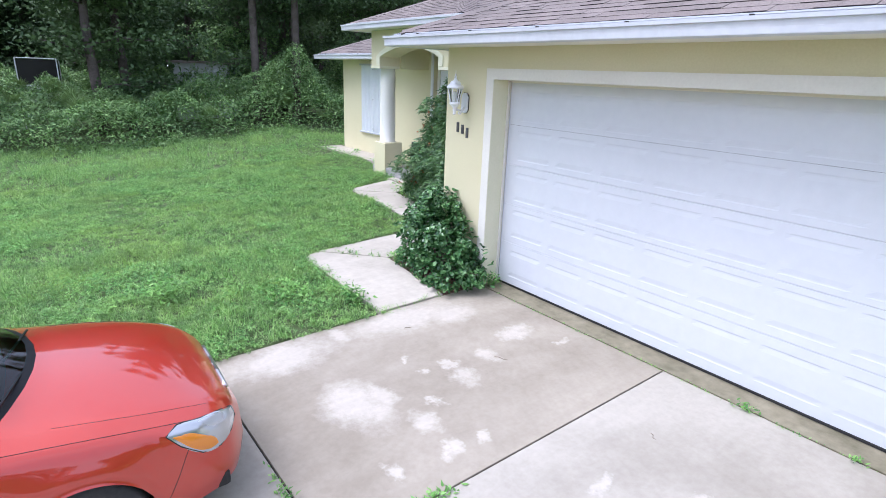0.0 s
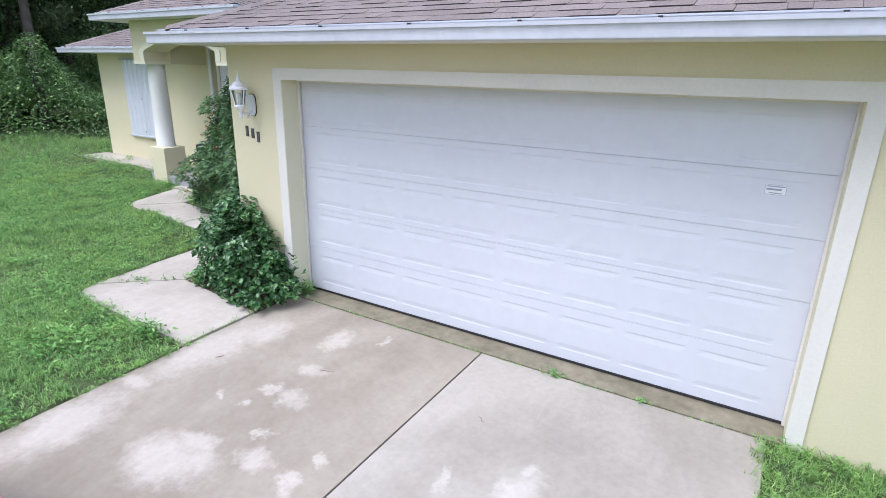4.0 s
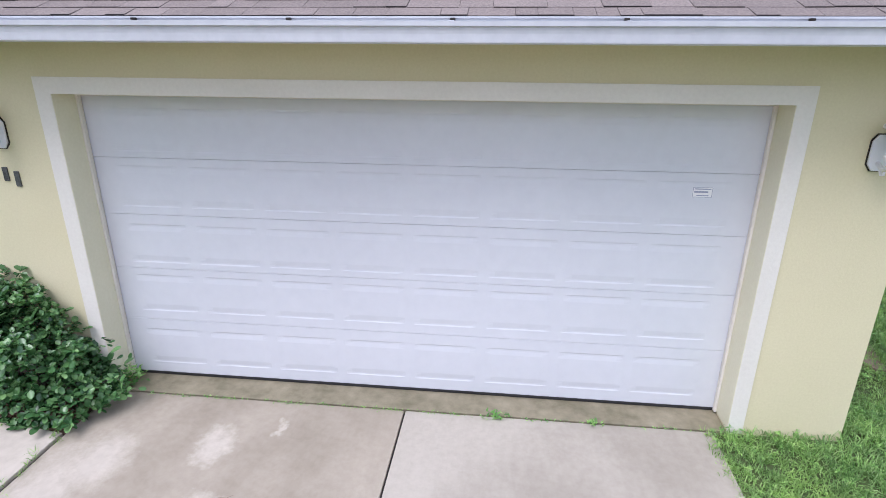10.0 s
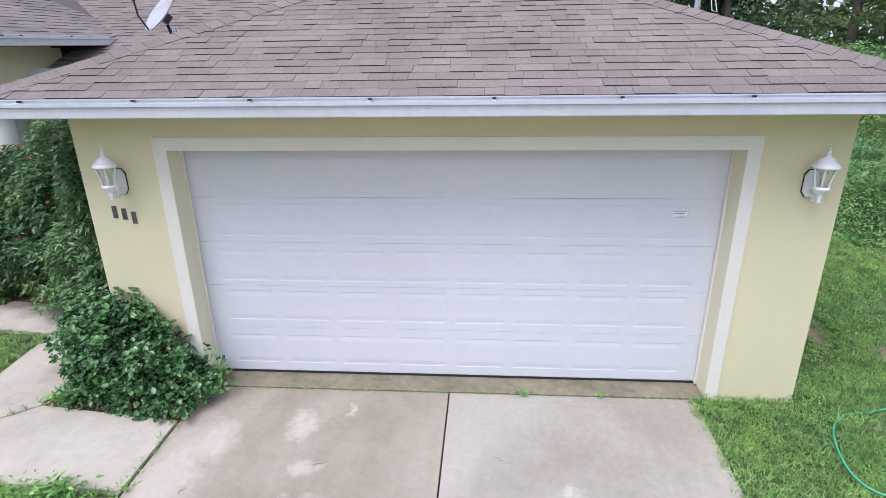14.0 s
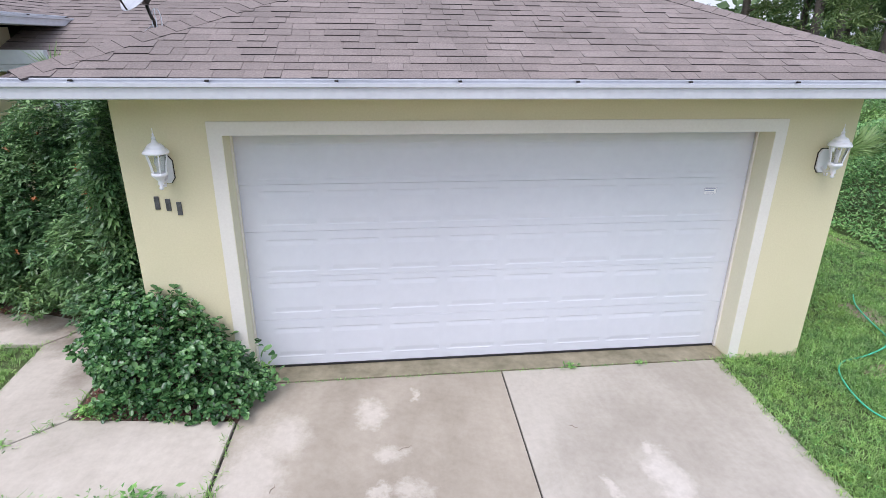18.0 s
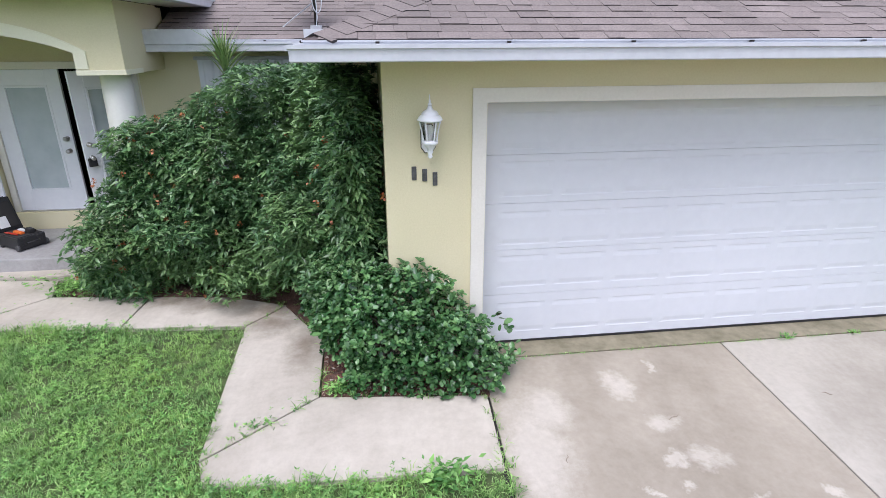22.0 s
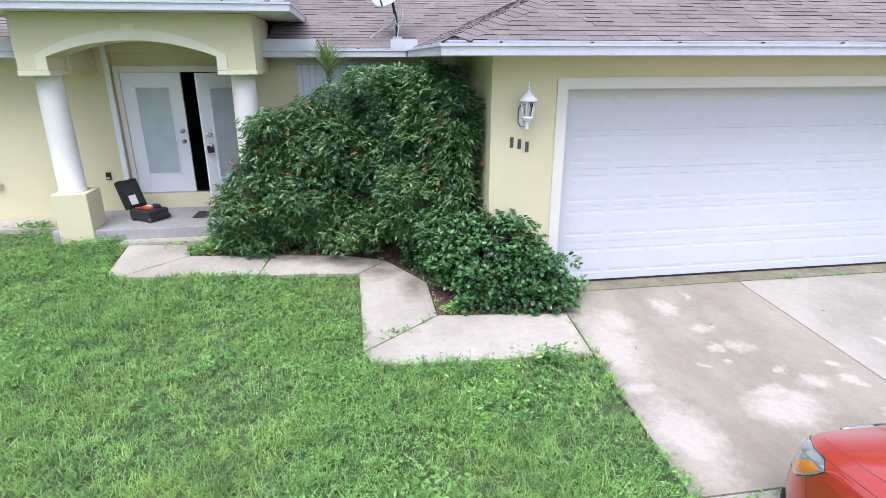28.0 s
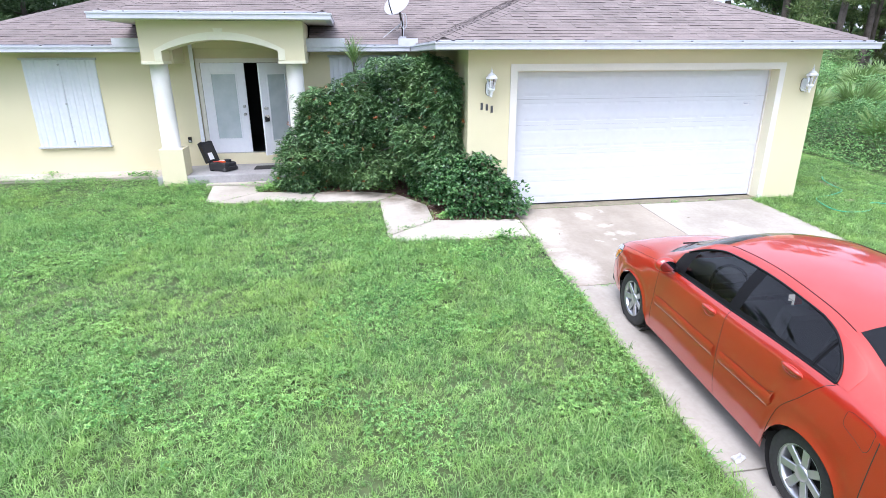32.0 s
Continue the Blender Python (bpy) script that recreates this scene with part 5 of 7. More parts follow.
def car_shell():
    groups = {}
    for i in range(len(st) - 1):
        y = (st[i] + st[i + 1]) / 2
        for r in range(NR - 1):
            groups.setdefault(car_class(y, r), []).append((i, r))
    mats = {"windscreen": M_tint, "rear_window": M_tint, "front_side_window": M_tint, "rear_side_window": M_tint, "quarter_window": M_tint,
            "window_frame": M_black_trim, "headlight": M_lens, "tail_light": M_red_lens, "cowl": M_black_trim}
    paired = {"body", "front_bumper", "rear_bumper", "front_side_window", "rear_side_window", "quarter_window", "window_frame", "headlight", "tail_light", "front_door", "rear_door"}
    out = {}
    todo = set(groups.pop("body"))
    while todo:
        front = [todo.pop()]
        piece = []
        while front:
            i, r = front.pop()
            piece.append((i, r))
            for q in ((i + 1, r), (i - 1, r), (i, r + 1), (i, r - 1)):
                if q in todo:
                    todo.remove(q)
                    front.append(q)
        mid = sum(st[i] for i, r in piece) / len(piece)
        nm = "front_wing" if mid > 0.8 else "rear_wing" if mid < -0.8 else "side_panel"
        while nm in groups:
            nm += "_edge"
        groups[nm] = piece
    paired |= {q for q in groups if "wing" in q or "side_panel" in q}
    for name, cells in groups.items():
        for sides in (((1,), (-1,)) if name in paired else ((1, -1),)):
            vs, fs, ids = [], [], {}
            for s in sides:
                def vid(i, r):
                    key = (i, r, s if r < NR - 1 else 0)
                    if key not in ids:
                        ids[key] = len(vs)
                        x, yy, z = RINGS[i, r]
                        vs.append((s * x, yy, z))
                    return ids[key]
                for i, r in cells:
                    q = (vid(i, r), vid(i + 1, r), vid(i + 1, r + 1), vid(i, r + 1))
                    fs.append(q if s > 0 else q[::-1])
            me = mesh_from(name, vs, fs, mats.get(name, M_paint), True)
            out[name] = link_part(name, me, car)
    return out


shell = car_shell()
for end, name in ((0, "rear_panel"), (-1, "nose_panel")):
    ring = [tuple(p) for p in RINGS[end]]
    loop2 = ring + [(-x, y, z) for x, y, z in ring[::-1][1:]]
    link_part(name, mesh_from(name, loop2, [tuple(range(len(loop2)))], M_paint), car)
part("grille", box(-0.32, 0.32, 2.09, 2.108, 0.44, 0.50, 0.006), M_black_trim, car)
part("lower_intake", box(-0.27, 0.27, 2.085, 2.104, 0.3, 0.37, 0.006), M_black_trim, car)
part("underbody", box(-0.74, 0.74, -1.95, 1.95, 0.20, 0.30, 0.03), M_interior, car)


def on_car(y, r, s, out=0.0):
    """A point of the body at station y and row r (both may lie between), s: side."""
    i = min(max(np.searchsorted(st, y) - 1, 0), len(st) - 2)
    t = (y - st[i]) / (st[i + 1] - st[i])
    k = min(int(r), NR - 2)
    u = r - k
    p = (1 - t) * ((1 - u) * RINGS[i, k] + u * RINGS[i, k + 1]) + t * ((1 - u) * RINGS[i + 1, k] + u * RINGS[i + 1, k + 1])
    a = RINGS[i + 1, k] - RINGS[i, k]
    b = RINGS[i, k + 1] - RINGS[i, k]
    n = np.cross(a, b)
    n = n / (np.linalg.norm(n) + 1e-9)
    if n[0] < 0:
        n = -n
    p = p + n * out
    return (s * p[0], p[1], p[2])


part("grille_trim", tube([on_car(2.062, r, -1, 0.004) for r in np.linspace(13.2, 16.9, 8)] + [on_car(2.062, r, 1, 0.004) for r in np.linspace(16.9, 13.2, 8)], 0.013, 8), M_steel, car, "chrome grille bar", smooth=True)


def skin_patch(name, outline, s, lift, mat, parent):
    """A domed lens that lies on the body within an outline of (station, row)."""
    n = len(outline) * 4
    o = [Vector((*p, 0)) for p in outline]
    fine = [v for v in smooth_path(o + [o[0]], 4)][:-1]
    c = sum(fine, Vector()) / len(fine)
    vs, fs = [on_car(c.x, c.y, s, lift)], []
    n = len(fine)
    for ring in (0.35, 0.7, 0.92, 1.0):
        for p in fine:
            q = c.lerp(p, ring)
            vs.append(on_car(q.x, q.y, s, lift * (1 - ring ** 3) + 0.0015))
    for k in range(n):
        a, b = 1 + k, 1 + (k + 1) % n
        fs.append((0, a, b) if s > 0 else (0, b, a))
        for r in range(3):
            quad = (a + r * n, a + (r + 1) * n, b + (r + 1) * n, b + r * n)
            fs.append(quad if s > 0 else quad[::-1])
    return link_part(name, mesh_from(name, vs, fs, mat, True), parent)


def skin_strip(name, edge_a, edge_b, s, out, mat, parent, n=18):
    """A strip of skin between two lines of (station, row)."""
    a = smooth_path([(*p, 0) for p in edge_a], 8)
    b = smooth_path([(*p, 0) for p in edge_b], 8)
    def pick(q, u):
        f = u * (len(q) - 1)
        i = min(int(f), len(q) - 2)
        return q[i].lerp(q[i + 1], f - i)
    m = 4
    vs = []
    for k in range(n + 1):
        p, q = pick(a, k / n), pick(b, k / n)
        for j in range(m + 1):
            c = p.lerp(q, j / m)
            vs.append(on_car(c.x, c.y, s, out if 0 < j < m else out * 0.3))
    fs = []
    for k in range(n):
        for j in range(m):
            i = k * (m + 1) + j
            f = (i, i + 1, i + m + 2, i + m + 1)
            fs.append(f if s < 0 else f[::-1])
    return link_part(name, mesh_from(name, vs, fs, mat, True), parent)


for s in (1, -1):
    arc = [(-0.86, 10.02), (-1.02, 9.85), (-1.14, 9.4), (-1.22, 8.8), (-1.26, 8.1), (-1.27, 7.3)]
    skin_strip("pillar_skin", arc, [(-0.86, 10.3), (-1.06, 10.3), (-1.2, 10.3), (-1.32, 9.8), (-1.35, 8.6), (-1.36, 7.3)], s, 0.004, M_paint, car)
    part("window_seal", tube([on_car(v.x, v.y, s, 0.005) for v in smooth_path([(*p, 0) for p in arc], 5)], 0.009, 6), M_black_trim, car, smooth=True)
    part("window_seal", tube([on_car(y, 10.0, s, 0.003) for y in np.linspace(-0.86, 0.6, 24)], 0.009, 6), M_black_trim, car, smooth=True)
    for knots in ((0.83, 0.81, 0.79, 0.78), (-0.28, -0.275, -0.26, -0.26), (-0.88, -0.97, -1.13, -1.28)):
        part("door_seam", tube([on_car(float(smooth_interp(r, (0.0, 1.6, 3.6, 6.9), knots)), r, s, 0.0) for r in np.linspace(0.1, 6.9, 18)], 0.0024, 5), M_gap, car)
    part("bonnet_seam", tube([on_car(y, 8.0, s, 0.0005) for y in np.linspace(0.95, 1.82, 20)], 0.0016, 5), M_gap, car)
    # Dark line drawn on the paint for the shade in the pressed crease.
    part("bonnet_crease_shade", tube([on_car(y, 10.6 + 0.8 * (1.9 - y), s, -0.001) for y in np.linspace(1.2, 1.9, 16)], 0.002, 5), M_gap, car)
    part("bumper_seam", tube([on_car(1.55 + 0.045 * r, r, s, 0.0) for r in np.linspace(0.3, 4.5, 10)], 0.002, 5), M_gap, car)
    part("bumper_seam", tube([on_car(-1.66, r, s, 0.0005) for r in np.linspace(0.5, 5.0, 10)], 0.003, 5), M_gap, car)
    part("roof_ditch", tube([on_car(y, 11.7, s, 0.0005) for y in np.linspace(-1.08, 0.2, 24)], 0.0035, 5), M_black_trim, car)
    part("window_seal", tube([on_car(y, 7.0, s, 0.001) for y in np.linspace(-1.27, 0.66, 30)], 0.007, 6), M_black_trim, car)
    for y0, y1 in ((-0.22, 0.74), (-0.92, -0.31)):
        skin_strip("side_moulding", [(y0, 2.75), ((y0 + y1) / 2, 2.75), (y1, 2.75)], [(y0, 3.4), ((y0 + y1) / 2, 3.4), (y1, 3.4)], s, 0.012, M_paint, car)
        for rr in (2.72, 3.43):
            part("moulding_joint", tube([on_car(y, rr, s, 0.0) for y in np.linspace(y0, y1, 10)], 0.0015, 5), M_gap, car)
    for y in (-0.06, -1.0):
        h = part("door_handle", tube([on_car(y - 0.085, 5.25, s, 0.008), on_car(y - 0.05, 5.3, s, 0.028), on_car(y + 0.05, 5.3, s, 0.028), on_car(y + 0.085, 5.25, s, 0.008)], [0.012, 0.017, 0.017, 0.012], 8), M_paint, car, smooth=True)
        part("handle_cup", tube([on_car(y + 0.085 * math.cos(a), 5.1 + 0.42 * math.sin(a), s, 0.0) for a in np.linspace(0, 2 * math.pi, 21)], 0.006, 6), M_paint, h, smooth=True)
    mx, my, mz = on_car(0.58, 7.2, s, 0.0)
    mir = bmesh.new()
    bmesh.ops.create_uvsphere(mir, u_segments=18, v_segments=12, radius=1)
    bmesh.ops.transform(mir, matrix=Matrix.LocRotScale((mx + s * 0.11, my + 0.02, mz + 0.06), None, (0.1, 0.058, 0.07)), verts=mir.verts[:])
    mo = part("door_mirror", mir, M_paint, car, smooth=True)
    part("mirror_glass", lathe([(0.058, 0), (0.058, 0.004)], 20, m=Matrix.Translation((mx + s * 0.11, my - 0.034, mz + 0.06)) @ pose(0, 0, 0, 90) @ Matrix.Diagonal((1.35, 0.95, 1, 1))), M_mirror, mo, "dark mirror glass")
    part("mirror_foot", tube([(mx - s * 0.02, my, mz + 0.0), (mx + s * 0.06, my + 0.01, mz + 0.03)], 0.025, 8), M_black_trim, mo)
    lamp_part = skin_patch("headlight", [(1.66, 5.9), (1.72, 7.0), (1.84, 8.0), (1.95, 8.3), (2.03, 7.2), (2.045, 5.8), (2.0, 4.7), (1.92, 4.0), (1.82, 4.0), (1.72, 4.8)], s, 0.006, M_lens, car)
    skin_patch("indicator", [(1.68, 5.75), (1.76, 6.0), (1.84, 5.5), (1.92, 4.6), (1.9, 4.15), (1.82, 4.15), (1.74, 4.8)], s, 0.010, M_amber, lamp_part)
    skin_patch("reflector", [(1.80, 6.8), (1.9, 7.6), (1.97, 7.0), (1.96, 6.0), (1.88, 5.8)], s, 0.009, M_rim, lamp_part)
    part("headlight_seal", tube([on_car(y, r, s, 0.001) for y, r in ((1.66, 5.9), (1.72, 7.0), (1.84, 8.0), (1.95, 8.3), (2.03, 7.2), (2.045, 5.8), (2.0, 4.7), (1.92, 4.0), (1.82, 4.0), (1.72, 4.8), (1.66, 5.9))], 0.004, 5), M_gap, lamp_part)
    part("quarter_divider", tube([on_car(-1.075, r, s, 0.003) for r in np.linspace(7.2, 9.6, 6)], 0.011, 6), M_black_trim, car)
part("fuel_flap", tube([on_car(-1.53 + 0.095 * math.copysign(abs(math.cos(a)) ** 0.45, math.cos(a)), 4.9 + 0.75 * math.copysign(abs(math.sin(a)) ** 0.45, math.sin(a)), -1, 0.0) for a in np.linspace(0, 2 * math.pi, 49)], 0.0018, 5), M_gap, car)
for x0 in (-0.42, 0.12):
    part("wiper", tube([(x0, 1.12, 0.985), (x0 + 0.22, 1.08, 1.005), (x0 + 0.46, 1.03, 1.02)], 0.008, 6), M_black_trim, car)


STRETCH = 1.034


def wheel(y, s):
    w = new("wheel")
    w.parent = car
    w.matrix_local = Matrix.Translation((s * 0.735, y, 0.298)) @ Matrix.Diagonal((1, 1 / STRETCH, 1, 1)) @ pose(0, 0, 0, 0, 90 * s, 0)
    prof = [(0.19, -0.085), (0.235, -0.092), (0.275, -0.09), (0.292, -0.075), (0.298, -0.05), (0.298, 0.05), (0.292, 0.075), (0.275, 0.09), (0.235, 0.092), (0.19, 0.085)]
    part("tyre", lathe(prof, 40, ends=False), M_tyre, w, smooth=True)
    part("rim", lathe([(0.192, -0.08), (0.175, -0.05), (0.172, 0.04), (0.180, 0.072), (0.194, 0.088), (0.198, 0.08)], 40, ends=False), M_rim, w, smooth=True)
    part("brake_disc", lathe([(0.02, 0.0), (0.172, 0.0), (0.172, 0.006), (0.02, 0.006)], 24), M_interior, w)
    for k in range(7):
        own = bmesh.new()
        vs = [own.verts.new(v) for v in ((0.04, -0.028, 0.06), (0.04, 0.028, 0.06), (0.182, 0.032, 0.075), (0.182, -0.032, 0.075), (0.04, -0.022, 0.03), (0.04, 0.022, 0.03), (0.182, 0.026, 0.05), (0.182, -0.026, 0.05))]
        for f in ((0, 3, 2, 1), (4, 5, 6, 7), (0, 1, 5, 4), (1, 2, 6, 5), (2, 3, 7, 6), (3, 0, 4, 7)):
            own.faces.new([vs[i] for i in f])
        bmesh.ops.bevel(own, geom=own.edges[:], offset=0.006, segments=1, affect="EDGES")
        part("spoke", own, M_rim, w, m=pose(0, 0, 0, 0, 0, k * 360 / 7))
    part("hub_cap", lathe([(0.058, 0.05), (0.056, 0.068), (0.04, 0.075), (0.0, 0.077)], 20, ends=False), M_rim, w, smooth=True)
    well = bmesh.new()
    arcs = [[well.verts.new((r * math.sin(u), r * math.cos(u), z)) for u in np.linspace(-1.75, 1.75, 22)] for r, z in ((0.345, -0.1), (0.345, 0.075), (0.02, 0.075))]
    for p, q in zip(arcs, arcs[1:]):
        for k in range(21):
            well.faces.new((p[k], p[k + 1], q[k + 1], q[k]))
    part("wheel_well", well, M_interior, car, m=Matrix.Translation((s * 0.70, y, 0.295)) @ pose(0, 0, 0, 0, -90 * s, 0) @ pose(0, 0, 0, 0, 0, 90 * s))


for y in (1.25, -1.25):
    for s in (1, -1):
        wheel(y, s)

# cabin
part("cabin_floor", box(-0.7, 0.7, -1.5, 0.95, 0.3, 0.36), M_cabin, car)
part("dashboard", box(-0.66, 0.66, 0.55, 0.95, 0.62, 0.90, 0.05), M_cabin, car)
for x in (-0.36, 0.36):
    seat = part("front_seat", box(x - 0.24, x + 0.24, -0.42, 0.12, 0.4, 0.62, 0.05), M_cabin, car)
    part("seat_back", box(-0.23, 0.23, -0.07, 0.07, 0, 0.58, 0.05), M_cabin, seat, m=Matrix.Translation((x, -0.42, 0.58)) @ pose(0, 0, 0, 14))
    part("headrest", box(-0.12, 0.12, -0.05, 0.05, 0, 0.17, 0.04), M_cabin, seat, m=Matrix.Translation((x, -0.58, 1.16)) @ pose(0, 0, 0, 10))
part("rear_seat", box(-0.62, 0.62, -1.25, -0.8, 0.4, 0.6, 0.05), M_cabin, car)
part("rear_seat_back", box(-0.62, 0.62, -0.06, 0.06, 0, 0.55, 0.05), M_cabin, car, m=Matrix.Translation((0, -1.22, 0.55)) @ pose(0, 0, 0, 22))
part("parcel_shelf", box(-0.6, 0.6, -1.6, -1.35, 0.98, 1.0), M_cabin, car)
stw = Matrix.Translation((-0.36, 0.38, 0.86)) @ pose(0, 0, 0, 65)
sw = part("steering_wheel", tube([stw @ Vector((0.185 * math.cos(a), 0.185 * math.sin(a), 0)) for a in np.linspace(0, 2 * math.pi, 28)], 0.015, 8), M_black_trim, car, smooth=True)
part("wheel_hub", box(-0.17, 0.17, -0.03, 0.03, -0.02, 0.015, 0.01), M_black_trim, sw, m=stw)
CARX, CARY = 0.928, -5.50
car.matrix_world = Matrix.Translation((CARX, CARY, float(ground_z(CARX, CARY)) + 0.012)) @ pose(0, 0, 0, math.degrees(math.atan(0.048)), 0, -2.6) @ Matrix.Diagonal((1, STRETCH, 1, 1))


# ---- litter on the concrete ----
M_twig = surface("dry_twig", (0.2, 0.16, 0.12), (0.32, 0.26, 0.2), 0.9, fine=60, bump=0.3)
for x, y, a, l in ((1.42, -1.02, 25, 0.13), (0.55, -3.55, -50, 0.26), (0.4, -1.35, 70, 0.09), (3.4, -2.3, 15, 0.12), (2.9, -0.9, -35, 0.08), (-1.1, -0.75, 40, 0.08)):
    tw = thing("twig", "thin dry brown twig lying on the concrete", "twig", (x, y, float(ground_z(x, y)) + 0.012), a, "twigs on the concrete")
    part("stick", tube([(-l / 2, 0, 0.002), (-l / 6, 0.01, 0.004), (l / 5, -0.006, 0.003), (l / 2, 0.008, 0.002)], [0.002, 0.003, 0.0025, 0.0015], 5), M_twig, tw)
scrap = thing("paper_scrap", "crumpled white paper scrap on the driveway", "litter", (-0.04, -6.34, float(ground_z(-0.04, -6.34)) + 0.012), 20)
sb = bmesh.new()
rr = random.Random(8)
gv = [[sb.verts.new((0.03 * i + rr.uniform(-0.006, 0.006), 0.022 * j + rr.uniform(-0.006, 0.006), 0.004 + rr.uniform(0, 0.022))) for i in range(5)] for j in range(4)]
for j in range(3):
    for i in range(4):
        sb.faces.new((gv[j][i], gv[j][i + 1], gv[j + 1][i + 1], gv[j + 1][i]))
bmesh.ops.solidify(sb, geom=sb.faces[:], thickness=0.002)
part("sheet", sb, M_paper, scrap)

# ---- planting ----
def inside(poly, x, y):
    r = np.zeros(len(x), bool)
    n = len(poly)
    for k in range(n):
        (x0, y0), (x1, y1) = poly[k], poly[(k + 1) % n]
        c = (y0 > y) != (y1 > y)
        with np.errstate(divide="ignore", invalid="ignore"):
            r ^= c & (x < (x1 - x0) * (y - y0) / (y1 - y0 + 1e-12) + x0)
    return r


def value_noise(x, y, scale, seed):
    """Smooth noise from 0 to 1 on the plan."""
    g = np.random.default_rng(seed).random((128, 128))
    u, v = (x / scale) % 128, (y / scale) % 128
    i, j = u.astype(int), v.astype(int)
    a, b = u - i, v - j
    a, b = a * a * (3 - 2 * a), b * b * (3 - 2 * b)
    i1, j1 = (i + 1) % 128, (j + 1) % 128
    return (g[i, j] * (1 - a) + g[i1, j] * a) * (1 - b) + (g[i, j1] * (1 - a) + g[i1, j1] * a) * b


SOLID = [[(0.02, 0.05), (-0.12, -3.25), (-0.2, -6.4), (-0.3, -18), (4.74, -18), (4.74, 0.05)],
         [(-0.84, -0.02), (5.7, -0.02), (5.7, 12), (-0.84, 12)], [(-10.4, 3.58), (-0.6, 3.58), (-0.6, 12), (-10.4, 12)],
         [(-10.6, 2.97), (-6.7, 2.87), (-6.7, 3.7), (-10.6, 3.7)], [(-6.7, 2.42), (-3.3, 2.42), (-3.3, 3.7), (-6.7, 3.7)], [(-5.75, 2.22), (-4.55, 2.22), (-4.55, 2.42), (-5.75, 2.42)],
         [(-1.47, -0.40), (-0.02, -0.56), (0.0, -0.02), (-0.84, 0.0), (-0.84, 3.55), (-4.0, 3.55), (-4.15, 1.8), (-2.0, 1.3), (-1.49, 0.5)]] + WALK


# bare sandy patches in the side lawn and along the undergrowth
BARE = [(6.45, -0.38, 0.3, 0.15), (7.15, 0.75, 0.2, 0.32), (6.5, 1.5, 0.22, 0.5), (8.66, 0.6, 0.07, 0.4), (8.78, 1.7, 0.08, 0.55), (8.68, 3.0, 0.07, 0.6), (6.75, -1.5, 0.12, 0.1)]
for x, y, rx, ry in BARE:
    pts = [(x + rx * (1 + 0.2 * math.sin(3 * a + x)) * math.cos(a), y + ry * (1 + 0.2 * math.cos(2 * a + y)) * math.sin(a)) for a in np.linspace(0, 2 * math.pi, 18)[:-1]]
    structure("bare_patch", prism(pts, lambda a, b: ground_z(a, b) - 0.05, lambda a, b: ground_z(a, b) - 0.002), M_dirt, "bare sandy patch in the lawn", "ground")


def lawn_points(n, x0, x1, y0, y1, seed):
    r = np.random.default_rng(seed)
    x, y = r.uniform(x0, x1, n), r.uniform(y0, y1, n)
    ok = np.ones(n, bool)
    ex, ey = x + r.normal(0, 0.03, n), y + r.normal(0, 0.03, n)
    for poly in SOLID:
        ok &= ~inside(poly, ex, ey)
    for bx, by, rx, ry in BARE:
        ok &= ((ex - bx) / rx) ** 2 + ((ey - by) / ry) ** 2 > r.uniform(0.3, 1.6, n) * (r.random(n) > 0.25)
    return x[ok], y[ok]


def mound(x, y):
    return 0.05 * value_noise(x, y, 0.55, 5) + 0.03 * value_noise(x, y, 0.2, 6)


def tufts(x, y, seed, height=1.0, k=8):
    """Grass in tufts: blades that lean out of each root, longer in some stretches of the lawn."""
    r = np.random.default_rng(seed)
    n = len(x)
    tall = 0.72 + 1.2 * np.clip(value_noise(x, y, 0.9, 3) * 1.6 - 0.5, 0, 1) + 0.35 * value_noise(x, y, 0.28, 4)
    tall = tall * (1 - 0.45 * np.clip((y - 1.2) / 1.4, 0, 1) * (x < -2) * (x > -11.5))
    h = np.repeat(height * tall * r.uniform(0.07, 0.13, n), k) * r.uniform(0.6, 1.25, n * k)
    P3 = np.repeat(np.stack([x, y, ground_z(x, y) - 0.03 + mound(x, y)], -1), k, 0)
    P3[:, :2] += r.normal(0, 0.015, (n * k, 2))
    yaw = np.repeat(r.uniform(0, 6.28, n), k) + np.tile(np.arange(k) * 6.28 / k, n) + r.normal(0, 0.4, n * k)
    lean = np.repeat(r.normal(0, 0.15, n), k) + r.normal(-0.1, 0.3, n * k)
    size = np.stack([np.full(n * k, 0.08) * r.uniform(0.6, 1.2, n * k), h, h], -1)
    return scatter(ARC_V, ARC_T, P3, yaw, lean, r.normal(0, 0.25, n * k), size)


def weeds(x, y, seed, size=(0.018, 0.04), k=4):
    r = np.random.default_rng(seed)
    n = len(x)
    base = np.repeat(np.stack([x, y, ground_z(x, y) + mound(x, y) + r.uniform(0.0, 0.075, n) * (0.4 + 1.1 * value_noise(x, y, 0.4, 9))], -1), k, 0)
    yaw = np.repeat(r.uniform(0, 6.28, n), k) + np.tile(np.arange(k) * 6.28 / k, n) + r.normal(0, 0.3, n * k)
    return scatter(DIAMOND_V * np.array([1.25, 1, 1]), DIAMOND_T, base, yaw, r.normal(0.25, 0.3, n * k), r.normal(0, 0.3, n * k), np.repeat(r.uniform(*size, n) * (0.75 + 0.7 * value_noise(x, y, 0.7, 19)), k) * 1.3)


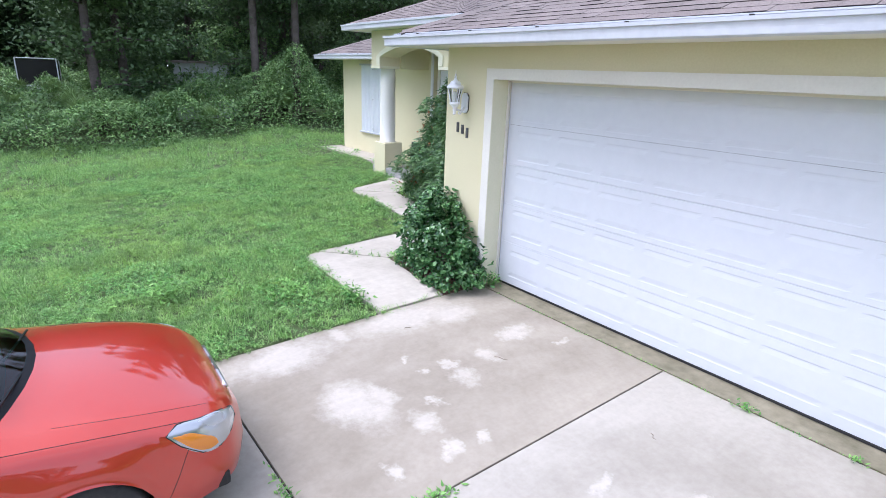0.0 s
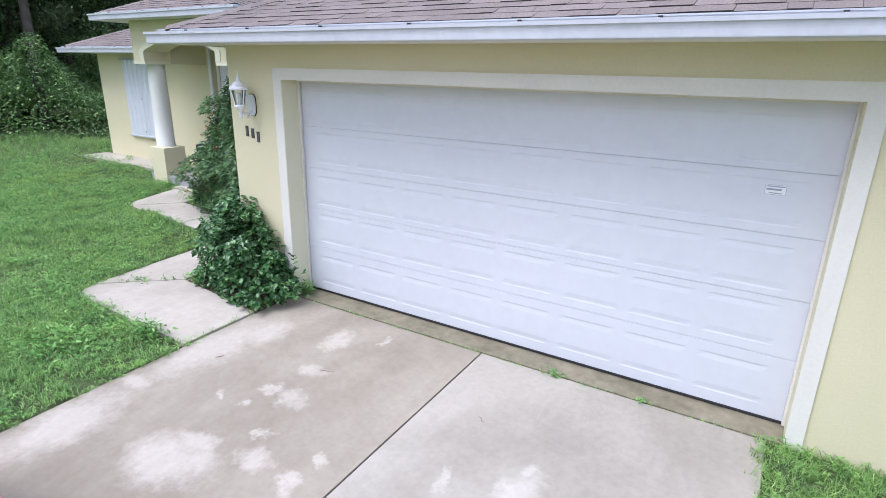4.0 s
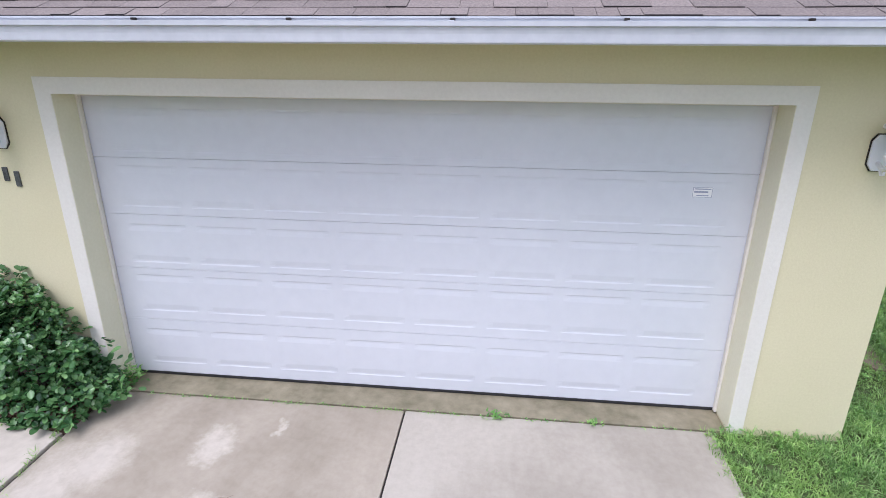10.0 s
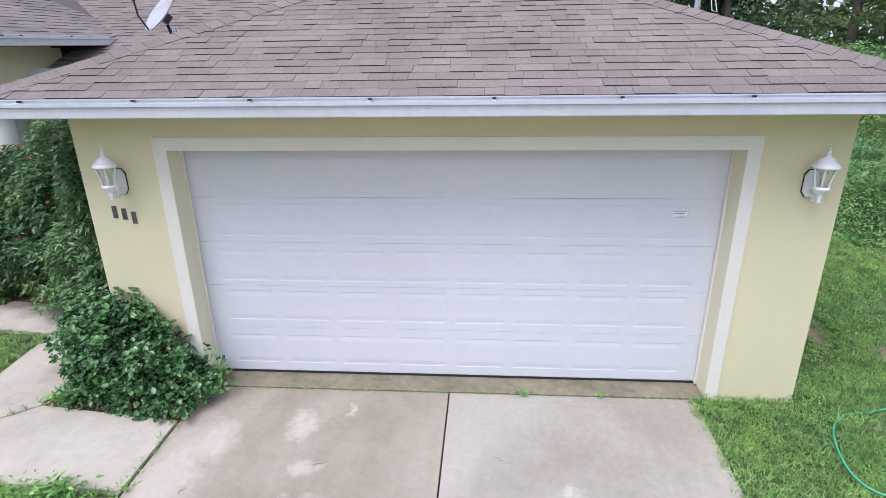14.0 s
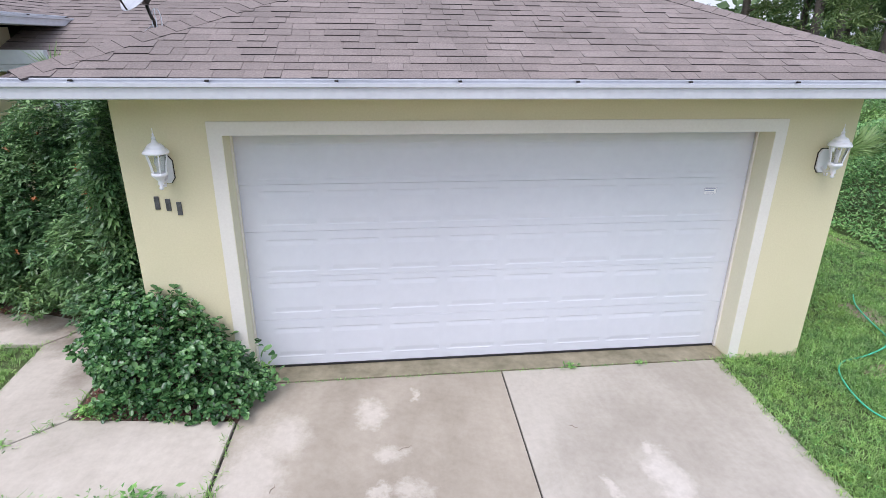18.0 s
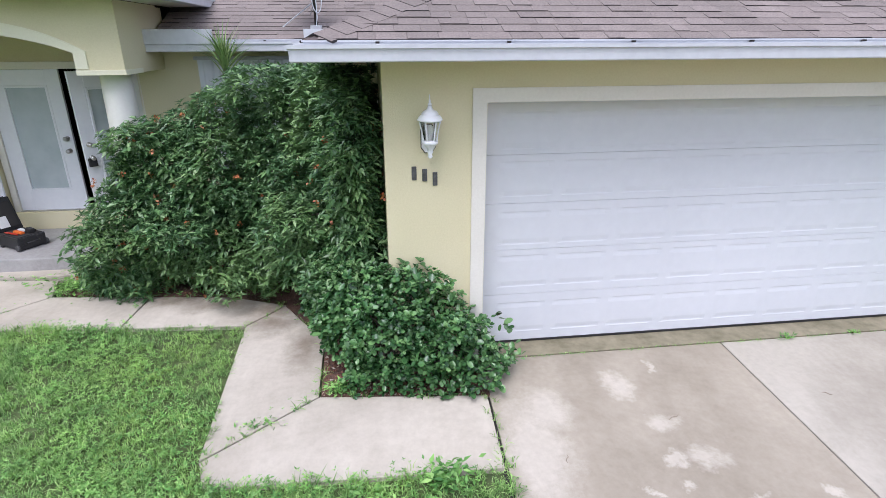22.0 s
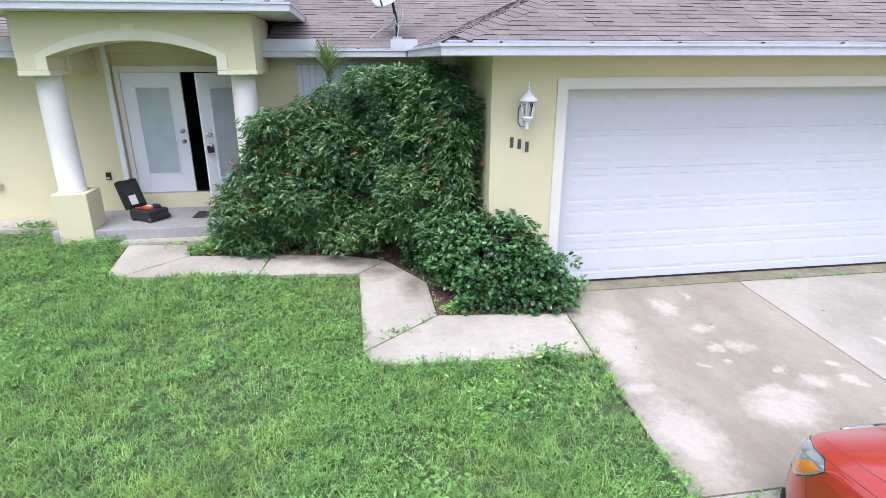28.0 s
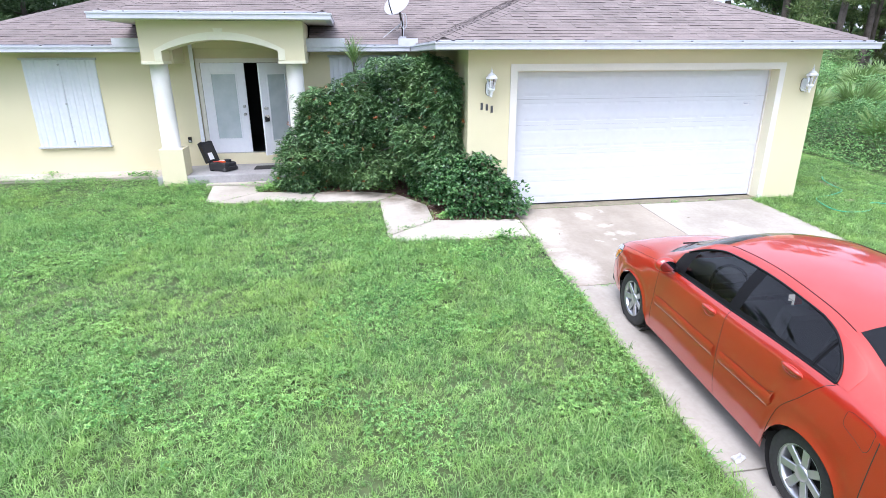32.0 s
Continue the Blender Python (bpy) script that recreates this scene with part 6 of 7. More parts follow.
ARC_V = np.array([(-0.04, 0, 0), (0.04, 0, 0), (-0.034, 0.28, 0.62), (0.034, 0.28, 0.62), (0, 0.95, 0.78)])
ARC_T = np.array([(0, 1, 3), (0, 3, 2), (2, 3, 4)])
near = lawn_points(64000, -9.5, 0.0, -8.6, 3.0, 11)
far = lawn_points(9500, -15.5, -9.5, -11, 4.5, 12)
side = lawn_points(40000, 4.6, 8.9, -3.6, 5.5, 13)
tallx = lawn_points(6000, -9.5, -0.4, -8.6, 2.0, 14)
ok = value_noise(*tallx, 0.75, 15) > 0.72
tallx = tallx[0][ok], tallx[1][ok]
back, back2 = lawn_points(2500, -16, 0.0, -19, -8.6, 16), lawn_points(2500, 4.7, 13, -19, -4.0, 17)
V1, T1 = joined([tufts(*near, 21, 0.48, 8), tufts(*far, 22, 1.3), tufts(*side, 23, 0.46, 6), tufts(*tallx, 24, 1.0), tufts(*back, 25, 1.5), tufts(*back2, 26, 1.5)])
tagged(new("grass", fast_mesh("grass", V1, T1, M_blade)), "shaggy green lawn grass", "grass", kind="stuff")
wx, wy = lawn_points(100000, -12, 0.0, -9, 3.0, 31)
keepw = value_noise(wx, wy, 0.8, 17) + 0.35 * value_noise(wx, wy, 0.25, 18) > 0.62
wx2, wy2 = lawn_points(5000, 4.7, 9.0, -3.5, 5, 32)
V1, T1 = joined([weeds(wx[keepw], wy[keepw], 33, (0.012, 0.025)), weeds(wx2, wy2, 34, (0.012, 0.026))])
tagged(new("lawn_weeds", fast_mesh("lawn_weeds", V1, T1, M_weed)), "low broad-leaved weeds in the lawn", "weeds", kind="stuff")


def shell_points(blobs, n, seed, depth=0.25):
    """Points near the outside of a union of ellipsoids, with their outward ways."""
    r = np.random.default_rng(seed)
    vol = np.array([b[3] * b[4] + b[4] * b[5] + b[3] * b[5] for b in blobs])
    pick = r.choice(len(blobs), n, p=vol / vol.sum())
    B = np.array(blobs)[pick]
    d = r.normal(size=(n, 3))
    d /= np.linalg.norm(d, axis=1)[:, None]
    rad = 1 - depth * r.random(n) ** 1.5 + 0.10 * r.normal(size=n)
    Pp = B[:, :3] + d * B[:, 3:] * rad[:, None]
    keep = np.ones(n, bool)
    for b in blobs:
        q = (Pp - np.array(b[:3])) / np.array(b[3:])
        keep &= (q ** 2).sum(1) > 0.55
    keep &= Pp[:, 2] > ground_z(Pp[:, 0], Pp[:, 1]) + 0.03
    nrm = d / B[:, 3:]
    nrm /= np.linalg.norm(nrm, axis=1)[:, None]
    return Pp[keep], nrm[keep]


def sprays(Pp, N, seed, k, size, shape_v, shape_t, droop=0.3, spread=0.8):
    """k leaves round each tip, pointing outwards and drooping."""
    r = np.random.default_rng(seed)
    n = len(Pp)
    base = np.repeat(Pp, k, 0) + r.normal(0, size * 0.5, (n * k, 3))
    D = np.repeat(N, k, 0) + r.normal(0, spread, (n * k, 3)) + np.array([0, 0, 0.15])
    D /= np.linalg.norm(D, axis=1)[:, None]
    yaw = np.arctan2(-D[:, 0], D[:, 1])
    tilt = np.arcsin(np.clip(D[:, 2], -1, 1)) - droop
    return scatter(shape_v, shape_t, base, yaw, tilt, r.normal(0, 0.5, n * k), size * r.uniform(0.65, 1.35, n * k))


def rosettes(Pp, N, seed, k, size, shape_v, shape_t, droop=0.25, up=0.6):
    """k leaves spread like a wheel round each shoot tip, their upper sides to the light."""
    r = np.random.default_rng(seed)
    n = len(Pp)
    A = N * 0.7 + r.normal(0, 0.3, (n, 3)) + np.array([0, 0, up])
    A /= np.linalg.norm(A, axis=1)[:, None]
    t1 = np.cross(A, np.array([0.3, 0.9, 0.1]))
    t1 /= np.linalg.norm(t1, axis=1)[:, None] + 1e-9
    t2 = np.cross(A, t1)
    phi = np.repeat(r.uniform(0, 6.28, n), k) + np.tile(np.arange(k) * 6.28 / k, n) + r.normal(0, 0.25, n * k)
    rk = lambda q: np.repeat(q, k, 0)
    D = np.cos(phi)[:, None] * rk(t1) + np.sin(phi)[:, None] * rk(t2) + rk(A) * r.uniform(0.1, 0.6, (n * k, 1)) - np.array([0, 0, droop])
    D /= np.linalg.norm(D, axis=1)[:, None]
    one = np.repeat(r.uniform(0.75, 1.25, n), k)
    return scatter(shape_v, shape_t, rk(Pp) + rk(A) * r.uniform(-0.5, 0.2, (n * k, 1)) * size, np.arctan2(-D[:, 0], D[:, 1]), np.arcsin(np.clip(D[:, 2], -1, 1)), r.normal(0, 0.3, n * k), size * one * r.uniform(0.7, 1.25, n * k))


def lumpy(blobs, n, seed, lo, hi):
    """Adds small boughs on the outside of a union of ellipsoids."""
    Pp, N = shell_points(blobs, n * 2, seed, 0.05)
    r = np.random.default_rng(seed)
    q = r.uniform(lo, hi, len(Pp))
    return blobs + [(*p, s, s, 0.8 * s) for p, s in zip(Pp[:n], q)]


def apart_by(Pp, N, gap):
    """Keeps points that stand at least gap from each other."""
    cells, keep = {}, []
    for i, p in enumerate(Pp):
        c = tuple(int(v // gap) for v in p)
        near_ones = [j for a in (-1, 0, 1) for b in (-1, 0, 1) for d in (-1, 0, 1) for j in cells.get((c[0] + a, c[1] + b, c[2] + d), ())]
        if all(((Pp[j] - p) ** 2).sum() > gap * gap for j in near_ones):
            cells.setdefault(c, []).append(i)
            keep.append(i)
    return Pp[keep], N[keep]


def stems(blobs, root, n, seed, radius=0.014):
    r = random.Random(seed)
    bm = bmesh.new()
    for k in range(n):
        b = r.choice(blobs)
        end = Vector((b[0] + r.uniform(-0.4, 0.4) * b[3], b[1] + r.uniform(-0.4, 0.4) * b[4], b[2] + r.uniform(-0.1, 0.5) * b[5]))
        st0 = Vector((root[0] + r.uniform(-root[2], root[2]), root[1] + r.uniform(-root[3], root[3]), float(ground_z(root[0], root[1]))))
        mid = (st0 + end) / 2 + Vector((r.uniform(-0.12, 0.12), r.uniform(-0.12, 0.12), 0.1))
        tube([st0, mid, end], [radius, radius * 0.7, radius * 0.3], 5, bm=bm)
    return bm


# large shrub between porch and garage
BIG = [(-3.28, 2.1, 0.95, 0.74, 0.64, 0.95), (-2.7, 2.15, 1.3, 0.9, 0.85, 0.95), (-1.95, 2.15, 1.5, 0.8, 0.9, 1.15), (-1.35, 1.75, 1.55, 0.55, 0.95, 1.1),
       (-2.6, 1.75, 0.65, 1.2, 0.5, 0.62), (-1.45, 1.15, 0.8, 0.5, 0.6, 0.75), (-1.2, 1.05, 1.55, 0.4, 0.65, 1.1), (-1.2, 1.9, 2.0, 0.42, 0.9, 0.68), (-3.66, 1.92, 0.52, 0.48, 0.4, 0.46), (-3.98, 1.82, 0.34, 0.38, 0.32, 0.34), (-1.1, 0.56, 1.2, 0.3, 0.45, 0.95), (-1.32, 1.35, 2.15, 0.42, 0.65, 0.58), (-1.1, 0.46, 1.9, 0.24, 0.4, 0.62), (-3.34, 2.1, 1.42, 0.6, 0.55, 0.66), (-3.75, 1.95, 0.85, 0.5, 0.42, 0.55), (-1.75, 2.0, 2.2, 0.34, 0.4, 0.5)]
shrub = thing("shrub", "large dense green shrub with narrow leaves beside the porch", "shrub")
BOUGHS = lumpy([(b[0], b[1], b[2], b[3] * 0.83, b[4] * 0.79, b[5] * 0.88) for b in BIG], 46, 40, 0.24, 0.42)
BOUGHS = lumpy(BOUGHS, 150, 39, 0.1, 0.2)
Pp, N = shell_points(BOUGHS, 44000, 41, 0.16)
ok = (N[:, 2] > -0.35) & (Pp[:, 0] < -0.86) & (Pp[:, 2] < 2.6)
NARROW_V = LEAF_V * np.array([0.92, 1, 1.4])
Pq, Nq = apart_by(Pp[ok], N[ok], 0.07)
V1, T1 = joined([rosettes(Pq, Nq, 42, 8, 0.086, NARROW_V, LEAF_T, 0.02, 1.3), rosettes(Pq + Nq * 0.015, Nq, 48, 4, 0.05, NARROW_V, LEAF_T, -0.3, 1.3)])
V2, T2 = sprays(*shell_points([(b[0], b[1], b[2], b[3] * 0.72, b[4] * 0.7, b[5] * 0.76) for b in BIG], 12000, 43), 44, 5, 0.085, NARROW_V, LEAF_T, 0.3, 1.0)
V1, T1 = joined([(V1, T1), (V2, T2)])
tagged(link_part("leaves", fast_mesh("leaves", V1, T1, M_bush), shrub), kind="stuff")
tagged(part("woody_frame", stems(BIG, (-2.3, 2.2, 1.0, 0.3), 26, 45), M_bark, shrub), kind="stuff")
bp, bn = shell_points(BIG, 420, 46, 0.06)
bp = bp[(bp[:, 2] < 2.2)][:210]
V1, T1 = sprays(bp + 0.02 * rng.normal(size=bp.shape), np.ones_like(bp) * 0.1, 47, 10, 0.026, ROUND_V, ROUND_T, 0.0, 1.0)
tagged(link_part("berries", fast_mesh("berries", V1, T1, M_berry), shrub, "orange-red berry clusters"), kind="stuff")

# round-leaved shrub at the garage corner
SMALL = [(-0.80, -0.10, 0.42, 0.52, 0.46, 0.5), (-0.40, -0.24, 0.32, 0.46, 0.36, 0.38), (-1.15, 0.22, 0.5, 0.36, 0.42, 0.46), (-0.72, -0.05, 0.72, 0.36, 0.3, 0.34), (-0.42, -0.14, 0.6, 0.24, 0.2, 0.26), (-0.08, -0.26, 0.16, 0.32, 0.24, 0.2), (-1.2, 0.6, 0.8, 0.3, 0.35, 0.4), (-0.7, -0.3, 0.12, 0.55, 0.2, 0.2), (-0.2, -0.3, 0.1, 0.34, 0.2, 0.17), (-0.98, -0.36, 0.08, 0.32, 0.14, 0.15), (-0.45, -0.45, 0.07, 0.42, 0.13, 0.14), (-1.26, 0.12, 0.32, 0.22, 0.32, 0.3), (-1.34, 0.72, 0.4, 0.26, 0.38, 0.4), (-1.5, 1.12, 0.35, 0.28, 0.25, 0.36)]
rshrub = thing("shrub", "rounded dark green shrub with waxy round leaves at the garage corner", "shrub")
TIPS = lumpy([(b[0], b[1], b[2], b[3] * 0.92, b[4] * 0.9, b[5] * 0.93) for b in SMALL], 34, 50, 0.09, 0.17)


def off_wall(Pp, N):
    ok = (Pp[:, 1] < 1.3) & (N[:, 2] > -0.5)
    Pp, N = Pp[ok], N[ok]
    Pp[:, 1] = np.where((Pp[:, 0] > -0.86) & (Pp[:, 1] > -0.05), -0.05, Pp[:, 1])
    return Pp, N


Po, No = apart_by(*off_wall(*shell_points(TIPS, 12000, 51, 0.06)), 0.07)
Pi, Ni = off_wall(*shell_points([(b[0], b[1], b[2], b[3] * 0.84, b[4] * 0.84, b[5] * 0.86) for b in TIPS], 2600, 55, 0.25))
CUP_V = ROUND_V * np.array([0.98, 1, 1.6])
V1, T1 = joined([rosettes(Po, No, 52, 6, 0.056, CUP_V, ROUND_T, 0.0, 0.7), rosettes(Po + No * 0.01, No, 56, 3, 0.028, CUP_V, ROUND_T, -0.5, 0.7), rosettes(Pi, Ni, 57, 5, 0.045, CUP_V, ROUND_T, 0.15, 0.4)])
V2, T2 = sprays(np.array([(0.24, -0.22, 0.2), (0.3, -0.27, 0.16), (0.18, -0.16, 0.42), (0.1, -0.12, 0.5)]), np.array([(0.8, -0.3, 0.4)] * 4), 53, 6, 0.07, ROUND_V, ROUND_T, 0.1, 0.6)
V1, T1 = joined([(V1, T1), (V2, T2)])
tagged(link_part("leaves", fast_mesh("leaves", V1, T1, M_round, True), rshrub), kind="stuff")
tagged(part("woody_frame", stems(SMALL, (-0.7, -0.05, 0.35, 0.2), 40, 54, 0.011), M_bark, rshrub), kind="stuff")

# bark chips and pale pebbles in the bed
rc = np.random.default_rng(58)
cx, cy = rc.uniform(-1.5, 0.0, 2600), rc.uniform(-0.55, 0.6, 2600)
okc = inside([(-1.46, -0.39), (-0.06, -0.55), (-0.02, -0.1), (-0.86, 0.0), (-0.86, 1.2), (-1.48, 0.5)], cx, cy)
cx, cy = cx[okc], cy[okc]
nc = len(cx)
CHIP_V = np.array([(-0.5, -0.2, 0), (0.5, -0.25, 0), (0.55, 0.2, 0), (-0.45, 0.25, 0), (-0.4, -0.15, 0.25), (0.42, -0.18, 0.22), (0.45, 0.14, 0.25), (-0.38, 0.18, 0.2)])
CHIP_T = np.array([(4, 5, 6), (4, 6, 7), (0, 1, 5), (0, 5, 4), (1, 2, 6), (1, 6, 5), (2, 3, 7), (2, 7, 6), (3, 0, 4), (3, 4, 7)])
M_chip = leafy("bark_chip", [(0.07, 0.03, 0.02), (0.16, 0.07, 0.045), (0.24, 0.12, 0.08), (0.5, 0.44, 0.36)], 0.85, 0.0, 0)
V1, T1 = scatter(CHIP_V, CHIP_T, np.stack([cx, cy, ground_z(cx, cy) + 0.014], -1), rc.uniform(0, 6.28, nc), rc.normal(0, 0.25, nc), rc.normal(0, 0.25, nc), rc.uniform(0.014, 0.036, nc))
tagged(new("bark_chips", fast_mesh("bark_chips", V1, T1, M_chip)), "red-brown bark chips with pale pebbles in the bed", "mulch", kind="stuff")

# spiky plant rising over the large shrub
spike = thing("spiky_plant", "spiky cordyline with a fan of narrow leaves", "plant", (-2.66, 2.86, 0.12))
part("stem", tube([(0, 0, 0), (0.03, 0.02, 1.2), (0.0, 0.0, 2.42)], [0.04, 0.03, 0.025], 8), M_bark, spike)
r7 = np.random.default_rng(61)
n = 90
V1, T1 = scatter(np.array([(-0.018, 0, 0), (0.018, 0, 0), (-0.019, 0.5, 0.02), (0.019, 0.5, 0.02), (0, 1.0, -0.1)]), np.array([(0, 1, 3), (0, 3, 2), (2, 3, 4)]), np.array([(0, 0, 2.42)]) + r7.normal(0, 1, (n, 3)) * np.array([0.015, 0.015, 0.09]), r7.uniform(0, 6.28, n), r7.uniform(0.55, 1.5, n), r7.normal(0, 0.2, n), r7.uniform(0.36, 0.56, n))
tagged(link_part("leaves", fast_mesh("leaves", V1, T1, M_frond), spike), kind="stuff")


def weed_clump(at, spread, n, seed, label, size=0.05, high=0.12):
    t = thing("weed_clump", label, "weeds", (at[0], at[1], float(ground_z(*at)) + 0.01), 0, "weeds in joints and beds")
    r = np.random.default_rng(seed)
    P3 = np.stack([r.normal(0, spread[0], n), r.normal(0, spread[1], n), r.uniform(0, high, n)], -1)
    V, T = scatter(LEAF_V, LEAF_T, P3, r.uniform(0, 6.28, n), r.uniform(-0.1, 0.9, n), r.normal(0, 0.3, n), size * r.uniform(0.6, 1.3, n))
    tagged(link_part("leaves", fast_mesh("leaves", V, T, M_weed), t), kind="stuff")


weed_clump((-1.33, -0.36), (0.05, 0.04), 120, 71, "low bright green weed clump in the mulch")
weed_clump((-4.25, 2.0), (0.28, 0.14), 700, 72, "bright green weeds filling the bed by the porch", 0.07, 0.16)
weed_clump((0.06, 0.08), (0.05, 0.05), 120, 73, "small weeds at the garage jamb", 0.06, 0.14)
weed_clump((3.15, -0.05), (0.05, 0.015), 50, 74, "small weeds at the apron edge", 0.04, 0.05)
weed_clump((3.9, -0.05), (0.03, 0.015), 30, 75, "small weeds at the apron edge", 0.035, 0.04)
for q, (wx3, wl) in enumerate(((0.55, 0.14), (0.95, 0.1), (1.5, 0.12), (1.95, 0.16), (2.35, 0.1), (2.75, 0.12), (3.5, 0.14), (4.3, 0.16))):
    weed_clump((wx3, -0.045), (wl, 0.008), 46, 170 + q, "tiny weeds along the edge of the apron", 0.022, 0.012)
weed_clump((-1.95, -0.72), (0.1, 0.03), 80, 76, "weeds growing out of a walk joint", 0.04, 0.03)
weed_clump((2.43, -2.55), (0.03, 0.12), 130, 77, "dry weeds growing out of a driveway joint", 0.045, 0.03)
weed_clump((1.85, -3.25), (0.16, 0.02), 110, 78, "weeds growing out of a driveway joint", 0.04, 0.03)
weed_clump((0.4, -3.25), (0.3, 0.015), 70, 79, "weeds growing out of a driveway joint", 0.035, 0.02)
weed_clump((-0.55, -1.48), (0.09, 0.06), 160, 80, "taller weed clump at the walk edge", 0.07, 0.16)
weed_clump((-7.2, 2.98), (0.16, 0.06), 160, 81, "weed clump on the concrete strip", 0.07, 0.1)
weed_clump((-9.0, 3.25), (0.08, 0.05), 60, 82, "small weed clump on the concrete strip", 0.06, 0.1)
weed_clump((-2.45, 1.62), (0.5, 0.06), 260, 83, "weeds along the bed edge", 0.05, 0.07)
weed_clump((-1.83, -3.14), (0.13, 0.1), 330, 84, "dark broad-leaved weed clump in the lawn", 0.06, 0.26)
weed_clump((-1.08, -2.05), (0.26, 0.2), 420, 85, "low spreading broad-leaved weeds in the lawn", 0.055, 0.13)

# ---- woods ----
def undergrowth(name, x0, x1, y0, y1, n, seed, edge, top, label, mat, leaf=0.16):
    """A bank of leaves: edge(y) gives the front line, top(x, y) the height."""
    r = np.random.default_rng(seed)
    x, y = r.uniform(x0, x1, n), r.uniform(y0, y1, n)
    d = edge(x, y)
    ok = d > 0
    x, y, d = x[ok], y[ok], d[ok]
    h = top(x, y) * np.clip(d / 0.9, 0.12, 1)
    z = ground_z(x, y) + h * (1 - 0.5 * r.random(len(x)) ** 2.4) * (0.75 + 0.5 * value_noise(x, y, 0.6, seed))
    P3 = np.stack([x, y, z], -1)
    V, T = scatter(DIAMOND_V * np.array([1.3, 1, 1]), DIAMOND_T, P3, r.uniform(0, 6.28, len(x)), r.normal(0.1, 0.5, len(x)), r.normal(0, 0.5, len(x)), leaf * r.uniform(0.5, 1.5, len(x)))
    tagged(new(name, fast_mesh(name, V, T, mat)), label, "undergrowth", kind="stuff")


undergrowth("undergrowth", -24, -13.3, -8.5, 11, 175000, 91, lambda x, y: -14.1 - 0.5 * np.sin(y * 0.7) + 0.09 * np.clip(y, -9, 0) - x,
            lambda x, y: 0.6 + 0.12 * np.clip(-14 - x, 0, 8) + 0.7 * value_noise(x, y, 1.6, 92) + 1.6 * np.exp(-((x + 16.2) ** 2 + (y - 4.4) ** 2) / 1.8), "tangled green undergrowth at the edge of the woods", M_wood_leaf, 0.1)
undergrowth("undergrowth", 8.2, 15.5, -3.5, 12, 225000, 93, lambda x, y: x - 8.75 - 0.3 * np.sin(y * 0.9) - 0.2 * np.sin(y * 2.3),
            lambda x, y: 0.5 + 0.2 * np.clip(x - 8.8, 0, 6) + 0.7 * value_noise(x, y, 1.4, 94), "bright green undergrowth beside the side lawn", M_vine, 0.066)

undergrowth("undergrowth", 8.2, 19, 12, 22, 26000, 97, lambda x, y: x - 8.8, lambda x, y: 1.3 + 0.2 * np.clip(x - 9, 0, 6), "bright green undergrowth farther along the side lawn", M_vine, 0.16)


LEAFLET_V = np.array([(0, 0, 0), (-0.028, 0.35, 0.02), (0.028, 0.35, 0.02), (-0.02, 0.75, 0.0), (0.02, 0.75, 0.0), (0, 1.0, -0.09)])
LEAFLET_T = np.array([(0, 2, 1), (1, 2, 4), (1, 4, 3), (3, 4, 5)])


def palmetto():
    t = thing("palmetto", "saw palmetto with fan-shaped fronds", "palm", (0, 0, 0), 0, "palmettos at the wood edge")
    r = np.random.default_rng(95)
    for k in range(11):
        yaw, tilt = r.uniform(0, 360), r.uniform(25, 75)
        m = pose(0, 0, 0.1, 0, 0, yaw) @ pose(0, 0, 0, tilt - 90 + 90)
        n = 21
        ang = np.linspace(-1.75, 1.75, n) + r.normal(0, 0.03, n)
        V, T = scatter(LEAFLET_V, LEAFLET_T, np.tile(np.array([(0, 0.55, 0.0)]), (n, 1)), -ang, r.normal(0.05, 0.1, n), r.normal(0, 0.3, n), (0.62 - 0.1 * np.abs(ang)) * r.uniform(0.9, 1.08, n))
        hub = np.arange(len(V)) % 6 == 0
        newid = np.where(hub, 0, np.cumsum(~hub))
        V, T = np.concatenate([V[:1], V[~hub]]), newid[T]
        fr = link_part("frond", fast_mesh("frond", V, T, M_frond), t, m=m)
        part("stalk", tube([(0, 0, 0), (0, 0.57, 0)], 0.008, 5), M_frond, fr)
    return t


pal = palmetto()
pal.matrix_world = pose(9.9, 2.4, 0.35)
rp = random.Random(96)
for k in range(24):
    x = rp.uniform(9.7, 14)
    copy_thing(pal, pose(x, rp.uniform(-3, 13), 0.45 + 0.2 * (x - 8.8) + rp.uniform(0, 0.3), 0, 0, rp.uniform(0, 360)) @ Matrix.Scale(rp.uniform(0.6, 0.95), 4))
for k in range(34):
    x = rp.uniform(-20.5, -15.2)
    copy_thing(pal, pose(x, rp.uniform(-9, 9), 0.35 + 0.13 * (-14.5 - x), 0, 0, rp.uniform(0, 360)) @ Matrix.Scale(rp.uniform(0.5, 0.85), 4))


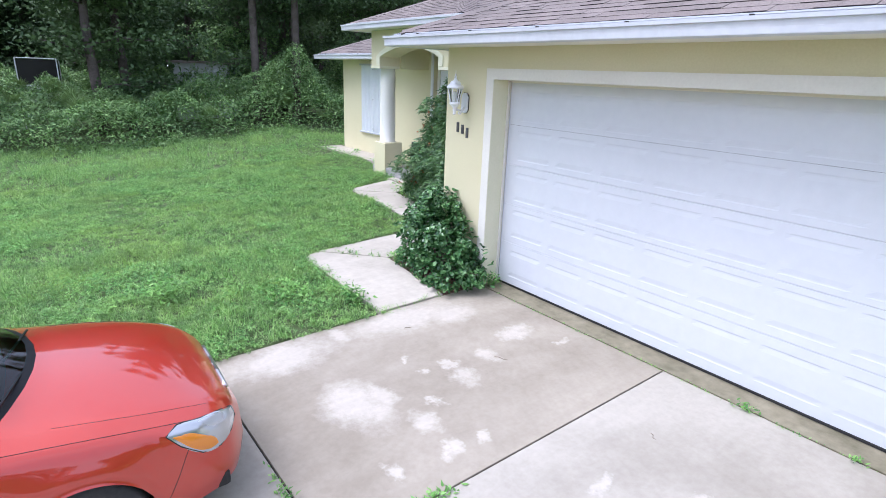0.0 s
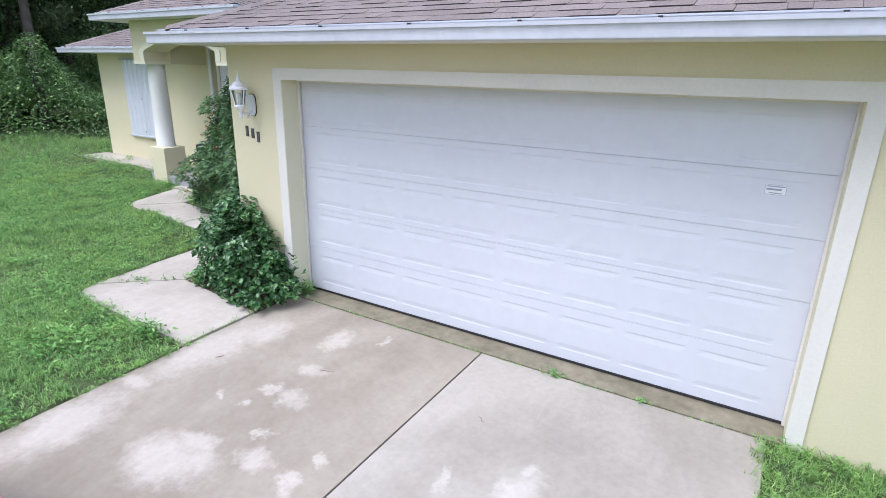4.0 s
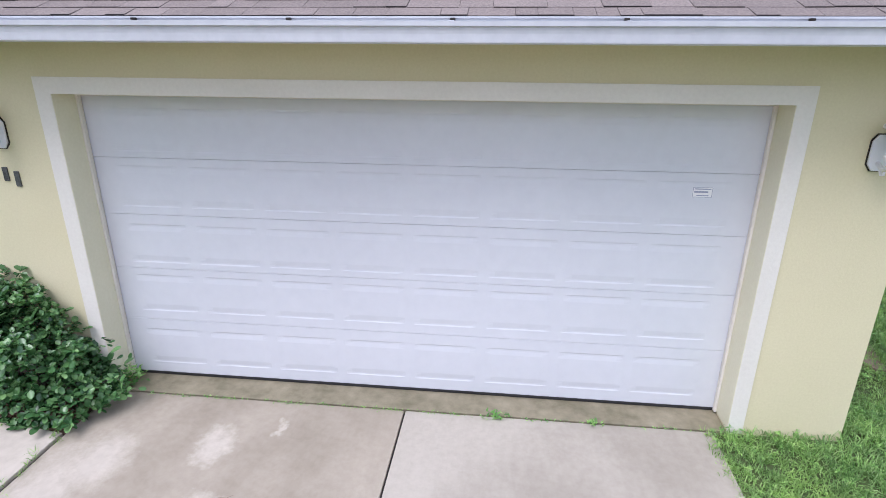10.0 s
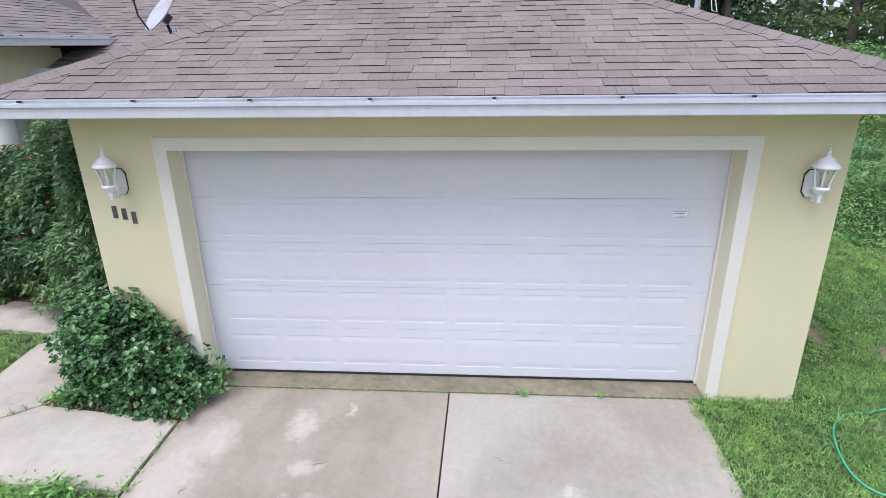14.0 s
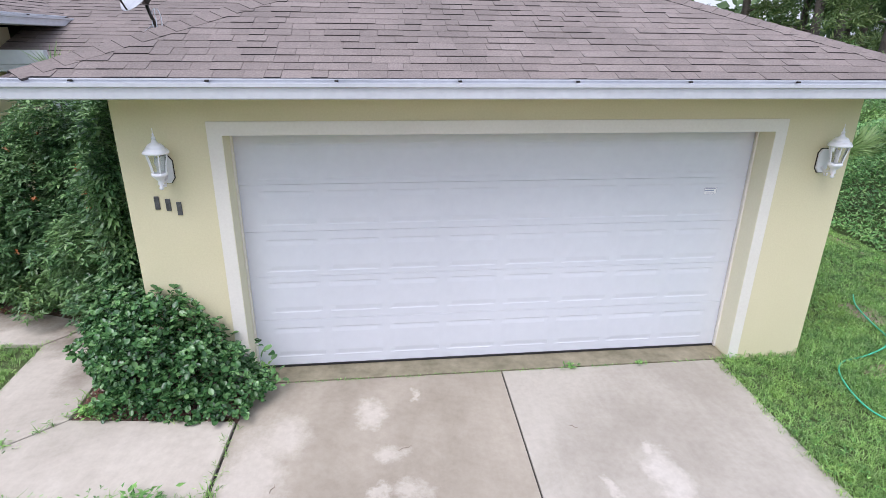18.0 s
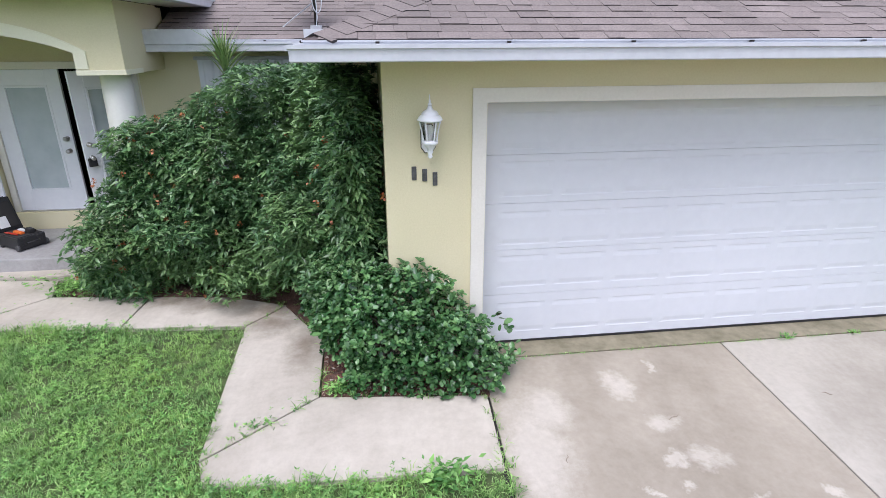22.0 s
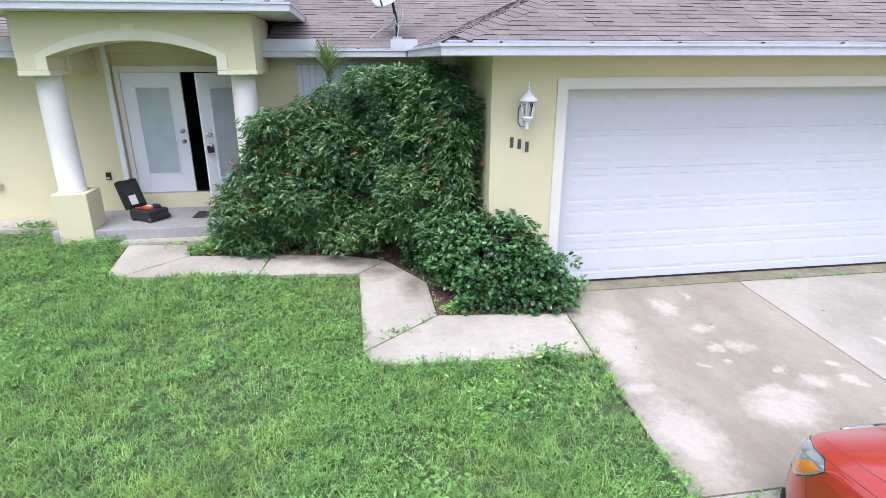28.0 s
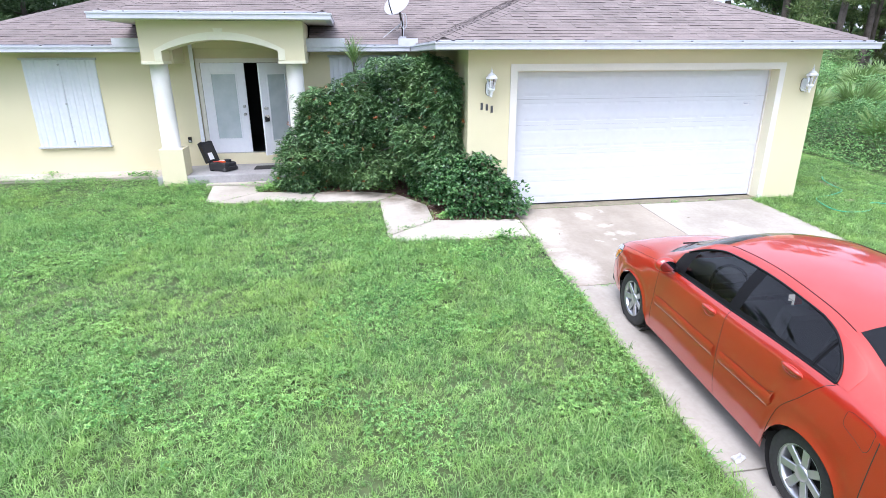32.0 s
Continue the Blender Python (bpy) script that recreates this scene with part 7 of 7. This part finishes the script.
def tree(name, height, crown_from, spread, n, seed, mat, label, leaf=0.3, pine=True):
    t = thing(name, label, "tree", (0, 0, -0.1), 0, "trees of the woods")
    r = np.random.default_rng(seed)
    bend = r.normal(0, 0.25, (6, 2)).cumsum(0) * 0.5
    path = [(bend[k, 0] * k / 5, bend[k, 1] * k / 5, height * k / 5) for k in range(6)]
    bm = tube(path, [0.19, 0.17, 0.15, 0.12, 0.08, 0.03], 10)
    blobs = []
    for k in range(16 if pine else 22):
        f = r.uniform(crown_from, 1.0)
        z = height * f
        a = r.uniform(0, 6.28)
        i = min(int(f * 5), 4)
        u = f * 5 - i
        c = Vector(path[i]).lerp(Vector(path[i + 1]), u)
        reach = spread * (1.15 - 0.8 * (f - crown_from) / (1 - crown_from + 1e-6)) * r.uniform(0.5, 1.0)
        e = c + Vector((math.cos(a) * reach, math.sin(a) * reach, reach * r.uniform(0.0, 0.35)))
        tube([c, c.lerp(e, 0.5) + Vector((0, 0, 0.15)), e], [0.05, 0.035, 0.012], 5, bm=bm)
        blobs.append((e.x, e.y, e.z, *(spread * r.uniform(0.28, 0.5) * q for q in (1, 1, 0.62))))
        m2 = c.lerp(e, 0.5)
        blobs.append((m2.x, m2.y, m2.z + 0.1, *(spread * r.uniform(0.2, 0.35) * q for q in (1, 1, 0.6))))
    part("trunk", bm, M_bark, t, smooth=True)
    B = np.array(blobs)[r.integers(0, len(blobs), n)]
    d = r.normal(size=(n, 3))
    d /= np.linalg.norm(d, axis=1)[:, None]
    P3 = B[:, :3] + d * B[:, 3:] * (r.random(n) ** 0.45)[:, None]
    shape = (NEEDLE_V * np.array([1.6, 1, 1]), NEEDLE_T) if pine else (DIAMOND_V * np.array([1.7, 1, 1]), DIAMOND_T)
    V, T = scatter(*shape, P3, r.uniform(0, 6.28, n), r.normal(0.1, 0.6, n), r.normal(0, 0.6, n), leaf * r.uniform(0.6, 1.4, n))
    tagged(link_part("crown", fast_mesh("crown", V, T, mat), t), kind="stuff")
    return t


PINES = [tree("pine_tree", 15, 0.33, 2.4, 12000, 101, M_dark_leaf, "tall dark pine with a bare lower trunk", 0.3),
         tree("pine_tree", 12.5, 0.2, 2.6, 12000, 102, M_dark_leaf, "dark pine with drooping branches", 0.3)]
OAKS = [tree("oak_tree", 8.5, 0.16, 2.9, 10000, 103, M_dark_leaf, "dark leafy oak in the woods", 0.17, False),
        tree("oak_tree", 7.0, 0.1, 2.6, 9000, 104, M_wood_leaf, "green leafy tree at the wood edge", 0.15, False)]
SUNLIT_PINE = tree("pine_tree", 13, 0.2, 2.1, 11000, 106, M_pine_sunlit, "slender pine with light yellow-green needles coloured as sunlit", 0.24)
rt = random.Random(105)
spots = []
for k in range(74):
    x, y, kind = rt.uniform(-36, -17.5), rt.uniform(-16, 18), rt.choice((0, 1, 1, 2, 2, 3))
    b = math.degrees(math.atan2(y + 4.3, x - 4.6)) % 360
    if (abs(b - 178.5) < 6.5 or abs(b - 166.1) < 2.2) and x > -25:
        continue
    spots.append((x, y, kind))
for k in range(26):
    spots.append((rt.uniform(-26, 12), rt.uniform(17, 30), rt.choice((0, 0, 1, 2))))
for k in range(34):
    x, y, kind = rt.uniform(14.5, 34), rt.uniform(4, 26), rt.choice((0, 4, 4))
    if k % 3:
        spots.append((x, y, kind))
for k in range(16):
    spots.append((rt.uniform(-37, -27), rt.uniform(-8, 2), rt.choice((0, 1, 1, 2))))
spots += [(-18.5, -1.6, 2), (-19.5, -0.5, 2)]
kinds = PINES + OAKS + [SUNLIT_PINE]
used = set()
for x, y, k in spots:
    m = pose(x, y, float(ground_z(x, y)) - 0.1, 0, 0, rt.uniform(0, 360)) @ Matrix.Scale(rt.uniform(0.85, 1.1) if x < 12 else rt.uniform(0.8, 1.1), 4)
    if k not in used:
        used.add(k)
        kinds[k].matrix_world = m
    else:
        copy_thing(kinds[k], m)

# far woods closing the view
def far_woods(n, seed):
    r = np.random.default_rng(seed)
    a = r.uniform(-0.35 * math.pi, 1.35 * math.pi, n)
    a = a[(r.random(n) < 0.3) | (a > 1.25) | (a < -0.6)]
    n = len(a)
    rad = r.uniform(36, 46, n)
    z = r.random(n) ** 0.8 * (7 + 4 * value_noise(a * 12 + 50, a * 0, 0.7, 5)) * np.where(a < 1.25, 0.75, 1.15)
    P3 = np.stack([rad * np.cos(a), 4 + rad * np.sin(a), z], -1)
    V, T = scatter(DIAMOND_V * np.array([1.9, 1, 1]), DIAMOND_T, P3, r.uniform(0, 6.28, n), r.normal(0, 0.7, n), r.normal(0, 0.7, n), r.uniform(0.4, 1.0, n))
    tagged(new("backdrop", fast_mesh("backdrop", V, T, M_dark_leaf)), "dense dark woods in the distance", "woods", kind="structure")


far_woods(130000, 111)

# neighbour's shed and a netted frame glimpsed through the trees
shed = thing("shed", "pale grey shed glimpsed between the trees", "shed", (-22.6, 3.2, 0.1), 62)
part("wall", box(-1.1, 1.1, -1.2, 1.2, 0, 2.4), M_pale_wall, shed)
part("roof", prism([(-1.3, -1.4), (1.3, -1.4), (1.3, 1.4), (-1.3, 1.4)], 2.4, lambda x, y: 2.5 + 0.5 * (1.4 - abs(y))), M_shingle, shed)
tramp = thing("netted_frame", "dark net on a pale steel frame in a neighbour's yard", "trampoline", (-20.8, -3.1, 0.0), 82)
for x in (-0.6, 0.6):
    for y in (-0.5, 0.5):
        part("pole", tube([(x, y, 0), (x, y, 2.45)], 0.02, 8), M_white, tramp)
part("top_rail", tube([(-0.6, -0.5, 2.45), (0.6, -0.5, 2.45), (0.6, 0.5, 2.45), (-0.6, 0.5, 2.45), (-0.6, -0.5, 2.45)], 0.016, 6), M_white, tramp)
part("net", box(-0.58, 0.58, -0.49, -0.475, 1.55, 2.42), M_interior, tramp, "black net")
part("net", box(0.575, 0.59, -0.475, 0.475, 1.55, 2.42), M_interior, tramp, "black net")
part("bed", box(-0.7, 0.7, -0.6, 0.6, 1.4, 1.54, 0.03), M_white, tramp, "pale padded rim")
